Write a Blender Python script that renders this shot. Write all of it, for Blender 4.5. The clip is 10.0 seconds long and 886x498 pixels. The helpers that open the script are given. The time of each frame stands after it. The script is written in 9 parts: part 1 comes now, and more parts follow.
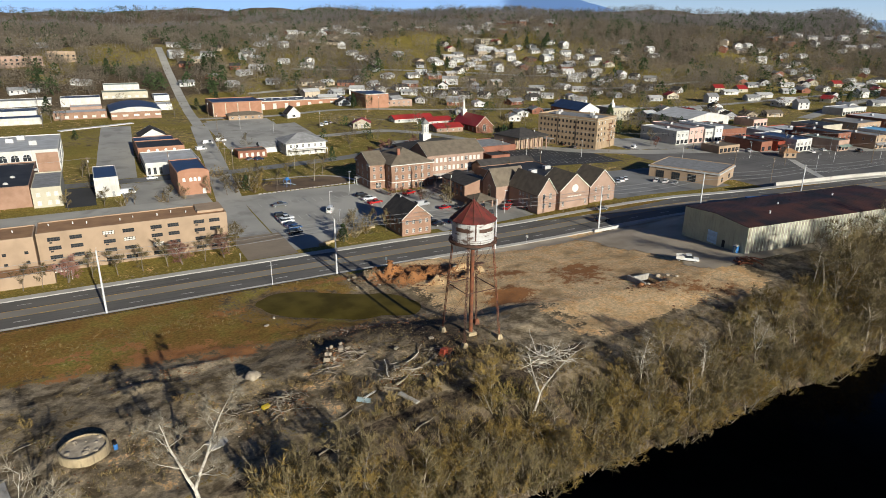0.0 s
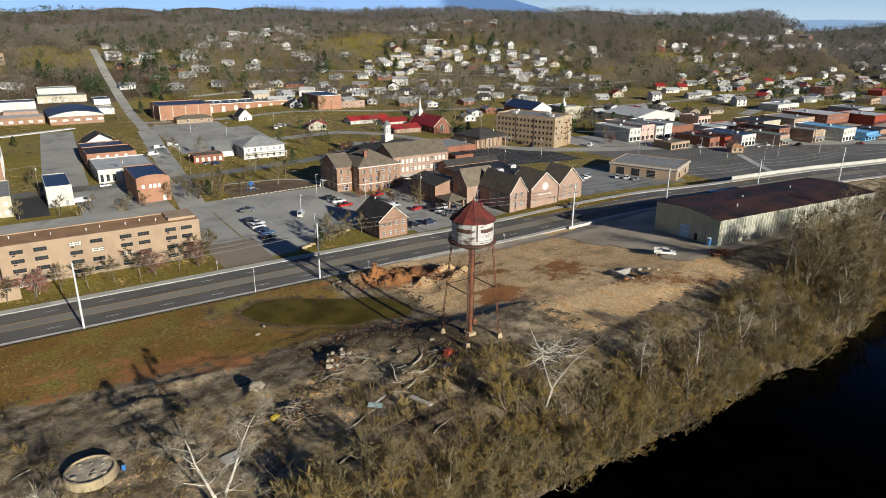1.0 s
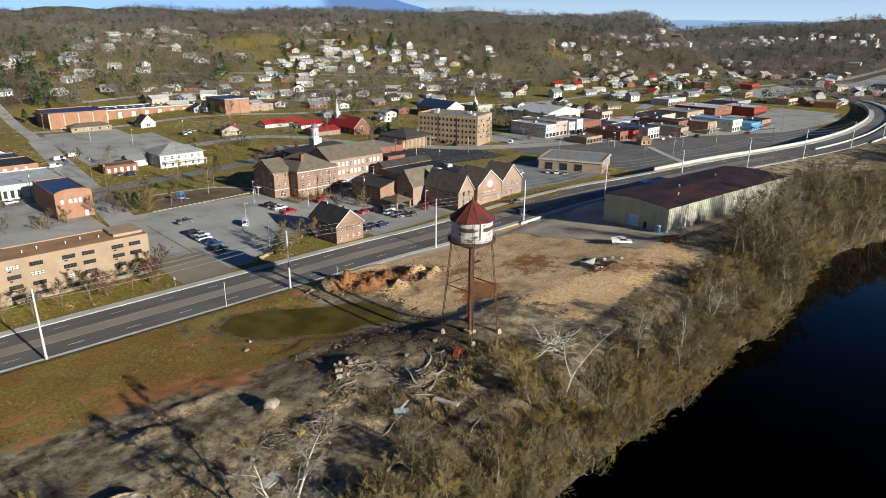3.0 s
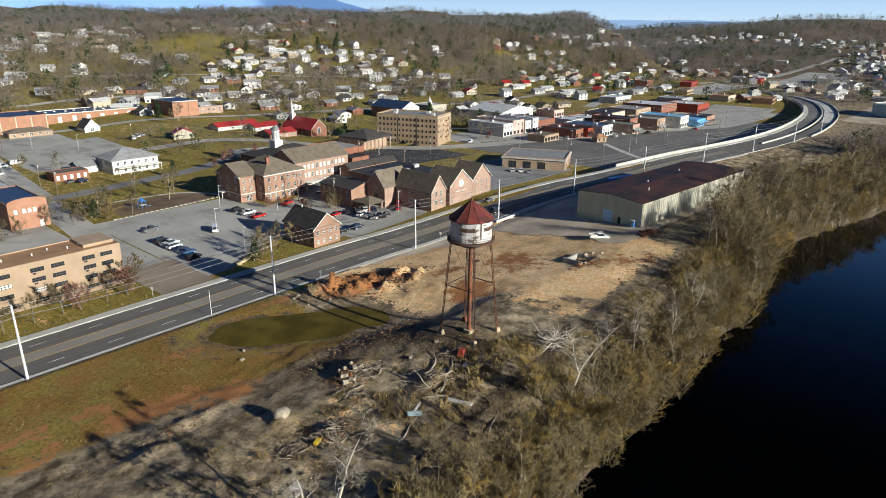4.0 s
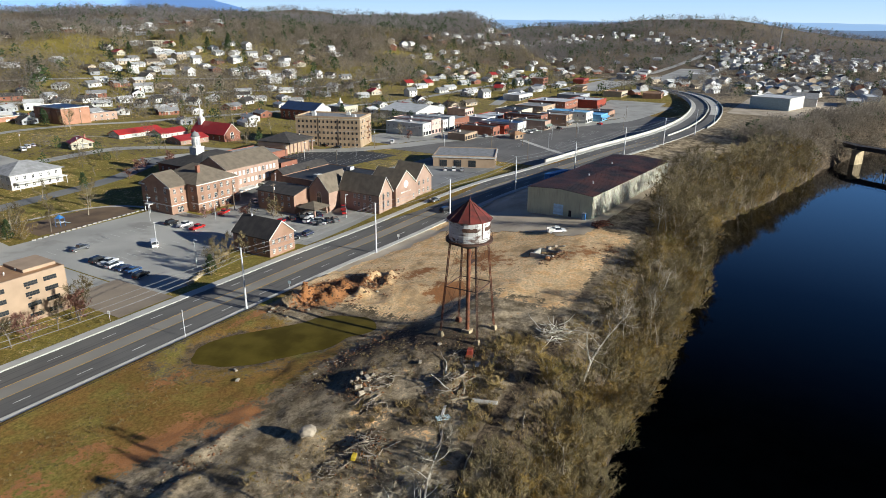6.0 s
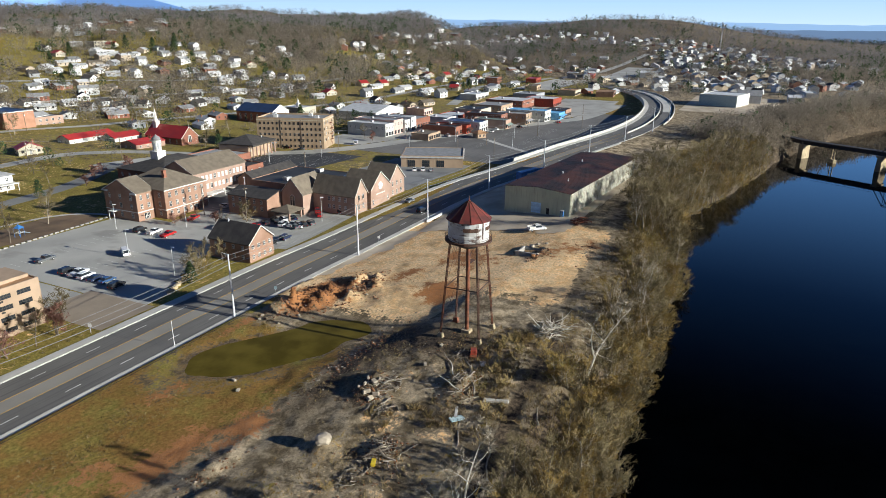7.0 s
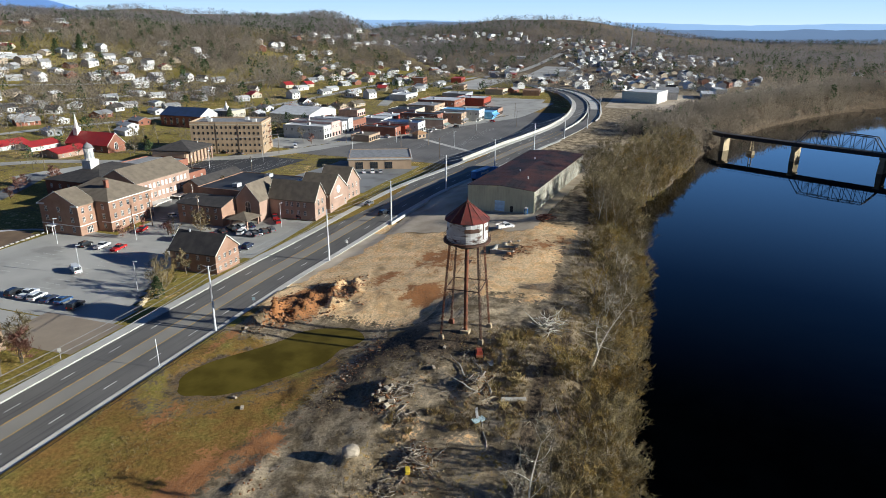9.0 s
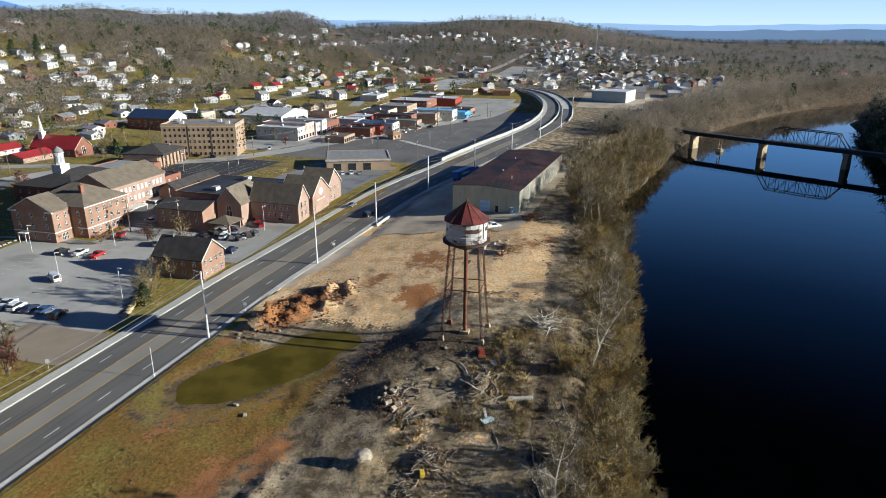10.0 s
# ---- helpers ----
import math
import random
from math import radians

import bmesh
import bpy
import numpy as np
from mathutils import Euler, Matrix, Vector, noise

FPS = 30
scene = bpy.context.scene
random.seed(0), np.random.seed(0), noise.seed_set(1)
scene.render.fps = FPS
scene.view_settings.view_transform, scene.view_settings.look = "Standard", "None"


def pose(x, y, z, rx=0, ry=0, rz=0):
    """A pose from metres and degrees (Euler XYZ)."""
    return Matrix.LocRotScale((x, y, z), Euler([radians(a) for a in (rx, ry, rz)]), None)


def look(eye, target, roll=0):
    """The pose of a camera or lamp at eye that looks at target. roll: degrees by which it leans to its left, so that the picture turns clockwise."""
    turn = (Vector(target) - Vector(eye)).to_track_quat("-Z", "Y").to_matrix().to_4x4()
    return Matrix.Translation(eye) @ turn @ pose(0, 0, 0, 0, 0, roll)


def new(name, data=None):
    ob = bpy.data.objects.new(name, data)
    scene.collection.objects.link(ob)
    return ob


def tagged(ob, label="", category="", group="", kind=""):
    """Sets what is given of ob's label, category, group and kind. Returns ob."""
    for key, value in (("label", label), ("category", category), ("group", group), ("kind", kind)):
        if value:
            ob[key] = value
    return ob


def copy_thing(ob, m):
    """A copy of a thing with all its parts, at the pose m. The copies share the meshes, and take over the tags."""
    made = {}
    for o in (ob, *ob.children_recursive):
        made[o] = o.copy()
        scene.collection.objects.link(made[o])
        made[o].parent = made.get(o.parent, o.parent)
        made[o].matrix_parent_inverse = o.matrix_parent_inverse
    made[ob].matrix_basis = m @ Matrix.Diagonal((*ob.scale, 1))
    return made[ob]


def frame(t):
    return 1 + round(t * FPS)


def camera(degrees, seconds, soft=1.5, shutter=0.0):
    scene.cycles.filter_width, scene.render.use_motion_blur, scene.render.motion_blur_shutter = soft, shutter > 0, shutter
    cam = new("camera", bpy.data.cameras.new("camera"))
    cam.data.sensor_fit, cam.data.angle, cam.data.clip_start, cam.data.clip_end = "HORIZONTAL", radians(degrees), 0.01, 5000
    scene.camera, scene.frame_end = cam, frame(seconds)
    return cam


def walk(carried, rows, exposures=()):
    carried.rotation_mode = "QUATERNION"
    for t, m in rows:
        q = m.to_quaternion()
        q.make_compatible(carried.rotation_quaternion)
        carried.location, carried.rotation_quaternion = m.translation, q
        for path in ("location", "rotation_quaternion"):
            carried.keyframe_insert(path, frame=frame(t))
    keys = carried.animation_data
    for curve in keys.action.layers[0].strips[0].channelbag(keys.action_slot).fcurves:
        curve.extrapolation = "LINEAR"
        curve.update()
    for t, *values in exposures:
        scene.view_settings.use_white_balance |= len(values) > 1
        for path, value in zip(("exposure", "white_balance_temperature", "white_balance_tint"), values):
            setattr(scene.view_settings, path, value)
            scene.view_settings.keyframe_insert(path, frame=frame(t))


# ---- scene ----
cam = camera(69.0, 10.0, soft=0.6)
# seconds, x, y, z, yaw, pitch, roll
ROWS = [
    (0, 2.76, -0.56, 62.38, -28.22, -19.09, -0.51),
    (0.5, -2.07, 2.37, 62.40, -30.95, -19.05, -0.50),
    (1, -6.70, 5.23, 62.43, -33.54, -19.02, -0.49),
    (1.5, -11.16, 8.17, 62.46, -36.07, -19.00, -0.48),
    (2, -15.46, 11.28, 62.49, -38.57, -18.98, -0.46),
    (2.5, -19.62, 14.62, 62.51, -41.09, -18.96, -0.45),
    (3.25, -25.55, 20.14, 62.55, -44.93, -18.93, -0.43),
    (4, -31.08, 26.22, 62.59, -48.83, -18.92, -0.41),
    (4.5, -34.51, 30.53, 62.61, -51.43, -18.91, -0.40),
    (5, -37.70, 34.97, 62.63, -54.03, -18.90, -0.39),
    (5.5, -40.63, 39.49, 62.65, -56.58, -18.89, -0.38),
    (6.25, -44.51, 46.24, 62.68, -60.26, -18.88, -0.36),
    (7, -47.72, 52.76, 62.70, -63.69, -18.87, -0.34),
    (7.5, -49.49, 56.88, 62.71, -65.81, -18.86, -0.33),
    (8, -50.98, 60.78, 62.72, -67.79, -18.84, -0.32),
    (8.5, -52.21, 64.44, 62.72, -69.62, -18.83, -0.30),
    (9, -53.23, 67.88, 62.72, -71.32, -18.82, -0.29),
    (9.5, -54.10, 71.13, 62.72, -72.92, -18.80, -0.28),
    (10, -54.91, 74.27, 62.71, -74.46, -18.78, -0.27),
]
walk(cam, [(t, pose(x, y, z, 90 + pitch, roll, yaw)) for t, x, y, z, yaw, pitch, roll in ROWS],
     [(0.0, 0.28, 6500, 6), (5.0, 0.6, 6200, 5), (10.0, 0.7, 6000, 5)])

# ---- light ----
SUN_ELEV, SUN_AZ = 18.0, 174.5          # degrees; azimuth clockwise from +y
world = bpy.data.worlds.new("world")
scene.world = world
world.use_nodes = True
wn = world.node_tree
bg = wn.nodes["Background"]
sky = wn.nodes.new("ShaderNodeTexSky")
sky.sky_type, sky.sun_disc = "NISHITA", False
sky.sun_elevation, sky.sun_rotation = radians(SUN_ELEV), radians(SUN_AZ)
sky.air_density, sky.dust_density, sky.ozone_density = 1.0, 0.4, 1.4
sky.altitude = 2000
tint = wn.nodes.new("ShaderNodeMix")
tint.data_type, tint.blend_type = "RGBA", "MULTIPLY"
tint.inputs[0].default_value, tint.inputs[7].default_value = 1.0, (0.8, 0.95, 1.42, 1)
wn.links.new(sky.outputs[0], tint.inputs[6])
wn.links.new(tint.outputs[2], bg.inputs[0])
bg.inputs[1].default_value = 0.02
sun = new("sun", bpy.data.lights.new("sun", "SUN"))
sun.data.energy, sun.data.angle, sun.data.color = 5.0, radians(0.5), (1.0, 0.94, 0.84)
az, el = radians(SUN_AZ), radians(SUN_ELEV)
sun.matrix_world = look((0, 0, 300), (-math.sin(az) * math.cos(el), -math.cos(az) * math.cos(el), 300 - math.sin(el)))

# ---- materials ----
MATS = {}


def ramp(n, stops):
    while len(n.color_ramp.elements) < len(stops):
        n.color_ramp.elements.new(0.5)
    for e, (p, c) in zip(n.color_ramp.elements, stops):
        e.position, e.color = p, (*c, 1)
    return n


def mat(name, a, b=None, scale=0.6, fine=6.0, rough=0.85, metal=0.0, bump=0.0, vary=0.12, spec=0.3, c=None, cmix=0.5, flow=(1, 1, 0.12)):
    """A surface of colour a worn into b at one scale, with finer grain, and each object or island a little apart. c: streaks that run down."""
    if name in MATS:
        return MATS[name]
    m = bpy.data.materials.new(name)
    MATS[name] = m
    m.use_nodes = True
    t = m.node_tree
    N, L = t.nodes, t.links
    p = N["Principled BSDF"]
    co = N.new("ShaderNodeTexCoord")
    n1, n2 = N.new("ShaderNodeTexNoise"), N.new("ShaderNodeTexNoise")
    n1.inputs["Scale"].default_value, n1.inputs["Detail"].default_value = scale, 5
    n2.inputs["Scale"].default_value, n2.inputs["Detail"].default_value = fine, 4
    for n in (n1, n2):
        L.new(co.outputs["Object"], n.inputs["Vector"])
    mix = N.new("ShaderNodeMix")
    mix.data_type = "RGBA"
    b = b or tuple(x * 0.7 for x in a)
    r = ramp(N.new("ShaderNodeValToRGB"), [(0.38, (0, 0, 0)), (0.66, (1, 1, 1))])
    L.new(n1.outputs[0], r.inputs[0])
    L.new(r.outputs[0], mix.inputs[0])
    mix.inputs[6].default_value, mix.inputs[7].default_value = (*a, 1), (*b, 1)
    last = mix.outputs[2]
    if c:
        mp = N.new("ShaderNodeMapping")
        mp.inputs["Scale"].default_value = flow
        L.new(co.outputs["Object"], mp.inputs[0])
        n3 = N.new("ShaderNodeTexNoise")
        n3.inputs["Scale"].default_value, n3.inputs["Detail"].default_value = 1.7, 6
        L.new(mp.outputs[0], n3.inputs["Vector"])
        r3 = ramp(N.new("ShaderNodeValToRGB"), [(0.54, (0, 0, 0)), (0.66, (cmix,) * 3)])
        L.new(n3.outputs[0], r3.inputs[0])
        m3 = N.new("ShaderNodeMix")
        m3.data_type = "RGBA"
        L.new(r3.outputs[0], m3.inputs[0])
        L.new(last, m3.inputs[6])
        m3.inputs[7].default_value = (*c, 1)
        last = m3.outputs[2]
    inf = N.new("ShaderNodeObjectInfo")
    geo = N.new("ShaderNodeNewGeometry")
    add = N.new("ShaderNodeMath")
    add.operation = "ADD"
    L.new(inf.outputs["Random"], add.inputs[0])
    L.new(geo.outputs["Random Per Island"], add.inputs[1])
    add2 = N.new("ShaderNodeMath")
    add2.operation = "ADD"
    L.new(add.outputs[0], add2.inputs[0])
    L.new(n2.outputs[0], add2.inputs[1])
    mr = N.new("ShaderNodeMapRange")
    mr.inputs["From Min"].default_value, mr.inputs["From Max"].default_value = 0.3, 2.2
    mr.inputs["To Min"].default_value, mr.inputs["To Max"].default_value = 1 - 2 * vary, 1 + 2 * vary
    L.new(add2.outputs[0], mr.inputs["Value"])
    hs = N.new("ShaderNodeHueSaturation")
    L.new(last, hs.inputs["Color"])
    L.new(mr.outputs[0], hs.inputs["Value"])
    L.new(hs.outputs[0], p.inputs["Base Color"])
    p.inputs["Roughness"].default_value, p.inputs["Metallic"].default_value = rough, metal
    p.inputs["Specular IOR Level"].default_value = spec
    if bump:
        bn = N.new("ShaderNodeBump")
        bn.inputs["Strength"].default_value, bn.inputs["Distance"].default_value = bump, 0.05
        L.new(n2.outputs[0], bn.inputs["Height"])
        L.new(bn.outputs[0], p.inputs["Normal"])
    return m


BRICK_TAN = mat("tan_brick", (0.4, 0.29, 0.2), (0.33, 0.24, 0.165), 0.25, 9, bump=0.04, vary=0.06)
BRICK_ORANGE = mat("orange_brick", (0.33, 0.205, 0.145), (0.26, 0.155, 0.105), 0.3, 9, bump=0.04, vary=0.07)
BRICK_PINK = mat("pink_brick", (0.39, 0.27, 0.21), (0.32, 0.215, 0.165), 0.3, 9, bump=0.04, vary=0.06)
BRICK_RED = mat("red_brick", (0.27, 0.115, 0.075), (0.21, 0.09, 0.06), 0.3, 9, bump=0.04, vary=0.08)
BRICK_SCHOOL = mat("school_brick", (0.38, 0.2, 0.13), (0.31, 0.16, 0.1), 0.3, 9, bump=0.04, vary=0.06)
BRICK_HOTEL = mat("buff_brick", (0.42, 0.31, 0.205), (0.33, 0.24, 0.155), 0.22, 9, bump=0.04, vary=0.05, c=(0.20, 0.14, 0.08), cmix=0.35)
PLASTER = mat("white_plaster", (0.60, 0.59, 0.56), (0.50, 0.49, 0.46), 0.3, 5, vary=0.05, c=(0.38, 0.35, 0.3), cmix=0.35)
CREAM = mat("cream_render", (0.50, 0.46, 0.36), (0.42, 0.385, 0.3), 0.3, 5, vary=0.05)
BLUEWALL = mat("blue_paint", (0.16, 0.40, 0.66), (0.12, 0.3, 0.5), 0.4, 5, vary=0.06)
PINKWALL = mat("pink_stucco", (0.62, 0.42, 0.36), (0.5, 0.34, 0.3), 0.4, 5, vary=0.06)
SIDING = mat("white_siding", (0.64, 0.64, 0.63), (0.54, 0.535, 0.52), 0.8, 4, vary=0.07)
SIDING_TAN = mat("tan_siding", (0.48, 0.40, 0.30), (0.4, 0.33, 0.25), 0.8, 4, vary=0.08)
SIDING_GREY = mat("grey_siding", (0.36, 0.38, 0.40), (0.3, 0.3, 0.31), 0.8, 4, vary=0.08)
ROOF_BROWN = mat("brown_shingle", (0.17, 0.14, 0.105), (0.125, 0.103, 0.078), 0.5, 7, bump=0.4, vary=0.12)
ROOF_DARK = mat("dark_shingle", (0.06, 0.054, 0.05), (0.04, 0.037, 0.036), 0.5, 7, bump=0.4, vary=0.15)
ROOF_GREY = mat("grey_shingle", (0.27, 0.27, 0.275), (0.2, 0.2, 0.2), 0.5, 7, bump=0.4, vary=0.15)
ROOF_PALE = mat("pale_metal_roof", (0.50, 0.50, 0.50), (0.4, 0.4, 0.39), 0.4, 5, rough=0.55, vary=0.08)
ROOF_WHITE = mat("white_membrane_roof", (0.54, 0.55, 0.57), (0.42, 0.425, 0.43), 0.2, 3, vary=0.06)
ROOF_NAVY = mat("navy_metal_roof", (0.03, 0.05, 0.11), (0.025, 0.04, 0.08), 0.3, 4, rough=0.45, vary=0.1)
ROOF_RED = mat("red_metal_roof", (0.36, 0.03, 0.025), (0.28, 0.03, 0.03), 0.3, 4, rough=0.5, vary=0.08)
ROOF_TILE = mat("orange_flat_roof", (0.36, 0.21, 0.11), (0.27, 0.155, 0.085), 0.25, 4, vary=0.08)
ROOF_GREEN = mat("green_metal_roof", (0.22, 0.28, 0.24), (0.18, 0.22, 0.19), 0.3, 4, rough=0.5)
ROOF_BLACK = mat("black_membrane_roof", (0.025, 0.026, 0.03), (0.05, 0.05, 0.052), 0.15, 3, rough=0.7, vary=0.12)
ROOF_RUST = mat("rusted_sheet_roof", (0.022, 0.018, 0.018), (0.1, 0.038, 0.025), 0.12, 2.5, rough=0.7, vary=0.2)
TRIM = mat("white_trim", (0.74, 0.72, 0.68), (0.62, 0.6, 0.55), 1, 5, rough=0.6, vary=0.04)
TRIM_DARK = mat("dark_trim", (0.05, 0.045, 0.04), None, 1, 5, rough=0.6)
GLASS = mat("window_glass", (0.02, 0.024, 0.03), (0.035, 0.04, 0.045), 0.7, 3, rough=0.12, spec=0.6, vary=0.2)
BLIND = mat("window_blind", (0.62, 0.60, 0.55), (0.5, 0.48, 0.44), 0.7, 3, rough=0.5)
CONCRETE = mat("concrete", (0.42, 0.40, 0.36), (0.32, 0.30, 0.27), 0.5, 4, bump=0.1, vary=0.07, c=(0.2, 0.18, 0.15), cmix=0.4)
SIDEWALK = mat("sidewalk_concrete", (0.52, 0.50, 0.46), (0.43, 0.41, 0.37), 0.25, 3, bump=0.2, vary=0.05)
ASPHALT = mat("asphalt", (0.165, 0.155, 0.142), (0.12, 0.113, 0.105), 0.06, 5, bump=0.25, vary=0.08, c=(0.085, 0.08, 0.075), cmix=0.6, flow=(0.015, 0.9, 1))
ASPHALT_TURN = mat("worn_turn_lane_asphalt", (0.27, 0.25, 0.215), (0.22, 0.205, 0.18), 0.08, 5, bump=0.25, vary=0.07)
ASPHALT_OLD = mat("weathered_asphalt", (0.41, 0.395, 0.36), (0.31, 0.3, 0.275), 0.05, 3, bump=0.25, vary=0.08, c=(0.19, 0.18, 0.165), cmix=0.55, flow=(0.06, 0.045, 1))
ASPHALT_MID = mat("grey_asphalt", (0.23, 0.228, 0.22), (0.17, 0.168, 0.163), 0.05, 3, bump=0.25, vary=0.08, c=(0.1, 0.097, 0.092), cmix=0.6, flow=(0.05, 0.04, 1))
ASPHALT_DARK = mat("fresh_asphalt", (0.05, 0.05, 0.052), (0.038, 0.038, 0.04), 0.06, 4, bump=0.2, vary=0.08)
PAVER = mat("brown_gravel", (0.31, 0.25, 0.185), (0.25, 0.20, 0.15), 0.2, 3, bump=0.3, vary=0.06)
MULCH = mat("trampled_brown_earth", (0.20, 0.135, 0.08), (0.13, 0.088, 0.055), 0.15, 3, bump=0.4, vary=0.1)
GRAVEL = mat("pale_gravel", (0.50, 0.42, 0.32), (0.34, 0.275, 0.2), 0.12, 4, bump=0.4, vary=0.08)
PAINT_W = mat("white_road_paint", (0.62, 0.62, 0.58), (0.4, 0.4, 0.37), 0.8, 6, rough=0.7)
PAINT_Y = mat("yellow_road_paint", (0.58, 0.36, 0.06), (0.42, 0.27, 0.06), 0.8, 6, rough=0.7)
GALV = mat("galvanised_pole", (0.68, 0.69, 0.70), (0.58, 0.59, 0.6), 1, 6, rough=0.5, metal=0.1, vary=0.04)
POLEWOOD = mat("pole_wood", (0.20, 0.155, 0.115), (0.14, 0.11, 0.08), 1, 8, vary=0.1)
WIRE = mat("wire", (0.34, 0.34, 0.34), None, 1, 5, rough=0.5, vary=0.03)
RUST = mat("rusted_steel", (0.24, 0.085, 0.04), (0.10, 0.05, 0.035), 0.9, 7, rough=0.8, bump=0.3, vary=0.15)
RUST_DARK = mat("dark_rusted_steel", (0.075, 0.045, 0.033), (0.12, 0.055, 0.035), 0.9, 7, rough=0.8, bump=0.3)
RUST_ROOF = mat("red_rust_roof", (0.15, 0.03, 0.024), (0.07, 0.022, 0.02), 0.6, 6, rough=0.75, vary=0.1)
TANK = mat("worn_white_tank_paint", (0.60, 0.60, 0.59), (0.46, 0.44, 0.41), 0.5, 5, rough=0.6, vary=0.08, c=(0.09, 0.045, 0.03), cmix=0.95, flow=(0.3, 0.3, 0.8))
TANK_LOW = mat("stained_tank_bottom", (0.11, 0.085, 0.07), (0.25, 0.235, 0.22), 0.7, 5, rough=0.7, vary=0.12)
SHEDWALL = mat("pale_green_sheet_wall", (0.55, 0.57, 0.43), (0.48, 0.5, 0.38), 0.3, 5, rough=0.6, vary=0.04, c=(0.28, 0.24, 0.16), cmix=0.3)
SHEDSIDE = mat("weathered_sheet_wall", (0.42, 0.41, 0.36), (0.28, 0.25, 0.2), 0.5, 5, rough=0.7, vary=0.05, c=(0.14, 0.10, 0.07), cmix=0.8)
STEEL_DARK = mat("dark_bridge_steel", (0.035, 0.036, 0.042), (0.05, 0.04, 0.035), 0.5, 5, rough=0.7)
PIER = mat("pier_stone", (0.46, 0.37, 0.23), (0.34, 0.27, 0.17), 0.4, 4, bump=0.3, c=(0.16, 0.13, 0.09), cmix=0.6)
TYRE = mat("tyre_rubber", (0.02, 0.02, 0.02), None, 2, 8)
BARK_W = mat("white_bark", (0.62, 0.58, 0.50), (0.42, 0.38, 0.31), 1.2, 9, vary=0.1)
BARK = mat("grey_bark", (0.17, 0.14, 0.11), (0.11, 0.09, 0.07), 1.2, 9, vary=0.15)
BARK_PALE = mat("pale_bark", (0.33, 0.285, 0.215), (0.2, 0.17, 0.125), 1.2, 9, vary=0.15)
TWIG = mat("grey_brown_twigs", (0.16, 0.125, 0.062), (0.08, 0.064, 0.032), 0.3, 4, vary=0.3)
TWIG_TAN = mat("tan_twigs", (0.225, 0.155, 0.047), (0.12, 0.085, 0.028), 0.3, 4, vary=0.3)
TWIG_RED = mat("reddish_twigs", (0.26, 0.13, 0.10), (0.19, 0.10, 0.075), 0.3, 4, vary=0.25)
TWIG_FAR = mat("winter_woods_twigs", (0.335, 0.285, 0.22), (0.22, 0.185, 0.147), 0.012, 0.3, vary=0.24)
# distance haze put into the base colour: greyer, and darker, than the nearer woods
TWIG_HAZED = mat("hazed_hill_woods_twigs", (0.2, 0.18, 0.166), (0.14, 0.127, 0.12), 0.006, 0.3, vary=0.24)
NEEDLE = mat("evergreen_needles", (0.055, 0.082, 0.03), (0.036, 0.055, 0.022), 0.3, 4, vary=0.3)
OLIVE = mat("olive_leaves", (0.17, 0.15, 0.03), (0.11, 0.10, 0.022), 0.3, 4, vary=0.3)
IVY = mat("green_leaves", (0.055, 0.10, 0.02), (0.04, 0.075, 0.016), 0.3, 4, vary=0.3)
STRAW = mat("dead_grass", (0.3, 0.225, 0.095), (0.19, 0.142, 0.062), 0.15, 2, vary=0.3)
WEED = mat("brown_weeds", (0.22, 0.15, 0.062), (0.14, 0.098, 0.042), 0.15, 2, vary=0.3)
LUMBER = mat("grey_timber", (0.30, 0.26, 0.215), (0.2, 0.165, 0.13), 1, 8, vary=0.2)
STONE = mat("pale_rubble", (0.40, 0.34, 0.26), (0.25, 0.21, 0.16), 0.7, 5, bump=0.4, vary=0.15)
CLAYCLOD = mat("clay_clods", (0.27, 0.125, 0.055), (0.14, 0.068, 0.034), 0.5, 4, bump=0.4, vary=0.2)
REDPAINT = mat("faded_red_paint", (0.33, 0.055, 0.03), (0.2, 0.05, 0.03), 1, 6, rough=0.6)
YELLOW = mat("yellow_plastic", (0.65, 0.47, 0.04), None, 1, 5, rough=0.5)
BLUEPLASTIC = mat("blue_plastic", (0.05, 0.18, 0.46), None, 1, 5, rough=0.45)
BLACKCLOTH = mat("black_silt_cloth", (0.012, 0.012, 0.013), (0.03, 0.028, 0.026), 0.5, 4, vary=0.2)
DOORBLUE = mat("pale_blue_door", (0.50, 0.70, 0.86), (0.42, 0.6, 0.75), 1, 5, rough=0.5)
TEAL = mat("pale_blue_sheet", (0.36, 0.47, 0.50), (0.28, 0.36, 0.38), 1, 5, rough=0.5)


def see_through(m, share):
    """Fine twigs let part of the light through to their far side."""
    N, L = m.node_tree.nodes, m.node_tree.links
    p, out = N["Principled BSDF"], N["Material Output"]
    tr, mx = N.new("ShaderNodeBsdfTranslucent"), N.new("ShaderNodeMixShader")
    L.new(p.inputs["Base Color"].links[0].from_socket, tr.inputs["Color"])
    mx.inputs[0].default_value = share
    L.new(p.outputs[0], mx.inputs[1])
    L.new(tr.outputs[0], mx.inputs[2])
    L.new(mx.outputs[0], out.inputs[0])


for m in (TWIG, TWIG_TAN, TWIG_RED, WEED, STRAW, OLIVE, IVY):
    see_through(m, 0.1)
for m in (TWIG_FAR, TWIG_HAZED):
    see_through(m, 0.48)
see_through(NEEDLE, 0.25)


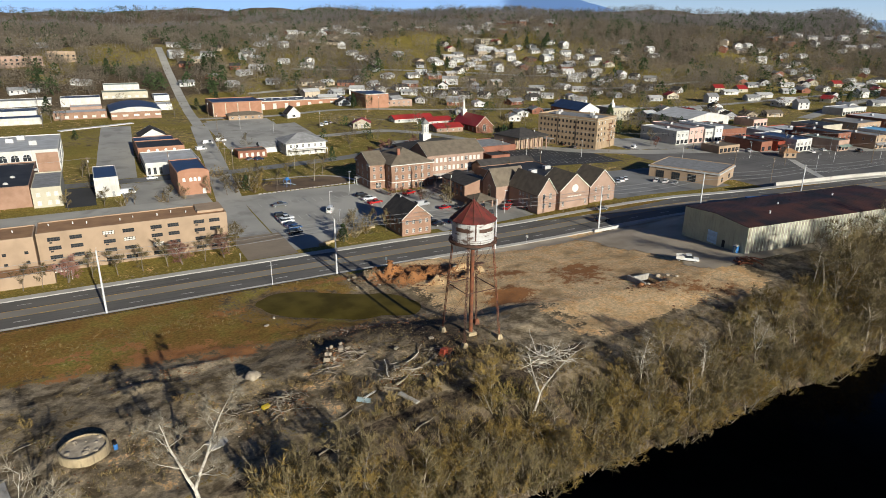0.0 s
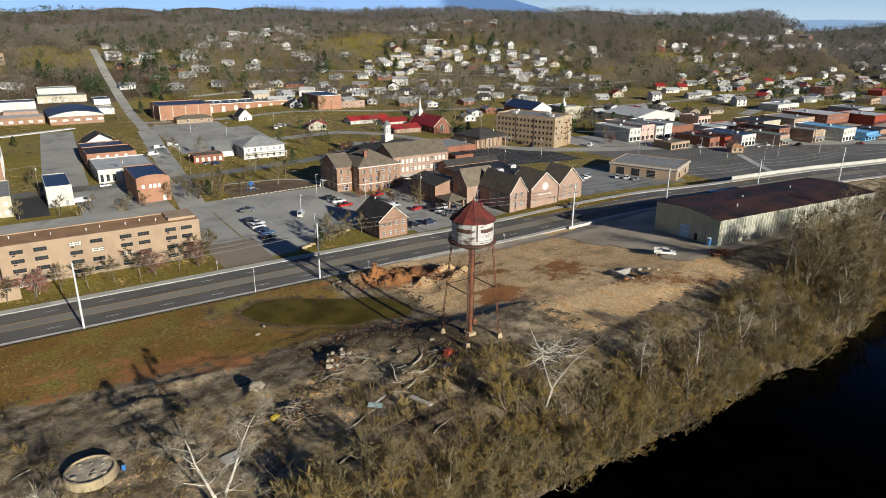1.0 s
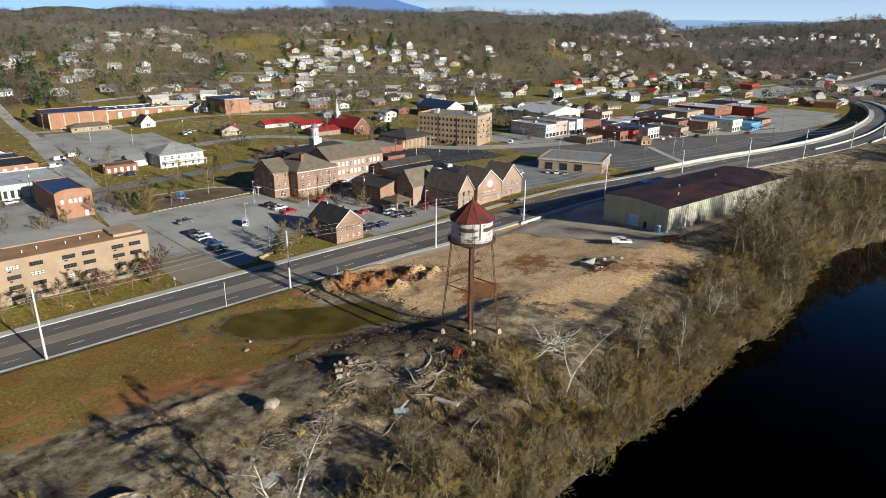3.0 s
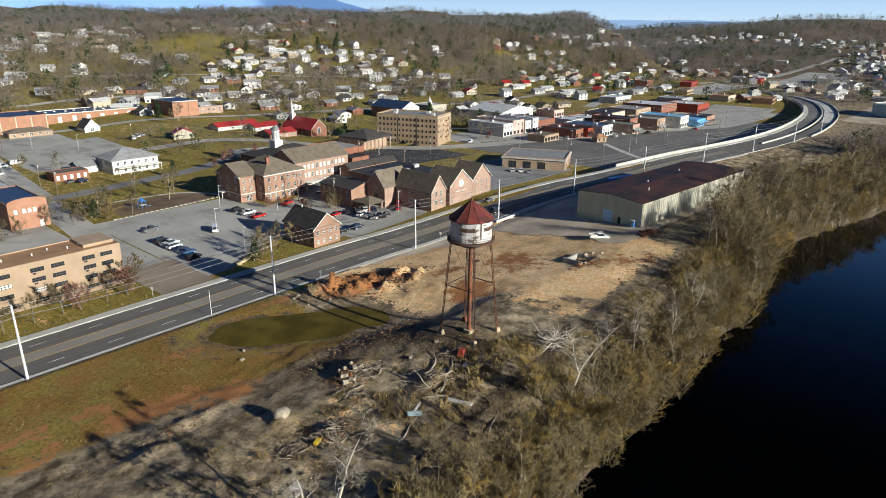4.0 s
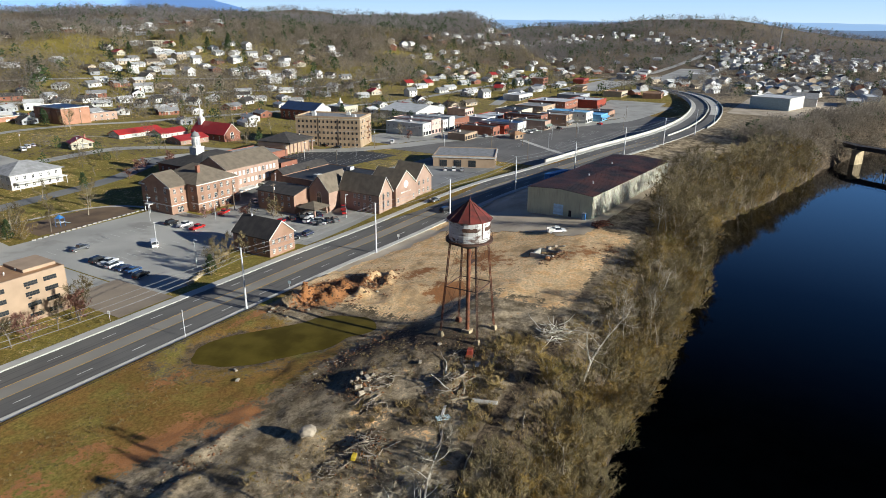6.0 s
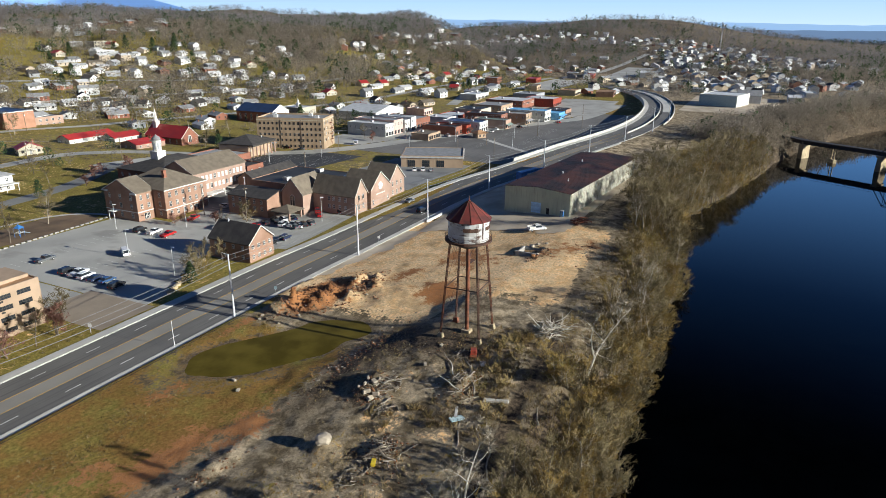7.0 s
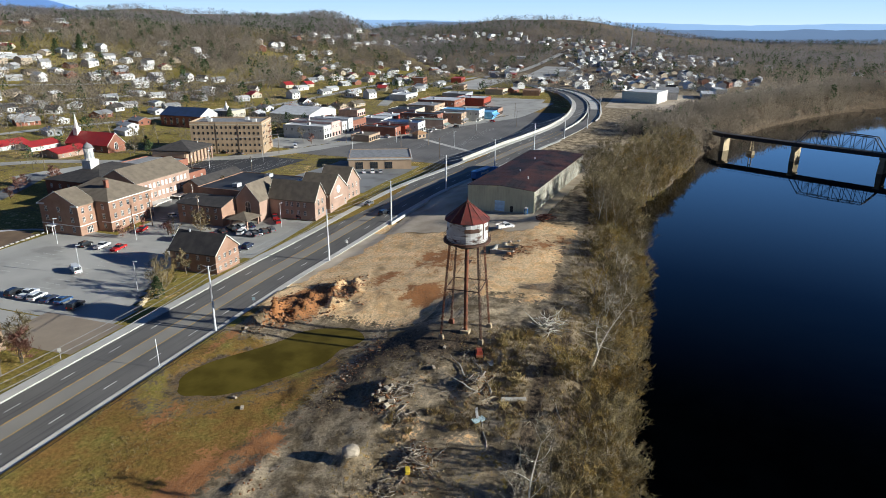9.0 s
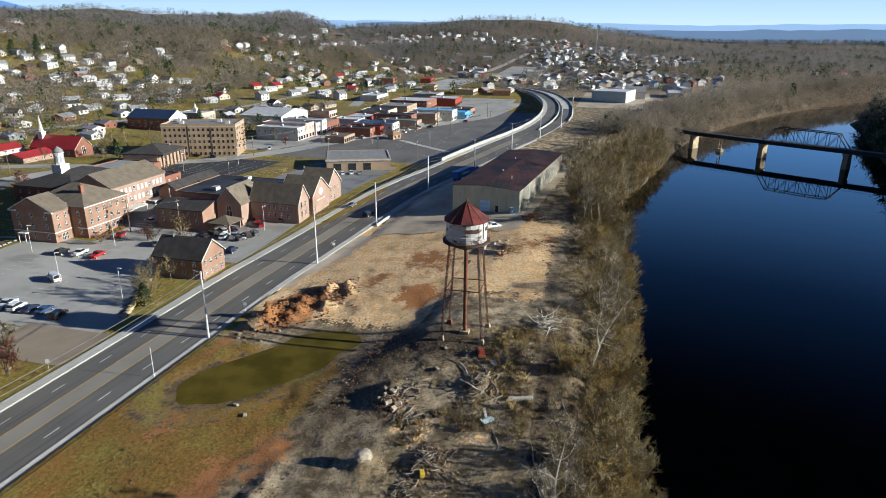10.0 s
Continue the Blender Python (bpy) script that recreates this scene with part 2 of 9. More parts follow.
def soil_material():
    """Ground: the soil attribute names how much lawn, clay, sand and dark earth lies at a place; noise breaks the borders up."""
    m = bpy.data.materials.new("ground_soil")
    m.use_nodes = True
    t = m.node_tree
    N, L = t.nodes, t.links
    p = N["Principled BSDF"]
    p.inputs["Roughness"].default_value, p.inputs["Specular IOR Level"].default_value = 0.95, 0.1
    co = N.new("ShaderNodeTexCoord")

    def noise_(scale, detail=6):
        n = N.new("ShaderNodeTexNoise")
        n.inputs["Scale"].default_value, n.inputs["Detail"].default_value = scale, detail
        n.inputs["Roughness"].default_value = 0.62
        L.new(co.outputs["Object"], n.inputs["Vector"])
        return n.outputs[0]

    def two(a, b, fac, lo=0.4, hi=0.6):
        r = ramp(N.new("ShaderNodeValToRGB"), [(lo, a), (hi, b)])
        L.new(fac, r.inputs[0])
        return r.outputs[0]
    big, mid, fine, grit = noise_(0.05), noise_(0.33), noise_(1.6), noise_(7, 3)
    col = two((0.14, 0.106, 0.064), (0.40, 0.32, 0.215), mid, 0.38, 0.62)
    patch = noise_(0.085)
    lawn_a, lawn_b = two((0.195, 0.185, 0.04), (0.30, 0.24, 0.066), fine, 0.35, 0.65), two((0.27, 0.15, 0.043), (0.2, 0.132, 0.034), mid, 0.42, 0.6)
    lm = N.new("ShaderNodeMix")
    lm.data_type = "RGBA"
    place = N.new("ShaderNodeSeparateXYZ")
    L.new(co.outputs["Object"], place.inputs[0])
    lot = N.new("ShaderNodeMapRange")
    lot.inputs["From Min"].default_value, lot.inputs["From Max"].default_value = 160, 176
    lot.inputs["To Min"].default_value, lot.inputs["To Max"].default_value = 1.0, 0.3
    L.new(place.outputs[1], lot.inputs["Value"])
    share = N.new("ShaderNodeMath")
    share.operation = "MULTIPLY"
    L.new(two((0, 0, 0), (1, 1, 1), patch, 0.33, 0.5), share.inputs[0])
    L.new(lot.outputs[0], share.inputs[1])
    L.new(share.outputs[0], lm.inputs[0])
    L.new(lawn_a, lm.inputs[6])
    L.new(lawn_b, lm.inputs[7])
    lawn = lm.outputs[2]
    clay = two((0.46, 0.20, 0.075), (0.28, 0.135, 0.06), fine)
    sm_ = N.new("ShaderNodeMix")
    sm_.data_type = "RGBA"
    L.new(two((0, 0, 0), (1, 1, 1), noise_(0.12, 8), 0.5, 0.68), sm_.inputs[0])
    L.new(two((0.80, 0.57, 0.325), (0.66, 0.405, 0.19), mid, 0.44, 0.64), sm_.inputs[6])
    L.new(two((0.50, 0.35, 0.19), (0.33, 0.205, 0.1), fine, 0.4, 0.62), sm_.inputs[7])
    sand = sm_.outputs[2]
    dark = two((0.055, 0.042, 0.03), (0.135, 0.10, 0.066), fine)
    at = N.new("ShaderNodeVertexColor")
    at.layer_name = "soil"
    sep = N.new("ShaderNodeSeparateColor")
    L.new(at.outputs[0], sep.inputs[0])
    outs = [sep.outputs[0], sep.outputs[2], sep.outputs[1], at.outputs[1]]
    for w, c in zip(outs, (lawn, sand, clay, dark)):
        ad = N.new("ShaderNodeMath")
        ad.operation = "ADD"
        L.new(w, ad.inputs[0])
        sub = N.new("ShaderNodeMapRange")
        sub.inputs["To Min"].default_value, sub.inputs["To Max"].default_value = -0.75, 0.75
        L.new(mid, sub.inputs["Value"])
        L.new(sub.outputs[0], ad.inputs[1])
        ad2 = N.new("ShaderNodeMath")
        ad2.operation = "ADD"
        sub2 = N.new("ShaderNodeMapRange")
        sub2.inputs["To Min"].default_value, sub2.inputs["To Max"].default_value = -0.55, 0.55
        L.new(fine, sub2.inputs["Value"])
        L.new(ad.outputs[0], ad2.inputs[0])
        L.new(sub2.outputs[0], ad2.inputs[1])
        st = N.new("ShaderNodeMapRange")
        st.interpolation_type = "SMOOTHSTEP"
        st.inputs["From Min"].default_value, st.inputs["From Max"].default_value = 0.38, 0.62
        L.new(ad2.outputs[0], st.inputs["Value"])
        mx = N.new("ShaderNodeMix")
        mx.data_type = "RGBA"
        L.new(st.outputs[0], mx.inputs[0])
        L.new(col, mx.inputs[6])
        L.new(c, mx.inputs[7])
        col = mx.outputs[2]
    for src, lo, hi in ((big, 0.84, 1.14), (mid, 0.85, 1.12), (fine, 0.66, 1.28), (grit, 0.76, 1.22)):
        mr = N.new("ShaderNodeMapRange")
        mr.inputs["From Min"].default_value, mr.inputs["From Max"].default_value = 0.3, 0.7
        mr.inputs["To Min"].default_value, mr.inputs["To Max"].default_value = lo, hi
        L.new(src, mr.inputs["Value"])
        hs = N.new("ShaderNodeHueSaturation")
        L.new(col, hs.inputs["Color"])
        L.new(mr.outputs[0], hs.inputs["Value"])
        col = hs.outputs[0]
    L.new(col, p.inputs["Base Color"])
    b1 = N.new("ShaderNodeBump")
    b1.inputs["Strength"].default_value, b1.inputs["Distance"].default_value = 0.6, 0.25
    L.new(fine, b1.inputs["Height"])
    b2 = N.new("ShaderNodeBump")
    b2.inputs["Strength"].default_value, b2.inputs["Distance"].default_value = 0.6, 0.08
    L.new(grit, b2.inputs["Height"])
    L.new(b1.outputs[0], b2.inputs["Normal"])
    L.new(b2.outputs[0], p.inputs["Normal"])
    return m


def water_material(name, col, rough, wave, strength, power, start):
    """Still water: a dark body under a mirror that strengthens towards grazing angles."""
    m = bpy.data.materials.new(name)
    m.use_nodes = True
    t = m.node_tree
    N, L = t.nodes, t.links
    p = N["Principled BSDF"]
    p.inputs["Roughness"].default_value, p.inputs["Specular IOR Level"].default_value = 0.9, 0.0
    co = N.new("ShaderNodeTexCoord")
    n = N.new("ShaderNodeTexNoise")
    n.inputs["Scale"].default_value, n.inputs["Detail"].default_value = wave, 5
    L.new(co.outputs["Object"], n.inputs["Vector"])
    n2 = N.new("ShaderNodeTexNoise")
    n2.inputs["Scale"].default_value, n2.inputs["Detail"].default_value = 0.16, 5
    L.new(co.outputs["Object"], n2.inputs["Vector"])
    r = ramp(N.new("ShaderNodeValToRGB"), [(0.36, tuple(c * 0.55 for c in col)), (0.66, col)])
    L.new(n2.outputs[0], r.inputs[0])
    L.new(r.outputs[0], p.inputs["Base Color"])
    b = N.new("ShaderNodeBump")
    b.inputs["Strength"].default_value, b.inputs["Distance"].default_value = strength, 0.05
    L.new(n.outputs[0], b.inputs["Height"])
    g = N.new("ShaderNodeBsdfGlossy")
    g.inputs["Roughness"].default_value = rough
    L.new(b.outputs[0], g.inputs["Normal"])
    lw = N.new("ShaderNodeLayerWeight")
    pw = N.new("ShaderNodeMath")
    pw.operation = "POWER"
    pw.inputs[1].default_value = power
    span = N.new("ShaderNodeMapRange")
    span.inputs["From Min"].default_value, span.inputs["From Max"].default_value = start, 0.97
    L.new(lw.outputs["Facing"], span.inputs["Value"])
    L.new(span.outputs[0], pw.inputs[0])
    mx = N.new("ShaderNodeMixShader")
    L.new(pw.outputs[0], mx.inputs[0])
    L.new(p.outputs[0], mx.inputs[1])
    L.new(g.outputs[0], mx.inputs[2])
    L.new(mx.outputs[0], N["Material Output"].inputs[0])
    return m


SOIL = soil_material()
RIVER = water_material("river_water", (0.0005, 0.0008, 0.0012), 0.03, 0.5, 0.1, 2.5, 0.46)
POND = water_material("murky_water", (0.115, 0.088, 0.018), 0.03, 0.8, 0.04, 3.0, 0.45)

# ---- mesh tools ----


class Mesh:
    """Gathers vertices and faces of one part."""

    def __init__(self):
        self.v, self.f, self.k = [], [], []

    def add(self, verts, faces, k=0):
        o = len(self.v)
        self.v += [tuple(p) for p in verts]
        self.f += [tuple(o + i for i in q) for q in faces]
        self.k += [k] * len(faces)
        return self

    def box(self, x0, x1, y0, y1, z0, z1, k=0, top=0.0):
        a = top
        return self.add([(x0, y0, z0), (x1, y0, z0), (x1, y1, z0), (x0, y1, z0), (x0 + a, y0 + a, z1), (x1 - a, y0 + a, z1), (x1 - a, y1 - a, z1), (x0 + a, y1 - a, z1)],
                        [(3, 2, 1, 0), (4, 5, 6, 7), (0, 1, 5, 4), (1, 2, 6, 5), (2, 3, 7, 6), (3, 0, 4, 7)], k)

    def tube(self, p, q, r, s=None, n=6, k=0, caps=True):
        p, q = Vector(p), Vector(q)
        s = r if s is None else s
        d = (q - p).normalized()
        u = d.orthogonal().normalized()
        w = d.cross(u)
        ring = [(math.cos(2 * math.pi * i / n), math.sin(2 * math.pi * i / n)) for i in range(n)]
        vs = [p + (u * c + w * e) * r for c, e in ring] + [q + (u * c + w * e) * s for c, e in ring]
        fs = [(i, (i + 1) % n, n + (i + 1) % n, n + i) for i in range(n)]
        if caps:
            fs += [tuple(range(n))[::-1], tuple(range(n, 2 * n))]
        return self.add(vs, fs, k)

    def pipe(self, pts, radii, n=6, k=0, caps=True):
        """One bent, tapering tube through the points."""
        vs, fs = [], []
        u = None
        for i, p in enumerate(pts):
            d = (Vector(pts[min(i + 1, len(pts) - 1)]) - Vector(pts[max(i - 1, 0)])).normalized()
            u = d.orthogonal().normalized() if u is None else (u - d * u.dot(d)).normalized()
            w = d.cross(u)
            vs += [Vector(p) + (u * math.cos(6.28319 * j / n) + w * math.sin(6.28319 * j / n)) * radii[i] for j in range(n)]
        for i in range(len(pts) - 1):
            fs += [(i * n + j, i * n + (j + 1) % n, (i + 1) * n + (j + 1) % n, (i + 1) * n + j) for j in range(n)]
        if caps:
            fs += [tuple(range(n))[::-1], tuple(range((len(pts) - 1) * n, len(pts) * n))]
        return self.add(vs, fs, k)

    def lathe(self, rows, n=24, k=0, closed=True):
        """rows of (radius, z)."""
        vs = [(r * math.cos(2 * math.pi * i / n), r * math.sin(2 * math.pi * i / n), z) for r, z in rows for i in range(n)]
        fs = [(j * n + i, j * n + (i + 1) % n, (j + 1) * n + (i + 1) % n, (j + 1) * n + i) for j in range(len(rows) - 1) for i in range(n)]
        if closed:
            fs += [tuple(range(n))[::-1], tuple(range((len(rows) - 1) * n, len(rows) * n))]
        return self.add(vs, fs, k)

    def data(self, name, mats, smooth=False):
        me = bpy.data.meshes.new(name)
        me.from_pydata(self.v, [], self.f)
        for m in mats if isinstance(mats, (list, tuple)) else [mats]:
            me.materials.append(m)
        if any(self.k):
            me.polygons.foreach_set("material_index", self.k)
        if smooth:
            me.polygons.foreach_set("use_smooth", [True] * len(self.f))
        me.update()
        return me


def thing(name, label, category, x=0, y=0, z=0, turn=0, group="", kind=""):
    ob = new(name)
    ob.matrix_world = pose(x, y, z, 0, 0, turn)
    ob.empty_display_size = 0.5
    return tagged(ob, label, category, group, kind)


def part(name, mesh, mats, parent, label="", at=None, smooth=False):
    ob = new(name, mesh.data(name, mats, smooth) if isinstance(mesh, Mesh) else mesh)
    ob.parent = parent
    if at is not None:
        ob.matrix_basis = at
    return tagged(ob, label)


def solo(name, mesh, mats, label, category="", kind="", smooth=False, group=""):
    ob = new(name, mesh.data(name, mats, smooth) if isinstance(mesh, Mesh) else mesh)
    return tagged(ob, label, category, group, kind)


def arrays(name, verts, faces, mats, index=None):
    """A mesh from numpy triangles or quads."""
    me = bpy.data.meshes.new(name)
    n, k = faces.shape
    me.vertices.add(len(verts))
    me.vertices.foreach_set("co", verts.astype(np.float32).ravel())
    me.loops.add(n * k)
    me.loops.foreach_set("vertex_index", faces.astype(np.int32).ravel())
    me.polygons.add(n)
    me.polygons.foreach_set("loop_start", np.arange(0, n * k, k, dtype=np.int32))
    for m in mats if isinstance(mats, (list, tuple)) else [mats]:
        me.materials.append(m)
    if index is not None:
        me.polygons.foreach_set("material_index", index.astype(np.int32))
    me.update(calc_edges=True)
    me.validate()
    return me


# ---- land ----
WATER = -9.5


def sm(a):
    a = np.clip(a, 0, 1)
    return a * a * (3 - 2 * a)


def lattice(x, y, seed):
    i, j = np.floor(x), np.floor(y)
    u, v = sm(x - i), sm(y - j)

    def val(a, b):
        s = np.sin(a * 127.1 + b * 311.7 + seed * 74.7) * 43758.5453
        return s - np.floor(s)
    return (val(i, j) * (1 - u) + val(i + 1, j) * u) * (1 - v) + (val(i, j + 1) * (1 - u) + val(i + 1, j + 1) * u) * v


def fbm(x, y, size, seed=0, octaves=4):
    out, amp = 0, 0.5
    for o in range(octaves):
        out = out + amp * (lattice(x / size + 31.3 * o, y / size - 17.7 * o, seed + o) - 0.5)
        size, amp = size * 0.5, amp * 0.55
    return out * 2


LINE = [(-3000, 168.5), (60, 168.5), (105, 168.2), (140, 164), (180, 156.5), (215, 148.5), (254, 138.5), (300, 128.5), (359, 120), (430, 120), (520, 132), (610, 163), (690, 215), (790, 310), (5000, 4500)]
_pts = LINE
for _ in range(3):
    _pts = [_pts[0]] + [p for a, b in zip(_pts, _pts[1:]) for p in ((a[0] * .75 + b[0] * .25, a[1] * .75 + b[1] * .25), (a[0] * .25 + b[0] * .75, a[1] * .25 + b[1] * .75))] + [_pts[-1]]
ROAD_X, ROAD_Y = np.array([p[0] for p in _pts]), np.array([p[1] for p in _pts])


def road_y(x):
    return np.interp(x, ROAD_X, ROAD_Y)


def road_z(x):
    return -2.5 + 5.6 * sm((x - 105) / 95) + 2.8 * sm((x - 195) / 90) - 2.5 * sm((x - 560) / 140)


def north_shore(x):
    return 69 - 0.00075 * np.clip(x - 190, 0, None) ** 2 - 0.004 * np.clip(50 - x, 0, 60) ** 2 + 7.5 * np.exp(-((x - 207) / 42) ** 2) - 3 * np.exp(-((x - 335) / 45) ** 2) + 3.0 * fbm(x, 0 * x, 28, 5, 3)


def south_shore(x):
    return np.minimum(-38 - 0.2 * np.abs(x - 192), north_shore(x) - 85)


POND_C, POND_R = (48, 139), (17.5, 9.4)


def pond_at(x, y):
    """Below 1 inside the pond."""
    dx, dy = x - POND_C[0], y - POND_C[1] + 0.42 * (x - POND_C[0])
    return np.sqrt((dx / POND_R[0]) ** 2 + (dy / POND_R[1]) ** 2) + 0.30 * fbm(x, y, 13, 3, 3)


def land(x, y, rough=True):
    x, y = np.asarray(x, float), np.asarray(y, float)
    v = y - road_y(x)
    # town side
    north = -2.7 + 2.9 * sm((x - 110) / 60) - 1.4 * sm((x - 185) / 50) + 3.6 * sm((y - 330) / 150) + 5.5 * sm((x - 430) / 160)
    foot = 505 - 0.125 * np.clip(x, -400, 700) + 0.06 * np.clip(-x, 0, 900)
    d = np.clip(y - foot, 0, None)
    east = 1 - 0.15 * sm((x - 700) / 500) - 0.35 * sm((x - 1300) / 700)
    hill = 47 * (1 - np.exp(-(d / 235) ** 1.45)) * east
    hill = hill * (1 + 0.2 * fbm(x, y, 420, 11, 3)) + 18 * sm(d / 420) * fbm(x, y, 170, 12, 3)
    far = np.sqrt((x + 20) ** 2 + (y - 40) ** 2)
    ang = np.arctan2(y - 40, x + 20)
    amp = 62 + 66 * sm((0.6 - ang) / 0.13) + 34 * sm((0.5 - ang) / 0.12) * sm((ang - 0.02) / 0.18) + 70 * sm((0.35 - ang) / 0.35)
    lowland = 1 - 0.85 * sm((0.17 - ang) / 0.3)
    roll = lowland * amp * sm((far - 800) / 1400) * (0.62 + 0.8 * fbm(x, y, 1100, 21, 4)) * (0.5 + 0.5 * sm((y + 200) / 900)) + 14 * np.exp(-((x - 960) / 330) ** 2 - ((y - 700) / 230) ** 2) + 16 * sm((far - 800) / 600) * (0.4 + fbm(x, y, 330, 22, 3))
    north = north + hill + roll
    # river side
    high = -0.6 + 2.6 * sm((x - 22) / 34) + 0.7 * sm((x - 80) / 35) + 2.0 * sm((x - 122) / 30) + 1.0 * sm((x - 300) / 150)
    lowline = 101 + 31 * sm((x - 104) / 44)
    low = road_z(x) + 0.25
    steep = sm((y - lowline) / (38 - 18 * sm((x - 104) / 44)))
    even = np.clip((y - 104) / 50, 0, 1)
    g_ = sm((x - 72) / 14) * (1 - sm((x - 150) / 20))
    south = high + (low - high) * (steep * (1 - g_) + even * g_)
    south = south + roll * 0.5
    base = np.where(v > 0, north, south)
    k = np.where(v > 0, np.where(x > 205, 2.5, 7), np.where(x > 205, 12, 7))
    w = 1 - sm((np.abs(v) - 11) / k)
    z = base + (road_z(x) - base) * w
    # banks
    ys = north_shore(x)
    b = sm((y - (ys - 6.4)) / 20)
    z = np.where(y < ys + 20, -13 + (z + 13) * b, z)
    yo = south_shore(x)
    b2 = sm((yo + 6.4 - y) / 24)
    z = np.where(y < yo + 8, np.maximum(z, -13 + 19 * b2 + roll * 0.7 * b2), z)
    if rough:
        site = sm((y - ys - 4) / 8) * (1 - sm((y - road_y(x) + 13) / 4)) * (1 - sm((x - 120) / 9)) * (1 - sm((-60 - x) / 60)) * (1 - sm((x - 80) / 8) * sm((y - 142) / 6))
        z = z + site * (0.5 * fbm(x, y, 9, 31, 4) + 0.4 * fbm(x, y, 2.4, 32, 2)) * (1 - 0.55 * sm((x - 82) / 10)) * (1 - 0.35 * sm((x - 96) / 10))
        # pond hollow
        q = pond_at(x, y)
        z = np.where((q > 1.0) & (site > 0.3), np.maximum(z, -2.3 + 0.3 * sm((q - 1) / 0.3)), z)
        z = np.where(q < 3.2, np.minimum(z, -2.35 + 0.9 * (q - 1) + 1.2 * np.clip(q - 1, 0, None) ** 2), z)
        z = np.where(q < 1.0, -2.35 - 0.7 * (1 - q), z)
        # heaps of dug clay beside the pond, and a low bank south of it
        for cx, cy, sx, sy, hh in ((66, 150.5, 4.5, 1.8, 1.2), (73, 150, 4.5, 1.8, 1.3), (71, 145.5, 3, 1.6, 1.0), (78.5, 147, 3.2, 1.6, 1.1), (79, 140, 3, 1.5, 1.1), (86, 144, 3, 1.5, 1.1), (84, 138.5, 2.4, 1.4, 1.2), (61, 152.5, 2.5, 1.2, 0.8), (90, 140, 2.2, 1.3, 0.9),
                                   (12, 121, 7, 1.2, 0.75), (3, 117, 5, 1.1, .7), (39.5, 110.5, 3.4, 2.2, 1.7), (21.8, 108.2, 2.2, 1.8, 1.0), (45, 95, 4.5, 2.5, 1.4), (25, 99, 3.5, 2.4, 1.0)):
            e = np.exp(-((x - cx) / sx) ** 2 - ((y - cy) / sy) ** 2)
            z = z + hh * (1.35 if cy > 130 else 1) * e * np.clip(1 + (3.2 if cy > 130 else 1.1) * fbm(x, y, 2.2, 41, 3), 0.05, 2.4)
        # bulldozed slope below the concrete pit, with its track ridges
        t1 = np.exp(-((x - 122) / 15) ** 2 - ((y - 97) / 10) ** 2)
        z = z + t1 * (0.9 + 0.10 * np.sin((x * 0.5 - y * 0.87) * 5.2 + 9 * fbm(x, y, 7, 43, 3)) * (0.5 + fbm(x, y, 5, 44, 2)))
        pit = (np.abs(x - 119.5) < 3.6) & (np.abs(y - 107.5) < 2.8)
        z = np.where(pit, 1.2, z)
    return z


def ground_z(x, y):
    return float(land(np.array([x]), np.array([y]))[0])


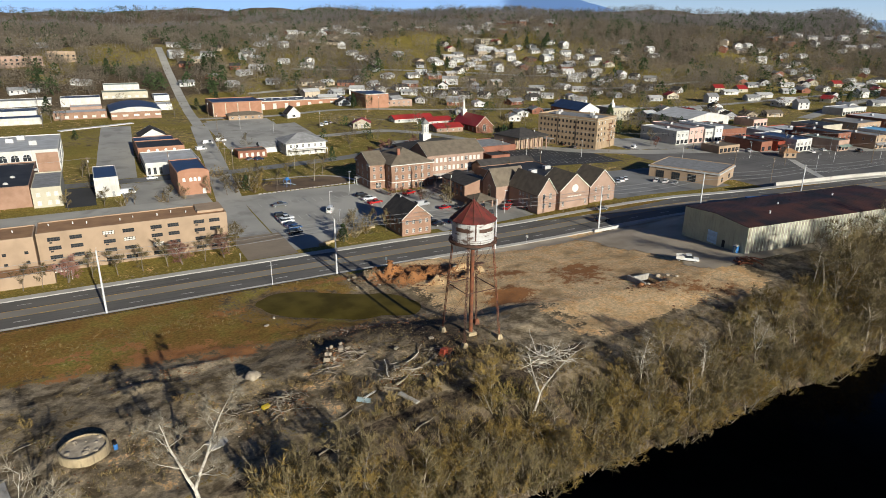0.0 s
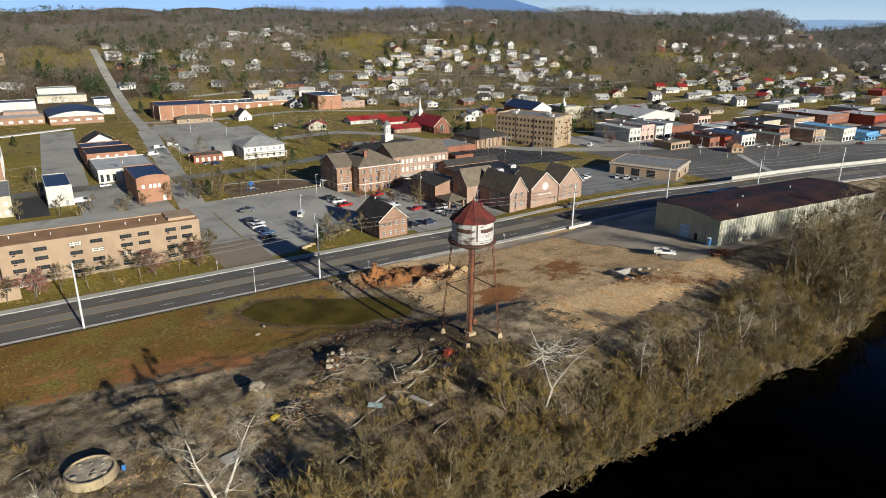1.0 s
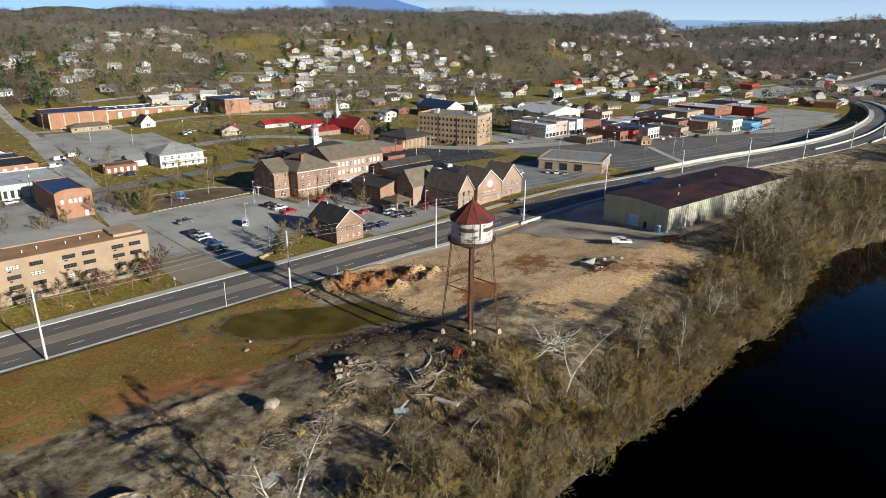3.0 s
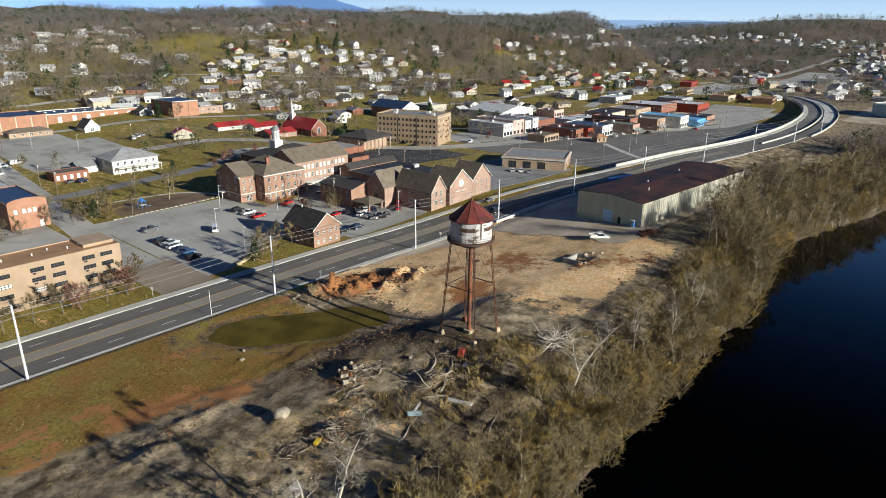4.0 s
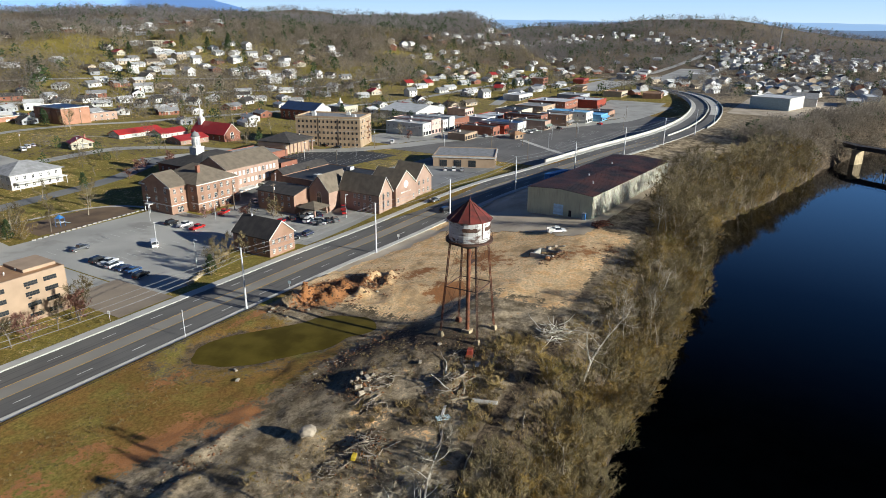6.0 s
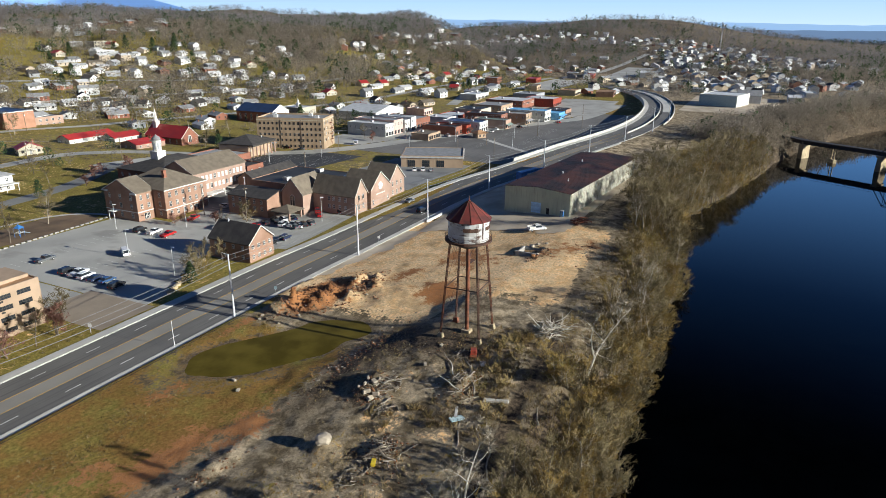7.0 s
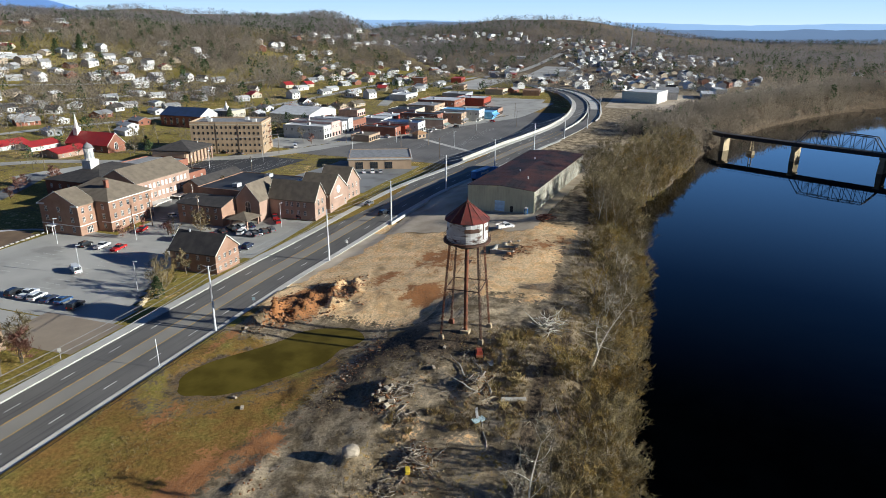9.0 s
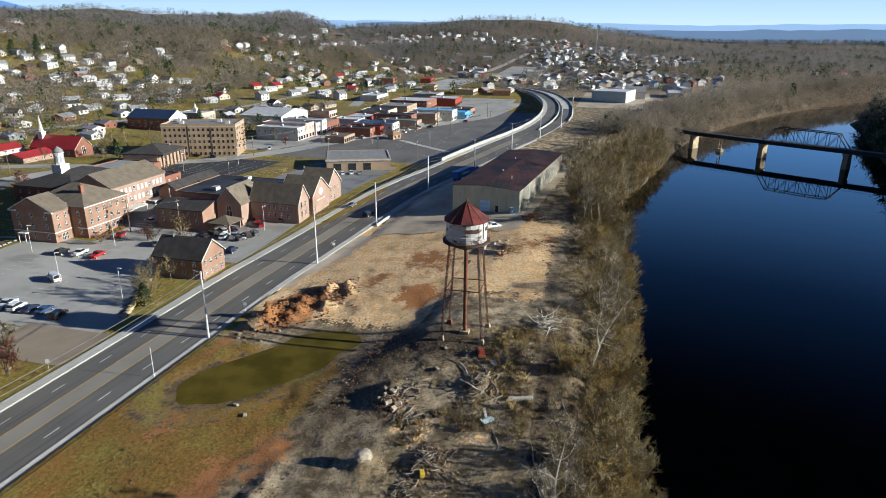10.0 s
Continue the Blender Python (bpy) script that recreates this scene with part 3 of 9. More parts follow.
def soil_of(x, y):
    """Shares of lawn, clay, sand and dark earth."""
    ys, v = north_shore(x), y - road_y(x)
    lawn = np.full_like(x, 0.8) - 0.5 * sm((np.abs(x - 300) - 500) / 300)
    clay, sand, dark = np.zeros_like(x), np.zeros_like(x), np.zeros_like(x)
    south = v < -9
    site = south & (y > ys + 2)
    lawn = np.where(site, 0.95 * sm((62 - x) / 14) * sm((y - 122 + 0.1 * x) / 12), lawn)
    lawn = np.where(south & (y <= ys + 6), 0.1, lawn)
    lawn = np.where(site & (v > -12.5) & (x > 58), 0.7, lawn)
    lawn = np.where(site & (x > 170), 0.15, lawn)
    lawn = np.where(site & (y < 119) & (x < 74), np.maximum(lawn, 0.16 + 0.5 * fbm(x, y, 12, 65, 3)), lawn)
    blob = lambda cx, cy, sx, sy: np.exp(-((x - cx) / sx) ** 2 - ((y - cy) / sy) ** 2)
    clay = np.where(site, 1.5 * blob(75, 148, 13, 7) + 1.0 * blob(10, 130, 12, 5) + 0.8 * blob(23, 124, 8, 4) + 0.7 * blob(-8, 138, 9, 4) + 0.6 * blob(22, 146, 9, 4) + 1.0 * blob(112, 124, 10, 8) + 0.9 * blob(95, 134, 7, 3.5) + 0.5 * blob(86, 121, 7, 4) + 0.6 * blob(122, 100, 12, 6) + 0.5 * blob(84, 118, 8, 5) + 0.55 * blob(58, 128, 6, 4) + 0.8 * blob(52, 154, 8, 1.8) + 0.5 * blob(35, 118, 10, 4) + .5 * blob(130, 92, 9, 7), clay)
    sand = np.where(site, 1.0 * np.where(y > 114, sm((x - 62) / 16), sm((x - 76) / 22)) * sm((150 - x) / 12) * sm((y - ys - 17) / 8) + 0.4 * blob(30, 104, 9, 4) + 0.35 * blob(20, 94, 8, 4) + 0.35 * blob(50, 104, 8, 4) + 0.35 * blob(5, 88, 9, 6) + 0.35 * blob(33, 94, 4, 8) + 0.35 * blob(2, 96, 9, 5) + 0.3 * blob(14, 103, 9, 3.5), sand)
    dark = np.where(site, 0.75 * blob(60, 104, 10, 9) + 0.7 * blob(58, 117, 13, 6) + 0.6 * blob(36, 119, 14, 4) + 0.65 * blob(38, 110, 7, 4) + 0.4 * blob(10, 92, 9, 6) + 0.6 * blob(26, 98, 6, 4) + 0.85 * blob(62, 82, 14, 2.2) + 0.7 * blob(40, 78, 16, 3) + .5 * blob(100, 88, 20, 3) + 0.3 * blob(-10, 112, 10, 7), dark)
    clay = np.where(site, 0.78 * clay + 0.42 * sm((fbm(x, y, 14, 64, 3) - 0.1) / 0.3) * sm((46 - x) / 10) * sm((y - 122) / 6) + 0.3 * sm((fbm(x, y, 16, 66, 3) - 0.2) / 0.25) * sm((x - 70) / 15) * sm((130 - x) / 15), clay)
    bankd = sm((ys + 17 - y) / 9)
    dark = np.where(south, np.maximum(dark, np.maximum(0.62 * bankd, 1.5 * sm((ys + 9 + 26 * sm((x - 260) / 80) - y) / 5))), dark)
    sand = np.where(south, sand * (1 - bankd), sand)
    track = np.exp(-((y - np.interp(x, [10, 27, 46, 60, 72, 84], [80, 82.5, 84, 84.5, 85.5, 89])) / 1.5) ** 2) * sm((x - 8) / 6) * sm((86 - x) / 6)
    dark = np.where(site, np.maximum(dark, 0.95 * track), dark)
    q = pond_at(x, y)
    dark = np.where(site, np.maximum(dark, 0.5 * sm((1.3 - q) / 0.25)), dark)
    mud = sm((1.9 - q) / 0.5) * sm((47 - x) / 8)
    lawn, clay = lawn * (1 - 0.4 * mud), np.where(site, clay + 0.12 * mud, clay)
    earth = sm((fbm(x, y, 60, 67, 3) + 0.12) / 0.3)
    lawn = np.where((v > 9) & (y > 195), lawn * (1 - 0.3 * earth), lawn)
    town = (v > 12) & (y < 500) & (x < 620)
    sand = np.where(town, 0.3 * sm((fbm(x, y, 34, 74, 3) + 0.16) / 0.3), sand)
    far = np.sqrt(x ** 2 + y ** 2)
    lawn = np.where((v > 10) & (v < 17), 1.2, lawn)
    lawn = np.where((far > 1200), 0.15, lawn)
    litter = 0.6 * sm((fbm(x, y, 75, 91, 3) + 0.1) / 0.25)
    homes = sm((x - 90) / 60) * sm((640 - x) / 80) * sm((880 - y) / 90)
    dark = np.where((y > 540) | (far > 900), np.maximum(litter, np.where(far > 900, 0.5, 0.12)) * (1 - 0.55 * homes), dark)
    lawn = np.where(y > 520, np.maximum(lawn * (1 - 0.5 * litter), 0.4 * homes), lawn)
    return np.stack([lawn, clay, sand, np.clip(dark, 0, 1)], 1)


def axis(parts):
    out = []
    for a, b, s in parts:
        out += list(np.arange(a, b, s))
    return np.array(out + [parts[-1][1]])


gx = axis([(-2600, -700, 100), (-700, -150, 25), (-150, -40, 4), (-40, 150, 0.85), (150, 260, 2.5), (260, 700, 8), (700, 1500, 20), (1500, 4800, 60)])
gy = axis([(-2600, -400, 100), (-400, -100, 20), (-100, 55, 6), (55, 160, 0.85), (160, 200, 2.5), (200, 520, 6), (520, 1300, 14), (1300, 4800, 60)])
GX, GY = np.meshgrid(gx, gy)
X, Y = GX.ravel(), GY.ravel()
Z = land(X, Y)
nx, ny = len(gx), len(gy)
idx = np.arange(nx * ny).reshape(ny, nx)
quads = np.stack([idx[:-1, :-1].ravel(), idx[:-1, 1:].ravel(), idx[1:, 1:].ravel(), idx[1:, :-1].ravel()], 1)
me = arrays("ground", np.stack([X, Y, Z], 1), quads, SOIL)
me.polygons.foreach_set("use_smooth", [True] * len(quads))
at = me.color_attributes.new("soil", "FLOAT_COLOR", "POINT")
at.data.foreach_set("color", soil_of(X, Y).astype(np.float32).ravel())
ground = solo("ground", me, SOIL, "bare winter ground of clay, sand and dry grass", "ground", "structure")


def sheet(name, mats, label, x0, x1, y0, y1, lift=0.06, step=3.0, edge=None, category="pavement"):
    """A paved area draped on the land. edge(x, y) true where it lies."""
    nx_, ny_ = max(2, int((x1 - x0) / step) + 1), max(2, int((y1 - y0) / step) + 1)
    ax, ay = np.linspace(x0, x1, nx_), np.linspace(y0, y1, ny_)
    A, B = np.meshgrid(ax, ay)
    z_ = land(A.ravel(), B.ravel()) + lift
    i_ = np.arange(nx_ * ny_).reshape(ny_, nx_)
    q_ = np.stack([i_[:-1, :-1].ravel(), i_[:-1, 1:].ravel(), i_[1:, 1:].ravel(), i_[1:, :-1].ravel()], 1)
    if edge is not None:
        cx, cy = A.ravel()[q_].mean(1), B.ravel()[q_].mean(1)
        q_ = q_[edge(cx, cy)]
    return solo(name, arrays(name, np.stack([A.ravel(), B.ravel(), z_], 1), q_, mats), mats, label, category, "structure")


def ribbon(name, mats, label, v0, v1, x0, x1, z0, z1, step=2.0, category="road", dash=None, kind="structure"):
    """A strip along the road line between the lateral offsets v0 and v1, its top z1 and skirts down to z0 above the road's level."""
    mesh = Mesh()
    runs = [(x0, x1)] if dash is None else [(a, min(a + dash[0], x1)) for a in np.arange(x0, x1, dash[0] + dash[1])]
    for a, b in runs:
        n = max(2, int((b - a) / step) + 1)
        xs = np.linspace(a, b, n)
        yc = road_y(xs)
        sl = np.gradient(yc, xs)
        nxn, nyn = -sl / np.hypot(1, sl), 1 / np.hypot(1, sl)
        zz = road_z(xs)
        vs, fs = [], []
        for i in range(n):
            for v, z in ((v0, z0), (v0, z1), (v1, z1), (v1, z0)):
                vs.append((xs[i] + nxn[i] * v, yc[i] + nyn[i] * v, zz[i] + z))
        for i in range(n - 1):
            o = 4 * i
            fs += [(o, o + 4, o + 5, o + 1), (o + 1, o + 5, o + 6, o + 2), (o + 2, o + 6, o + 7, o + 3)]
        fs += [(0, 1, 2, 3), (4 * n - 1, 4 * n - 2, 4 * n - 3, 4 * n - 4)]
        mesh.add(vs, fs)
    return solo(name, mesh, mats, label, category, kind)


# river and pond
m = Mesh()
m.add([(-2600, -2600, WATER), (4800, -2600, WATER), (4800, 90, WATER), (-2600, 90, WATER)], [(0, 1, 2, 3)])
solo("water", m, RIVER, "dark calm river water", "river", "structure")
m = Mesh()
m.add([(22, 118, -2.35), (72, 118, -2.35), (72, 157, -2.35), (22, 157, -2.35)], [(0, 1, 2, 3)])
solo("pond_water", m, POND, "shallow murky olive pond on the cleared lot", "pond", "structure")

# highway
ribbon("road", ASPHALT, "five-lane asphalt highway with worn centre lane", -8.6, 8.6, -600, 790, -0.6, 0.08, 4)
ribbon("turn_lane", ASPHALT_TURN, "browner worn asphalt centre turn lane", -1.9, 1.9, -600, 300, 0.0, 0.086, 4)
ribbon("kerb_south", SIDEWALK, "pale concrete kerb along the highway", -9.0, -8.6, -600, 560, -0.6, 0.22, 4, "kerb")
ribbon("kerb_north", SIDEWALK, "pale concrete kerb along the highway", 8.6, 9.0, -600, 560, -0.6, 0.22, 4, "kerb")
ribbon("pavement_north", SIDEWALK, "pale concrete pavement beside the highway", 9.0, 11.2, -600, 560, -0.6, 0.20, 4, "pavement")
ribbon("pavement_south", SIDEWALK, "pale concrete pavement beside the highway", -10.4, -9.0, -600, 300, -0.6, 0.20, 4, "pavement")
for v in (-5.25, 5.25):
    ribbon("lane_marking", PAINT_W, "broken white lane line on the highway", v - 0.09, v + 0.09, -200, 330, 0.0, 0.092, 3, "road marking", (3.2, 8.8))
for v in (-2.0, 2.0):
    ribbon("lane_marking", PAINT_Y, "yellow line along the centre turn lane", v - 0.08, v + 0.08, -200, 330, 0.0, 0.094, 4, "road marking")
for v in (-8.45, 8.45):
    ribbon("lane_marking", PAINT_W, "white edge line on the highway", v - 0.07, v + 0.07, -200, 560, 0.0, 0.092, 4, "road marking")

# ---- buildings ----
WINDOWS = {}
BUILT = []


def window_mesh(w, h, glass=None, frame_mat=None, bars=1, sill=True):
    """A window of one frame with recessed panes, facing -y, its foot in the middle at the origin."""
    glass, frame_mat = glass or GLASS, frame_mat or TRIM
    key = (round(w, 2), round(h, 2), glass.name, frame_mat.name, bars)
    if key not in WINDOWS:
        m = Mesh()
        cols, rws, t = bars + 1, 2, 0.055
        ids = {}

        def vert(x, y, z):
            k = (round(x, 3), round(y, 3), round(z, 3))
            if k not in ids:
                ids[k] = len(m.v)
                m.v.append((x, y, z))
            return ids[k]

        def quad(ps, k=0):
            m.f.append(tuple(vert(*p) for p in ps))
            m.k.append(k)
        xs = [-w / 2 + w * i / cols for i in range(cols + 1)]
        zs = [h * j / rws for j in range(rws + 1)]
        for i in range(cols):
            for j in range(rws):
                o = [(xs[i], -0.1, zs[j]), (xs[i + 1], -0.1, zs[j]), (xs[i + 1], -0.1, zs[j + 1]), (xs[i], -0.1, zs[j + 1])]
                n = [(xs[i] + t, -0.1, zs[j] + t), (xs[i + 1] - t, -0.1, zs[j] + t), (xs[i + 1] - t, -0.1, zs[j + 1] - t), (xs[i] + t, -0.1, zs[j + 1] - t)]
                r = [(x, -0.03, z) for x, y, z in n]
                for e in range(4):
                    f = (e + 1) % 4
                    quad((o[e], o[f], n[f], n[e]))
                    quad((n[e], n[f], r[f], r[e]))
                quad(r, 1)
        for i in range(cols):
            quad(((xs[i], -0.1, 0), (xs[i], 0.02, 0), (xs[i + 1], 0.02, 0), (xs[i + 1], -0.1, 0)))
            quad(((xs[i], -0.1, h), (xs[i + 1], -0.1, h), (xs[i + 1], 0.02, h), (xs[i], 0.02, h)))
        for j in range(rws):
            quad(((-w / 2, -0.1, zs[j]), (-w / 2, -0.1, zs[j + 1]), (-w / 2, 0.02, zs[j + 1]), (-w / 2, 0.02, zs[j])))
            quad(((w / 2, -0.1, zs[j]), (w / 2, 0.02, zs[j]), (w / 2, 0.02, zs[j + 1]), (w / 2, -0.1, zs[j + 1])))
        WINDOWS[key] = m.data("window", [frame_mat, glass])
    return WINDOWS[key]


FACE = {"S": (0, 0), "E": (90, 1), "N": (180, 2), "W": (-90, 3)}


def put_window(parent, face, u, z, w, d, mesh, name="window", label=""):
    """On a w by d block that is centred on its thing: u metres from the face's middle, to the right as one looks at it."""
    a = FACE[face][0]
    off = d / 2 if face in "SN" else w / 2
    ob = part(name, mesh, None, parent, label)
    ob.matrix_basis = pose(0, 0, 0, 0, 0, a) @ pose(u, -off - 0.004, z)
    return ob


def rows_of(parent, face, w, d, zs, us, mesh, every=None, other=None):
    for z in zs:
        for i, u in enumerate(us):
            put_window(parent, face, u, z, w, d, other if other and every and (i + int(z * 3)) % every == 0 else mesh)


def spread(n, width, margin):
    return [-(width / 2 - margin) + (width - 2 * margin) * i / max(1, n - 1) for i in range(n)]


def walls_flat(parent, w, d, h, wall, roofm, deep=1.5, parapet=0.5, coping=None):
    m = Mesh()
    m.box(-w / 2, w / 2, -d / 2, d / 2, -deep, h - 0.05)
    part("wall", m, wall, parent)
    p = Mesh()
    t = 0.3
    for b in ((-w / 2, w / 2, -d / 2, -d / 2 + t), (-w / 2, w / 2, d / 2 - t, d / 2), (-w / 2, -w / 2 + t, -d / 2 + t, d / 2 - t), (w / 2 - t, w / 2, -d / 2 + t, d / 2 - t)):
        p.box(*b, h - 0.05, h + parapet)
    part("parapet", p, coping or wall, parent)
    r = Mesh()
    r.box(-w / 2 + t, w / 2 - t, -d / 2 + t, d / 2 - t, h - 0.05, h + 0.06)
    part("roof", r, roofm, parent)


def gable_roof(w, d, h, rise, along="y", over=0.45, thick=0.22):
    """Two sloping slabs with eaves."""
    m = Mesh()
    if along == "x":
        w, d = d, w
    a = w / 2 + over
    drop = rise * over / (w / 2)
    b = d / 2 + over
    for s in (1, -1):
        pts = [(s * a, -b, h - drop), (0, -b, h + rise), (0, b, h + rise), (s * a, b, h - drop)]
        vs = pts + [(x, y, z + thick) for x, y, z in pts]
        m.add(vs, [(0, 1, 2, 3), (7, 6, 5, 4), (0, 4, 5, 1), (1, 5, 6, 2), (2, 6, 7, 3), (3, 7, 4, 0)])
    if along == "x":
        m.v = [(y, -x, z) for x, y, z in m.v]
    return m


def gable_walls(w, d, h, rise, along="y", deep=1.5):
    m = Mesh()
    if along == "x":
        w, d = d, w
    x, y = w / 2, d / 2
    vs = [(-x, -y, -deep), (x, -y, -deep), (x, y, -deep), (-x, y, -deep), (-x, -y, h), (x, -y, h), (x, y, h), (-x, y, h), (0, -y, h + rise), (0, y, h + rise)]
    m.add(vs, [(0, 1, 5, 8, 4), (1, 2, 6, 5), (2, 3, 7, 9, 6), (3, 0, 4, 7), (4, 8, 9, 7), (5, 6, 9, 8), (3, 2, 1, 0)])
    if along == "x":
        m.v = [(b, -a, z) for a, b, z in m.v]
    return m


def hip_roof(w, d, h, rise, over=0.6):
    m = Mesh()
    a, b = w / 2 + over, d / 2 + over
    if w >= d:
        r = [(-(a - b), 0, h + rise), (a - b, 0, h + rise)]
    else:
        r = [(0, -(b - a), h + rise), (0, b - a, h + rise)]
    base = [(-a, -b, h), (a, -b, h), (a, b, h), (-a, b, h)]
    low = [(x, y, h - 0.2) for x, y, z in base]
    if w >= d:
        fs = [(0, 1, 5, 4), (1, 2, 5), (2, 3, 4, 5), (3, 0, 4)]
    else:
        fs = [(0, 1, 4), (1, 2, 5, 4), (2, 3, 5), (3, 0, 4, 5)]
    m.add(base + r + low, fs + [(0, 6, 7, 1), (1, 7, 8, 2), (2, 8, 9, 3), (3, 9, 6, 0), (9, 8, 7, 6)])
    return m


def rake_trim(w, d, h, rise, along="y", over=0.45, end=-1):
    """The white barge boards of one gable end, joined at the ridge."""
    m = Mesh()
    if along == "x":
        w, d = d, w
    a, drop, y = w / 2 + over, rise * over / (w / 2), end * (d / 2 + over + 0.03)
    lo = [(-a, h - drop - 0.06), (0, h + rise - 0.06), (a, h - drop - 0.06)]
    hi = [(-a, h - drop + 0.25), (0, h + rise + 0.25), (a, h - drop + 0.25)]
    vs = [(x, yy, z) for yy in (y, y + 0.03) for x, z in lo + hi]
    m.add(vs, [(0, 1, 4, 3), (1, 2, 5, 4), (9, 10, 7, 6), (10, 11, 8, 7), (0, 6, 7, 1), (1, 7, 8, 2), (3, 4, 10, 9), (4, 5, 11, 10), (0, 3, 9, 6), (2, 8, 11, 5)])
    if along == "x":
        m.v = [(y_, -x_, z_) for x_, y_, z_ in m.v]
    return m


def house_base(name, label, category, x0, x1, y0, y1, z0=None, turn=0, group=""):
    cx, cy = (x0 + x1) / 2, (y0 + y1) / 2
    BUILT.append((x0, x1, y0, y1))
    z = z0 if z0 is not None else min(ground_z(a, b) for a in (x0, x1) for b in (y0, y1))
    return thing(name, label, category, cx, cy, z, turn, group), x1 - x0, y1 - y0


def door_mesh(w, h, m1, glass=False):
    m = Mesh()
    m.box(-w / 2 - 0.1, w / 2 + 0.1, -0.06, 0.02, 0, h + 0.1, 1)
    m.box(-w / 2, w / 2, -0.1, -0.06, 0.02, h)
    m.box(w / 2 - 0.25, w / 2 - 0.12, -0.16, -0.1, 0.95, 1.1, 1)
    return m.data("door", [m1, TRIM])


DOOR_WHITE, DOOR_GREY, DOOR_GLASS = door_mesh(1.1, 2.1, TRIM), door_mesh(1.0, 2.05, ROOF_GREY), door_mesh(2.2, 2.3, GLASS)


def vents(parent, spots, h, mats=TRIM):
    for x, y in spots:
        m = Mesh()
        m.tube((x, y, h), (x, y, h + 0.55), 0.13, n=8)
        m.tube((x, y, h + 0.55), (x, y, h + 0.75), 0.24, 0.1, n=8)
        part("roof_vent", m, mats, parent, "white roof vent")


def unit(parent, x, y, z, w=1.6, d=1.3, h=1.0):
    """A rooftop air handler."""
    m = Mesh()
    m.box(x - w / 2, x + w / 2, y - d / 2, y + d / 2, z + 0.15, z + h, 0, 0.05)
    m.box(x - w / 2 + 0.1, x + w / 2 - 0.1, y - d / 2 + 0.1, y + d / 2 - 0.1, z, z + 0.15, 1)
    m.tube((x, y, z + h), (x, y, z + h + 0.12), 0.4, n=10, k=1)
    part("air_handler", m, [ROOF_PALE, TRIM_DARK], parent)


# flat-roofed apartment block beside the highway
b, w, d = house_base("apartment_block", "four-storey tan brick apartment block with flat orange-brown roof", "apartment block", -15.4, 34.3, 196, 208, -2.6)
walls_flat(b, w, d, 10.9, BRICK_TAN, ROOF_TILE, parapet=0.35)
us = [(x - 9.45) for x in (-11.4, -6.1, 2, 7.1, 14.4, 19, 26.2, 30.6)]
rows_of(b, "S", w, d, (0.9, 3.6, 6.2, 8.7), us, window_mesh(3.0, 1.05, bars=3, frame_mat=TRIM_DARK), 7, window_mesh(3.0, 1.05, BLIND, TRIM_DARK, 3))
for u in us[::2]:
    for z in (3.4, 6.0, 8.5):
        m = Mesh()
        m.box(u - 1.1, u - 0.4, -d / 2 - 0.28, -d / 2, z - 0.35, z)
        part("air_conditioner", m, TRIM_DARK, b)
vents(b, [(x, random.uniform(-2, 2.5)) for x in (-22, -16, -12.5, -4, -0.5, 6, 10, 14, 17, 22)], 10.9)
m = Mesh()
m.box(17, w / 2 - 0.3, -3, d / 2 - 0.3, 10.9, 11.7)
part("roof_step", m, BRICK_TAN, b)
b, w, d = house_base("apartment_wing", "plain tan brick wing with flat orange-brown roof", "apartment block", -62, -15.8, 193.4, 206, -2.6)
walls_flat(b, w, d, 11.0, BRICK_TAN, ROOF_TILE, parapet=0.35)
rows_of(b, "S", w, d, (1.2, 4.0, 6.8), (21.0, 16), window_mesh(0.9, 0.8, bars=0, frame_mat=TRIM_DARK))
vents(b, [(18, 1), (12, -1)], 11.0)
b, w, d = house_base("entrance_block", "low tan brick entrance with brown sloping roof", "annex", -62, -12, 186.5, 193.2, -2.6)
walls_flat(b, w, d, 3.2, BRICK_TAN, ROOF_TILE, parapet=0.1)
m = Mesh()
m.box(w / 2 + 0.1, w / 2 + 4, -2.6, 1.6, 2.5, 2.75)
for a, c in ((w / 2 + 3.8, -2.4), (w / 2 + 3.8, 1.3)):
    m.tube((a, c, 0), (a, c, 2.5), 0.09)
part("canopy", m, TRIM, b, "white entrance canopy on posts")

# brick gable office by the parking lot
b, w, d = house_base("brick_office", "small two-storey orange brick office with dark gable roof", "office", 86.0, 96.4, 181.2, 196.6, -2.6)
part("wall", gable_walls(w, d, 5.9, 4.3), BRICK_ORANGE, b)
part("roof", gable_roof(w, d, 5.9, 4.3), ROOF_DARK, b)
part("barge_board", rake_trim(w, d, 5.9, 4.3), TRIM, b)
part("barge_board", rake_trim(w, d, 5.9, 4.3, end=1), TRIM, b)
rows_of(b, "S", w, d, (0.9, 3.9), (-3.6, -1.2, 1.2, 3.6), window_mesh(0.95, 1.35))
rows_of(b, "W", w, d, (0.9, 3.7), spread(4, d, 2.5), window_mesh(0.95, 1.35))
m = Mesh()
m.tube((-0.3, 4, 9), (-0.3, 4, 10.9), 0.22, n=8)
part("flue", m, GALV, b)


def gabled(name, label, x0, x1, y0, y1, z0, eave, rise, along, wall, roofm, cat="church", trim=True):
    b, w, d = house_base(name, label, cat, x0, x1, y0, y1, z0)
    part("wall", gable_walls(w, d, eave, rise, along), wall, b)
    part("roof", gable_roof(w, d, eave, rise, along), roofm, b)
    if trim:
        for e in (-1, 1):
            part("barge_board", rake_trim(w, d, eave, rise, along, end=e), TRIM, b)
    return b, w, d


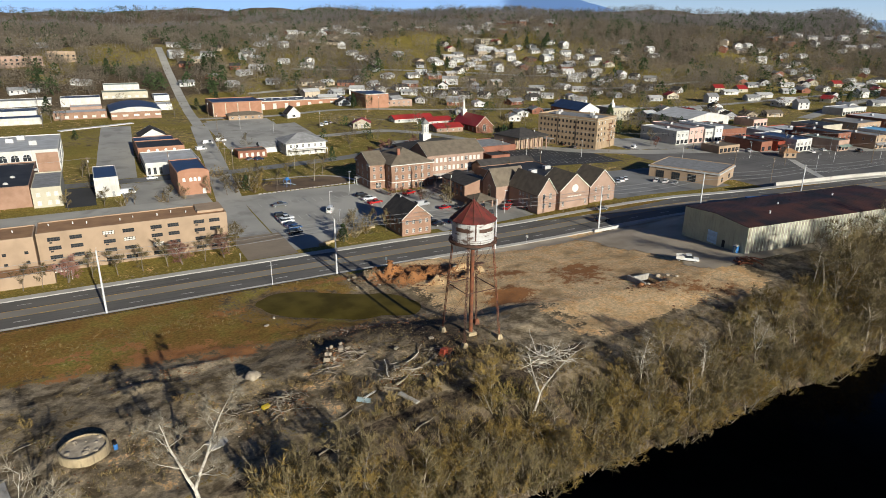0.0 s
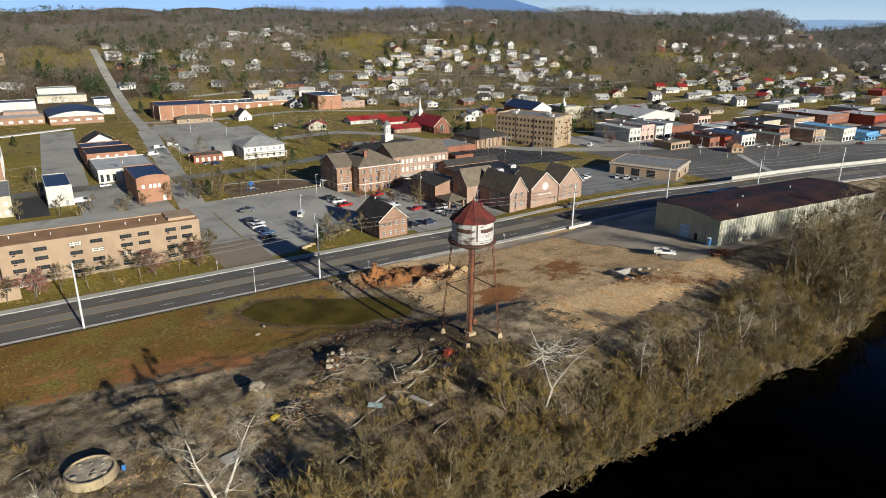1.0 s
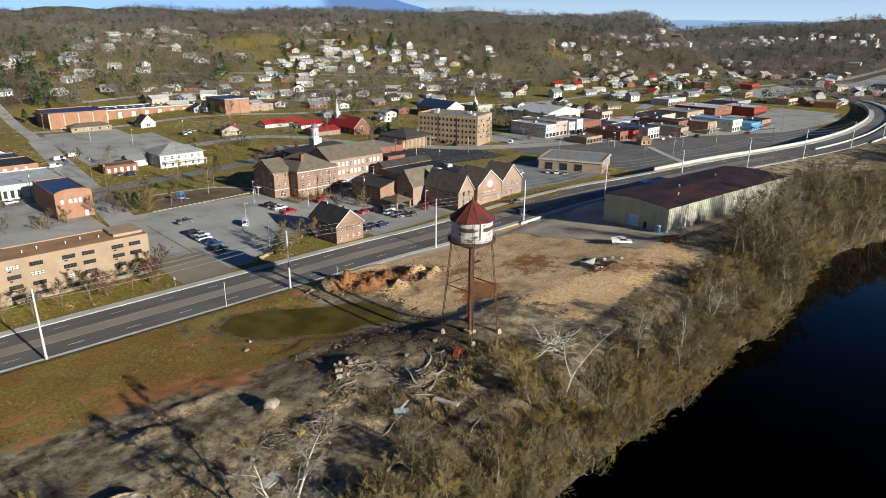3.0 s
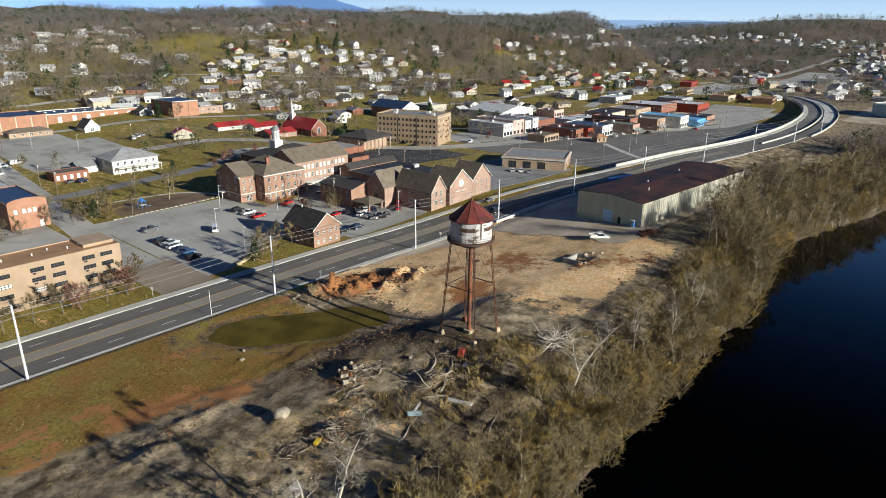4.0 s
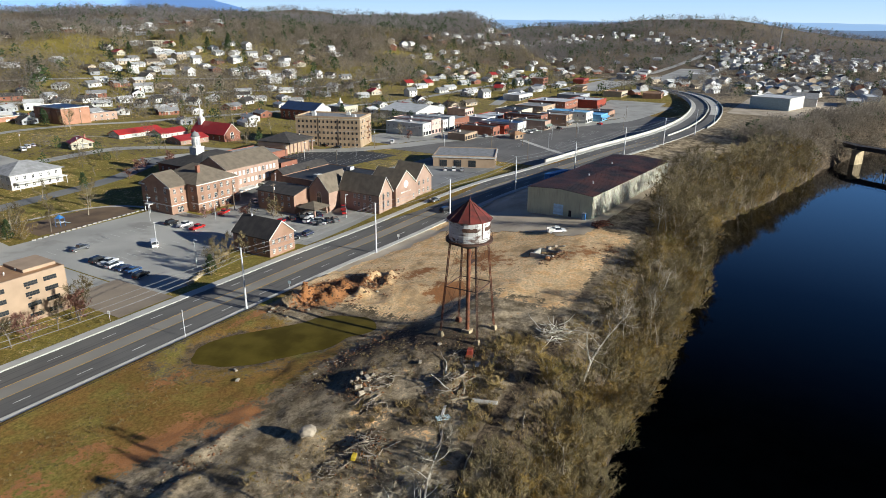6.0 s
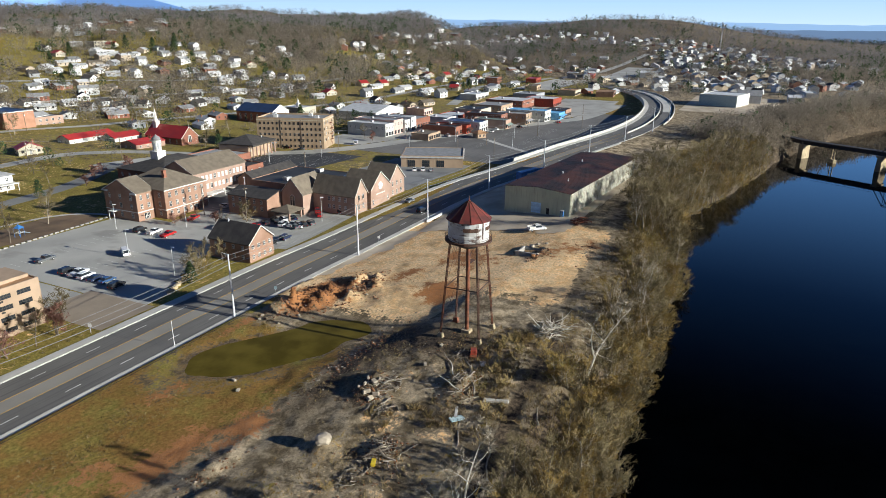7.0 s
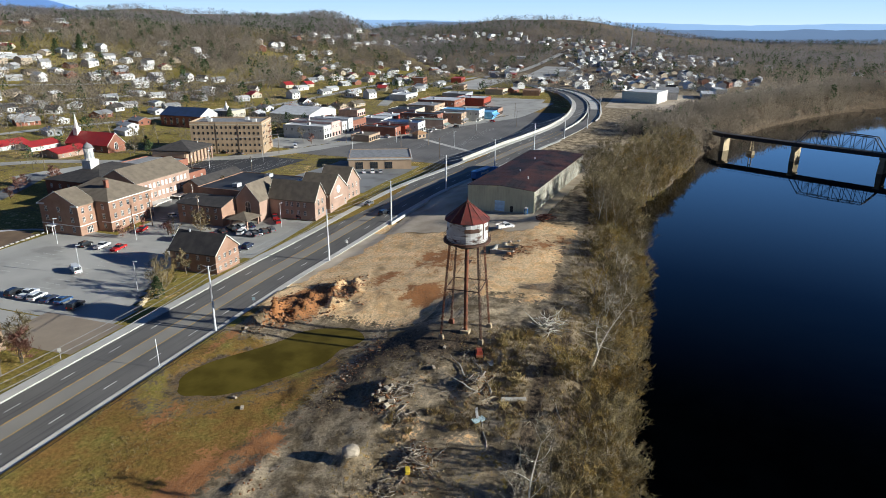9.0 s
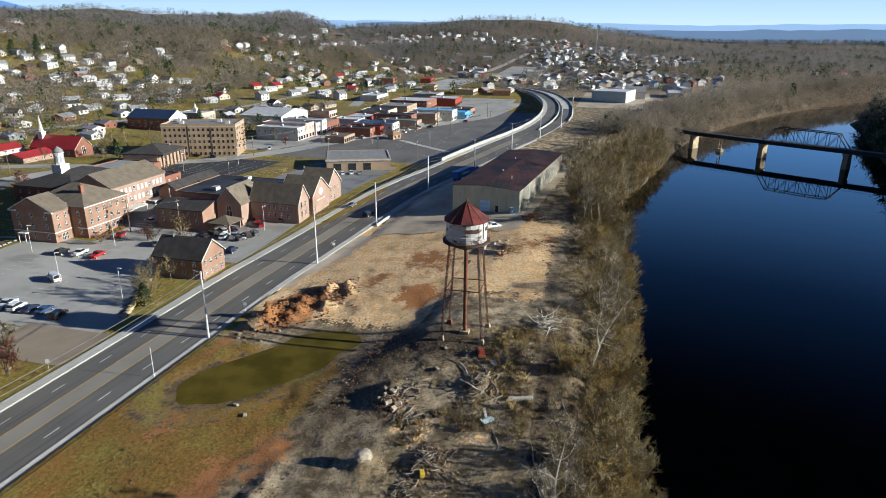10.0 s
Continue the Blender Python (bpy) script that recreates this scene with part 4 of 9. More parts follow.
def arched(w, h, n=8, pane=None):
    """A tall round-headed window with a cross of bars."""
    m = Mesh()
    pts = [(-w / 2, 0), (w / 2, 0)] + [(w / 2 * math.cos(math.pi * i / n), h - w / 2 + w / 2 * math.sin(math.pi * i / n)) for i in range(n + 1)]
    for s, y, k in ((1.18, -0.02, 0), (1.0, -0.06, 1)):
        vs = [(x * s, y, z * (1 + (s - 1) * 0.3)) for x, z in pts]
        m.add(vs + [(x, 0.05, z) for x, y_, z in vs], [tuple(range(len(vs)))] + [(i, (i + 1) % len(vs), len(vs) + (i + 1) % len(vs), len(vs) + i) for i in range(len(vs))], k)
    m.box(-0.06, 0.06, -0.1, -0.06, 0, h)
    m.box(-w / 2, w / 2, -0.1, -0.06, h * 0.6, h * 0.6 + 0.12)
    return m.data("arched_window", [TRIM, pane or GLASS])


# three-gabled church beside the highway
b, w, d = gabled("church_hall", "pink brick church hall with steep dark shingle gable", 138.4, 146.4, 179.5, 197.8, -0.6, 6.6, 5.6, "y", BRICK_PINK, ROOF_BROWN)
rows_of(b, "S", w, d, (1.2, 4.6), (-1.4, 1.4), window_mesh(1.0, 1.9))
rows_of(b, "W", w, d, (1.0, 3.9), spread(5, d, 4)[2:] + [-2], window_mesh(1.0, 1.6))
b, w, d = gabled("church_transept", "pink brick church wing with gable and tall arched window", 132.6, 146.2, 198, 207.5, -0.7, 6.6, 5.4, "x", BRICK_PINK, ROOF_BROWN)
put_window(b, "W", 0, 1.2, w, d, arched(1.9, 4.6), "arched_window")
b, w, d = gabled("church_nave", "tall pink brick church gable with round white emblem", 147.4, 160.6, 178.4, 191, -0.4, 7.2, 5.4, "y", BRICK_PINK, ROOF_BROWN)
m = Mesh()
m.tube((0, -d / 2 - 0.12, 7.4), (0, -d / 2, 7.4), 1.4, n=24)
m.box(-0.45, 0.45, -d / 2 - 0.2, -d / 2 - 0.12, 6.0, 8.8)
m.box(-1.4, 1.4, -d / 2 - 0.19, -d / 2 - 0.12, 7.0, 7.9)
part("emblem", m, TRIM, b, "round white wall emblem")
for i in range(9):
    m = Mesh()
    m.box(-3.2 + i * 0.72, -2.75 + i * 0.72, -d / 2 - 0.08, -d / 2, 4.3, 4.75)
    part("sign_bar", m, TRIM, b, "plain white sign bar")
rows_of(b, "S", w, d, (1.0,), (-5.2, 5.2), window_mesh(0.8, 1.9))
b, w, d = gabled("church_office", "pink brick church end wing with steep gable", 162.2, 174.2, 179.6, 191, -0.2, 6.6, 5.8, "y", BRICK_PINK, ROOF_BROWN)
rows_of(b, "S", w, d, (1.0, 4.4), (-3.2, 0, 3.2), window_mesh(0.9, 1.8))
b, w, d = house_base("church_link", "low brick link with flat dark roof between gables", "church", 146.45, 147.35, 181, 191, -0.5)
walls_flat(b, w, d, 6.2, BRICK_PINK, ROOF_BROWN, parapet=0.1)
b, w, d = house_base("church_link", "low brick link with flat dark roof between gables", "church", 160.65, 162.15, 181, 191, -0.4)
walls_flat(b, w, d, 6.4, BRICK_PINK, ROOF_BROWN, parapet=0.1)
b, w, d = house_base("church_rear_wing", "long brick rear wing with flat black roof", "church", 147, 177, 191.4, 235.8, -0.8)
walls_flat(b, w, d, 5.2, BRICK_ORANGE, ROOF_BLACK, parapet=0.3)
for x, y in ((-6, -6), (4, -12), (10, 6), (-9, 8), (0, 2)):
    unit(b, x, y, 5.3, 3.0, 2.2, 1.5)
rows_of(b, "W", w, d, (1.2,), spread(5, d, 3), window_mesh(0.9, 1.6))
b, w, d = house_base("church_rear_roof", "dark shingle gable roof over the church rear hall", "church", 150, 178, 236.3, 245, -0.8)
part("wall", gable_walls(w, d, 4.6, 2.6, "x"), BRICK_ORANGE, b)
part("roof", gable_roof(w, d, 4.6, 2.6, "x"), ROOF_DARK, b)
b, w, d = house_base("church_west_wing", "dark-roofed brick wing with white-framed windows", "church", 124.5, 138.2, 207.7, 226, -0.9)
part("wall", gable_walls(w, d, 5.6, 1.8, "y"), BRICK_ORANGE, b)
part("roof", gable_roof(w, d, 5.6, 1.8, "y"), ROOF_DARK, b)
rows_of(b, "W", w, d, (1.0, 3.4), spread(5, d, 2.5), window_mesh(1.0, 1.5))
b, w, d = house_base("drop_off_canopy", "brown hip-roofed drop-off canopy on brick posts", "canopy", 124, 131.5, 197.5, 205, None)
part("roof", hip_roof(w, d, 3.4, 2.0), ROOF_BROWN, b)
for x in (-3.2, 3.2):
    for y in (-3.2, 3.2):
        m = Mesh()
        m.box(x - 0.3, x + 0.3, y - 0.3, y + 0.3, -0.5, 3.25)
        m.box(x - 0.4, x + 0.4, y - 0.4, y + 0.4, -0.5, 0.5)
        part("post", m, BRICK_PINK, b)

# three-storey brick school house with cupola
b, w, d = gabled("brick_hall", "three-storey brown brick hall wing with gable end and brown shingle roof", 101, 108.4, 245.6, 262, -2.6, 10.2, 4.2, "x", BRICK_ORANGE, ROOF_BROWN, "hall")
rows_of(b, "W", w, d, (1.0, 4.3, 7.4), (-5.4, 0, 5.4), window_mesh(1.1, 1.8))
rows_of(b, "S", w, d, (4.3, 7.4), (-1.8, 1.2), window_mesh(1.0, 1.8))
put_window(b, "S", 0, 0.3, w, d, window_mesh(2.4, 2.2, bars=3))
for y0 in (-d / 2 - 0.5, d / 2 - 2.4):
    m = Mesh()
    m.box(-w / 2 - 0.55, -w / 2 - 0.02, y0, y0 + 2.9, 9.75, 10.2)
    part("cornice_return", m, TRIM, b)
m = Mesh()
m.box(-w / 2 - 0.06, w / 2, -d / 2 - 0.06, d / 2 + 0.06, 3.1, 3.4)
part("stone_band", m, TRIM, b)
m = Mesh()
m.box(-w / 2 - 2.4, -w / 2 - 0.02, 1.4, 4.4, 2.9, 3.15)
for yy in (1.6, 4.2):
    m.tube((-w / 2 - 2.2, yy, -0.3), (-w / 2 - 2.2, yy, 2.9), 0.13)
part("side_porch", m, TRIM, b, "small white side porch")
b, w, d = house_base("brick_hall", "projecting three-storey orange brick block with brown hip roof", "hall", 108.2, 127.6, 239.8, 262.5, -2.6)
m = Mesh()
m.box(-w / 2, w / 2, -d / 2, d / 2, -1, 10.5)
part("wall", m, BRICK_ORANGE, b)
part("roof", hip_roof(w, d, 10.5, 5.4, 0.5), ROOF_BROWN, b)
rows_of(b, "S", w, d, (0.9, 4.3, 7.6), spread(6, w, 2.2), window_mesh(1.1, 1.8))
rows_of(b, "W", w, d, (1.0, 4.3, 7.6), (8.6,), window_mesh(1.0, 1.8))
m = Mesh()
m.box(-w / 2 - 0.06, w / 2 + 0.06, -d / 2 - 0.06, -d / 2 + 4, 3.1, 3.4)
part("stone_band", m, TRIM, b)
m = Mesh()
m.box(-w / 2 - 0.52, w / 2 + 0.52, -d / 2 - 0.54, -d / 2 - 0.5, 10.2, 10.52)
part("gutter", m, TRIM, b)
m = Mesh()
m.box(-4.5, -3.3, -6.2, -5.1, 12, 15.9)
m.box(-4.6, -3.2, -6.3, -5.0, 15.9, 16.15)
part("chimney", m, BRICK_RED, b)
put_window(b, "S", 4.2, 0.05, w, d, DOOR_GLASS, "door")
b, w, d = gabled("brick_hall", "long three-storey pink brick hall with brown gable roof", 128.4, 157, 247, 264.4, -2.4, 11.4, 4.4, "x", BRICK_PINK, ROOF_BROWN, "hall")
rows_of(b, "S", w, d, (1.0, 4.5, 8.0), spread(12, w, 2.6), window_mesh(1.2, 1.9, BLIND), 4, window_mesh(1.2, 1.9))
for x in (-7, 7):
    m = Mesh()
    m.box(x - 5, x + 5, -d / 2 - 4.2, -d / 2 - 0.05, 2.8, 3.1)
    for u in (-4.7, 4.7):
        m.tube((x + u, -d / 2 - 4.0, -0.3), (x + u, -d / 2 - 4.0, 2.8), 0.12)
    part("porch", m, TRIM, b, "flat white walkway canopy")
b, w, d = house_base("chapel_wing", "long dark hip-roofed brick wing behind the hall", "hall", 136, 171, 272, 300, -2.2)
m = Mesh()
m.box(-w / 2, w / 2, -d / 2, d / 2, -1, 7.4)
part("wall", m, BRICK_RED, b)
part("roof", hip_roof(w, d, 7.4, 4.2), ROOF_DARK, b)
rows_of(b, "W", w, d, (1.0, 4.2), spread(6, d, 3), window_mesh(1.0, 1.7))
b = thing("cupola", "white wooden cupola with dome on the chapel roof", "cupola", 148, 288, 6.2)
m = Mesh()
m.box(-2.2, 2.2, -2.2, 2.2, -1.5, 5.2)
part("base", m, TRIM, b)
m = Mesh()
m.box(-2.4, 2.4, -2.4, 2.4, 5.2, 5.5)
m.tube((0, 0, 5.5), (0, 0, 9.8), 1.8, 1.75, n=8)
m.tube((0, 0, 9.8), (0, 0, 10.1), 2.1, n=8)
part("lantern", m, TRIM, b)
m = Mesh()
m.lathe([(1.9, 10.1), (1.75, 11.0), (1.2, 11.7), (0.4, 12.1), (0.05, 12.7)], 16)
part("dome", m, ROOF_GREY, b, smooth=True)
for i in range(8):
    m = Mesh()
    m.box(-0.35, 0.35, -0.08, 0.02, 6.3, 9.0)
    part("louvre", m, SIDING_GREY, b, at=pose(0, 0, 0, 0, 0, 45 * i + 22.5) @ pose(0, -1.70, 0))
b, w, d = house_base("stair_block", "small square red brick block with flat roof", "annex", 167, 177.5, 255.5, 266, -2.2)
walls_flat(b, w, d, 6.2, BRICK_RED, ROOF_DARK)
rows_of(b, "S", w, d, (1.0, 3.6), (-2.5, 2.5), window_mesh(0.9, 1.4))
b, w, d = house_base("portico_hall", "brick hall with tall columned portico and dark hip roof", "hall", 200, 222, 285, 305, -1.4, 10)
m = Mesh()
m.box(-w / 2, w / 2, -d / 2 + 3, d / 2, -1, 7.0)
part("wall", m, BRICK_TAN, b)
part("roof", hip_roof(w, d, 7.6, 3.6), ROOF_DARK, b)
m = Mesh()
m.box(-w / 2, w / 2, -d / 2, -d / 2 + 0.7, 6.6, 7.6)
part("entablature", m, TRIM_DARK, b)
for i in range(7):
    m = Mesh()
    x = -w / 2 + 0.5 + (w - 1) * i / 6
    m.tube((x, -d / 2 + 0.4, -0.5), (x, -d / 2 + 0.4, 6.6), 0.42, 0.36, n=10)
    part("column", m, BRICK_PINK, b)
b, w, d = house_base("flat_office", "low flat-roofed brick office with grey roof", "office", 176, 199.5, 283, 306, -1.6)
walls_flat(b, w, d, 4.4, BRICK_RED, ROOF_GREY)

# five-storey buff brick hotel
b, w, d = house_base("old_hotel", "five-storey buff brick old hotel with flat pale roof", "hotel", 236, 257, 272, 310, -1.3, 20)
walls_flat(b, w, d, 16.2, BRICK_HOTEL, ROOF_GREY, parapet=0.9)
win = window_mesh(0.95, 1.35, frame_mat=TRIM_DARK, bars=0)
rows_of(b, "W", w, d, (1.0, 4.2, 7.3, 10.4, 13.4), spread(15, d, 2.0), win)
rows_of(b, "S", w, d, (4.2, 7.3, 10.4, 13.4), (-8.5, -5.5, -2, 6.5, 9.2), win, 2, window_mesh(1.0, 1.75, BLIND, TRIM_DARK, 0))
for u in (-d / 6, d / 6 - 1):
    m = Mesh()
    m.tube((-w / 2 - 0.14, u, 0), (-w / 2 - 0.14, u, 16), 0.12, n=6)
    part("downpipe", m, POLEWOOD, b)
m = Mesh()
m.box(-w / 2 - 0.12, w / 2 + 0.12, -d / 2 - 0.12, d / 2 + 0.12, 15.6, 15.9)
part("cornice", m, CREAM, b)
m = Mesh()
for i in range(4):
    z = 4.0 + 3.1 * i
    m.box(1.0, 5.2, -d / 2 - 1.3, -d / 2 - 0.05, z - 0.1, z)
    for s in range(9):
        m.box(1.4 + 0.38 * s, 1.7 + 0.38 * s, -d / 2 - 0.9, -d / 2 - 0.3, z - 0.34 * s - 0.35, z - 0.34 * s - 0.29)
    m.box(1.0, 5.2, -d / 2 - 1.3, -d / 2 - 1.26, z + 0.9, z + 0.96)
    for x in (1.0, 3, 5.15):
        m.box(x, x + 0.05, -d / 2 - 1.3, -d / 2 - 1.25, z - 3.1 if i else z, z + 0.95)
part("fire_escape", m, RUST, b, "rusty iron fire escape")
m = Mesh()
m.box(-w / 2 - 4.5, -w / 2 - 0.05, 8, 17, 3.2, 3.6)
for y in (8.4, 16.6):
    m.tube((-w / 2 - 4.2, y, 0), (-w / 2 - 4.2, y, 3.2), 0.12)
part("canopy", m, ROOF_GREY, b)
for x, y in ((-4, 10), (3, -8), (5, 14), (-5, -14)):
    unit(b, x, y, 16.3, 2.4, 2, 1.6)

# low clinic by the highway
b, w, d = house_base("bank_building", "low tan brick building with flat grey roof", "office", 226, 250, 184, 214, -1.2, 24)
walls_flat(b, w, d, 5.4, BRICK_TAN, ROOF_GREY, parapet=0.35)
rows_of(b, "W", w, d, (0.4,), (-10, -3, 4), window_mesh(3.6, 3.2, frame_mat=TRIM_DARK, bars=3))
rows_of(b, "S", w, d, (0.8,), (-6, 5), window_mesh(2.0, 2.0, frame_mat=TRIM_DARK))
m = Mesh()
m.box(-w / 2 - 0.5, w / 2 + 0.5, -d / 2 - 0.5, d / 2 + 0.5, 4.7, 5.3)
part("fascia", m, ROOF_PALE, b)

# metal shed above the river
b = thing("metal_shed", "long pale green sheet-metal shed with rusted black roof", "warehouse", 190.8, 113.8, 4.3, -5.2)
w, d = 74, 23.6
part("wall", gable_walls(w, d, 7.9, 0.9, "x", 2.5), SHEDWALL, b)
part("roof", gable_roof(w, d, 7.9, 0.9, "x", 0.25, 0.12), ROOF_RUST, b)
m = Mesh()
for i in range(60):
    x = -w / 2 + w * (i + 0.5) / 60
    m.box(x - 0.42, x + 0.42, -d / 2 - 0.07, -d / 2 - 0.01, -2, 7.7)
part("side_cladding", m, SHEDSIDE, b, "weathered vertical sheet cladding")
m = Mesh()
for i in range(46):
    y = -d / 2 + d * (i + 0.5) / 46
    m.box(-w / 2 - 0.05, -w / 2 - 0.01, y - 0.18, y + 0.18, -1, 7.75)
part("front_cladding", m, SHEDWALL, b)
m = Mesh()
for s in (-1, 1):
    for i in range(50):
        x = -w / 2 + w * (i + 0.5) / 50
        y0, z0, y1, z1 = s * (d / 2 + 0.2), 8.02, s * 0.05, 8.9 + 0.15
        m.add([(x - 0.03, y0, z0), (x + 0.03, y0, z0), (x + 0.03, y1, z1), (x - 0.03, y1, z1), (x, y0, z0 + 0.03), (x, y1, z1 + 0.03)], [(0, 4, 5, 3), (4, 1, 2, 5), (0, 1, 4), (3, 5, 2)])
part("roof_seams", m, ROOF_RUST, b)
m = Mesh()
m.box(-w / 2 - 0.12, -w / 2 - 0.05, -1.6, 1.9, 0, 3.6)
rd = part("roller_door", m, DOORBLUE, b, "pale blue roller door")
for i in range(7):
    m = Mesh()
    m.box(-w / 2 - 0.16, -w / 2 - 0.12, -1.55, 1.85, 0.1 + 0.5 * i, 0.55 + 0.5 * i)
    part("slat", m, DOORBLUE, rd)
m = Mesh()
m.box(-w / 2 - 0.11, -w / 2 - 0.05, -4.6, -3.6, 0, 2.1)
part("side_door", m, TRIM_DARK, b)
for x, y in ((-22, -5), (-12, 1), (14, 3)):
    m = Mesh()
    m.tube((x, y, 8.3), (x, y, 9.4), 0.25, n=8)
    part("roof_vent", m, ROOF_PALE, b)

# red-roofed church and its outbuildings
b, w, d = gabled("red_roof_church", "brick church with bright red metal roof", 212, 224, 344.5, 373, None, 4.6, 5.6, "y", BRICK_RED, ROOF_RED)
put_window(b, "S", 0, 1.6, w, d, arched(2.2, 3.8), "arched_window")
rows_of(b, "W", w, d, (1.4,), spread(5, d, 4), window_mesh(1.0, 2.0))
b = thing("steeple", "white church steeple with pointed spire", "steeple", 217, 369, ground_z(216, 366) + 7)
m = Mesh()
m.box(-1.4, 1.4, -1.4, 1.4, -3, 4.2)
m.box(-1.6, 1.6, -1.6, 1.6, 4.2, 4.5)
part("base", m, TRIM, b)
m = Mesh()
m.tube((0, 0, 4.5), (0, 0, 12.5), 1.15, 0.05, n=8)
part("spire", m, TRIM, b)
for x0, x1, y0, y1 in ((188, 207, 352, 364), (196, 214, 379, 390), (178, 206, 392, 402)):
    b, w, d = gabled("red_roof_annex", "low pale building with red metal roof", x0, x1, y0, y1, None, 3.0, 2.0, "x", PLASTER if y0 > 370 else BRICK_PINK, ROOF_RED, "annex", False)
    rows_of(b, "S", w, d, (1.0,), spread(4, w, 3), window_mesh(1.1, 1.3))
    rows_of(b, "W", w, d, (1.0,), (-2, 2), window_mesh(1.1, 1.3))

# navy-roofed church downtown
b, w, d = gabled("navy_roof_church", "dark brick church with navy roof and white gable", 304, 322, 358, 390, None, 8.0, 4.6, "y", BRICK_RED, ROOF_NAVY)
rows_of(b, "W", w, d, (2.0,), spread(6, d, 3.5), arched(1.5, 4.2))
m = Mesh()
m.add([(-w / 2, -d / 2 - 0.1, 0), (w / 2, -d / 2 - 0.1, 0), (w / 2, -d / 2 - 0.1, 8), (0, -d / 2 - 0.1, 12.6), (-w / 2, -d / 2 - 0.1, 8), (-w / 2, -d / 2 - 0.01, 0), (w / 2, -d / 2 - 0.01, 0), (w / 2, -d / 2 - 0.01, 8), (0, -d / 2 - 0.01, 12.6), (-w / 2, -d / 2 - 0.01, 8)],
      [(0, 1, 2, 3, 4), (0, 5, 6, 1), (1, 6, 7, 2), (2, 7, 8, 3), (3, 8, 9, 4), (4, 9, 5, 0)])
part("front_gable", m, TRIM, b)
rows_of(b, "S", w, d + 0.2, (1.0, 5.0), (-5, 0, 5), window_mesh(1.2, 2.0))
b, w, d = gabled("white_roof_market", "wide market hall with low white metal roof", 352, 392, 304, 336, None, 6.2, 3.6, "y", PLASTER, ROOF_WHITE, "market hall", False)
rows_of(b, "S", w, d, (0.3,), (-12, -4, 4, 12), window_mesh(4.5, 2.8, frame_mat=TRIM_DARK, bars=3))
b, w, d = house_base("white_spire_building", "cream two-storey building with small white spire", "hall", 330, 346, 352, 372, None)
walls_flat(b, w, d, 8.6, CREAM, ROOF_PALE)
rows_of(b, "S", w, d, (1.2, 4.8), spread(5, w, 2), window_mesh(1.1, 1.9))
rows_of(b, "W", w, d, (1.2, 4.8), spread(6, d, 2), window_mesh(1.1, 1.9))
m = Mesh()
m.box(-1.2, 1.2, -1.2, 1.2, 8.6, 11.5)
m.tube((0, 0, 11.5), (0, 0, 15), 1.1, 0.05, n=6)
part("spire", m, TRIM, b)

# flat-roofed shops: x0, x1, y0, y1, height, wall, roof, storeys
SHOPS = [
    ("white", 296, 306, 262, 290, 7.4, PLASTER, ROOF_WHITE, 2), ("pink", 306.4, 318, 262, 292, 8.6, PINKWALL, ROOF_GREY, 2), ("white", 318.4, 325, 261, 288, 7.4, PLASTER, ROOF_WHITE, 2), ("white", 325.4, 332, 260, 288, 8.6, SIDING, ROOF_WHITE, 2),
    ("red brick", 334, 356, 262, 292, 6.0, BRICK_RED, ROOF_GREY, 1), ("red brick", 322, 331, 226, 250, 5.0, BRICK_RED, ROOF_BLACK, 1), ("bright red", 331.4, 338, 223, 246, 5.0, REDPAINT, ROOF_RUST, 1),
    ("white", 338.4, 352, 217, 244, 6.4, PLASTER, ROOF_NAVY, 2), ("grey", 352.4, 360, 224, 246, 4.6, SIDING_GREY, ROOF_PALE, 1), ("pink brick", 362, 372, 208, 232, 5.6, BRICK_PINK, ROOF_GREEN, 1),
    ("dark brick", 374, 386, 216, 244, 7.6, BRICK_RED, ROOF_BLACK, 2), ("tan brick", 388, 400, 203, 226, 7.2, BRICK_TAN, ROOF_GREY, 2), ("pale", 400.4, 408, 206, 232, 5.4, CREAM, ROOF_PALE, 1),
    ("bright blue", 409, 424, 196, 226, 7.4, PLASTER, BLUEWALL, 2), ("blue", 424.4, 440, 190, 214, 4.6, BLUEWALL, BLUEWALL, 1), ("orange brick", 442, 458, 190, 208, 5.0, BRICK_ORANGE, ROOF_BLACK, 1),
    ("brown brick", 430, 456, 238, 262, 7.0, BRICK_TAN, ROOF_GREY, 2), ("red brick", 456.4, 486, 230, 262, 8.2, BRICK_RED, ROOF_WHITE, 2), ("bright red", 488, 512, 214, 240, 6.4, REDPAINT, ROOF_WHITE, 1),
    ("white", 360, 376, 250, 268, 5.0, PLASTER, ROOF_WHITE, 1), ("red", 380, 400, 250, 268, 4.4, REDPAINT, ROOF_WHITE, 1), ("cream", 404, 424, 244, 266, 6.4, CREAM, ROOF_BLACK, 1), ("tan brick", 296, 312, 232, 244, 3.6, BRICK_TAN, ROOF_BROWN, 1),
    ("pink", 400, 414, 290, 306, 4.6, PINKWALL, ROOF_BROWN, 1), ("grey", 520, 545, 240, 262, 5.0, SIDING_GREY, ROOF_GREY, 1), ("tan", 560, 580, 215, 232, 4.6, SIDING_TAN, ROOF_TILE, 1), ("white", 500, 530, 290, 306, 5.0, PLASTER, ROOF_WHITE, 1),
]
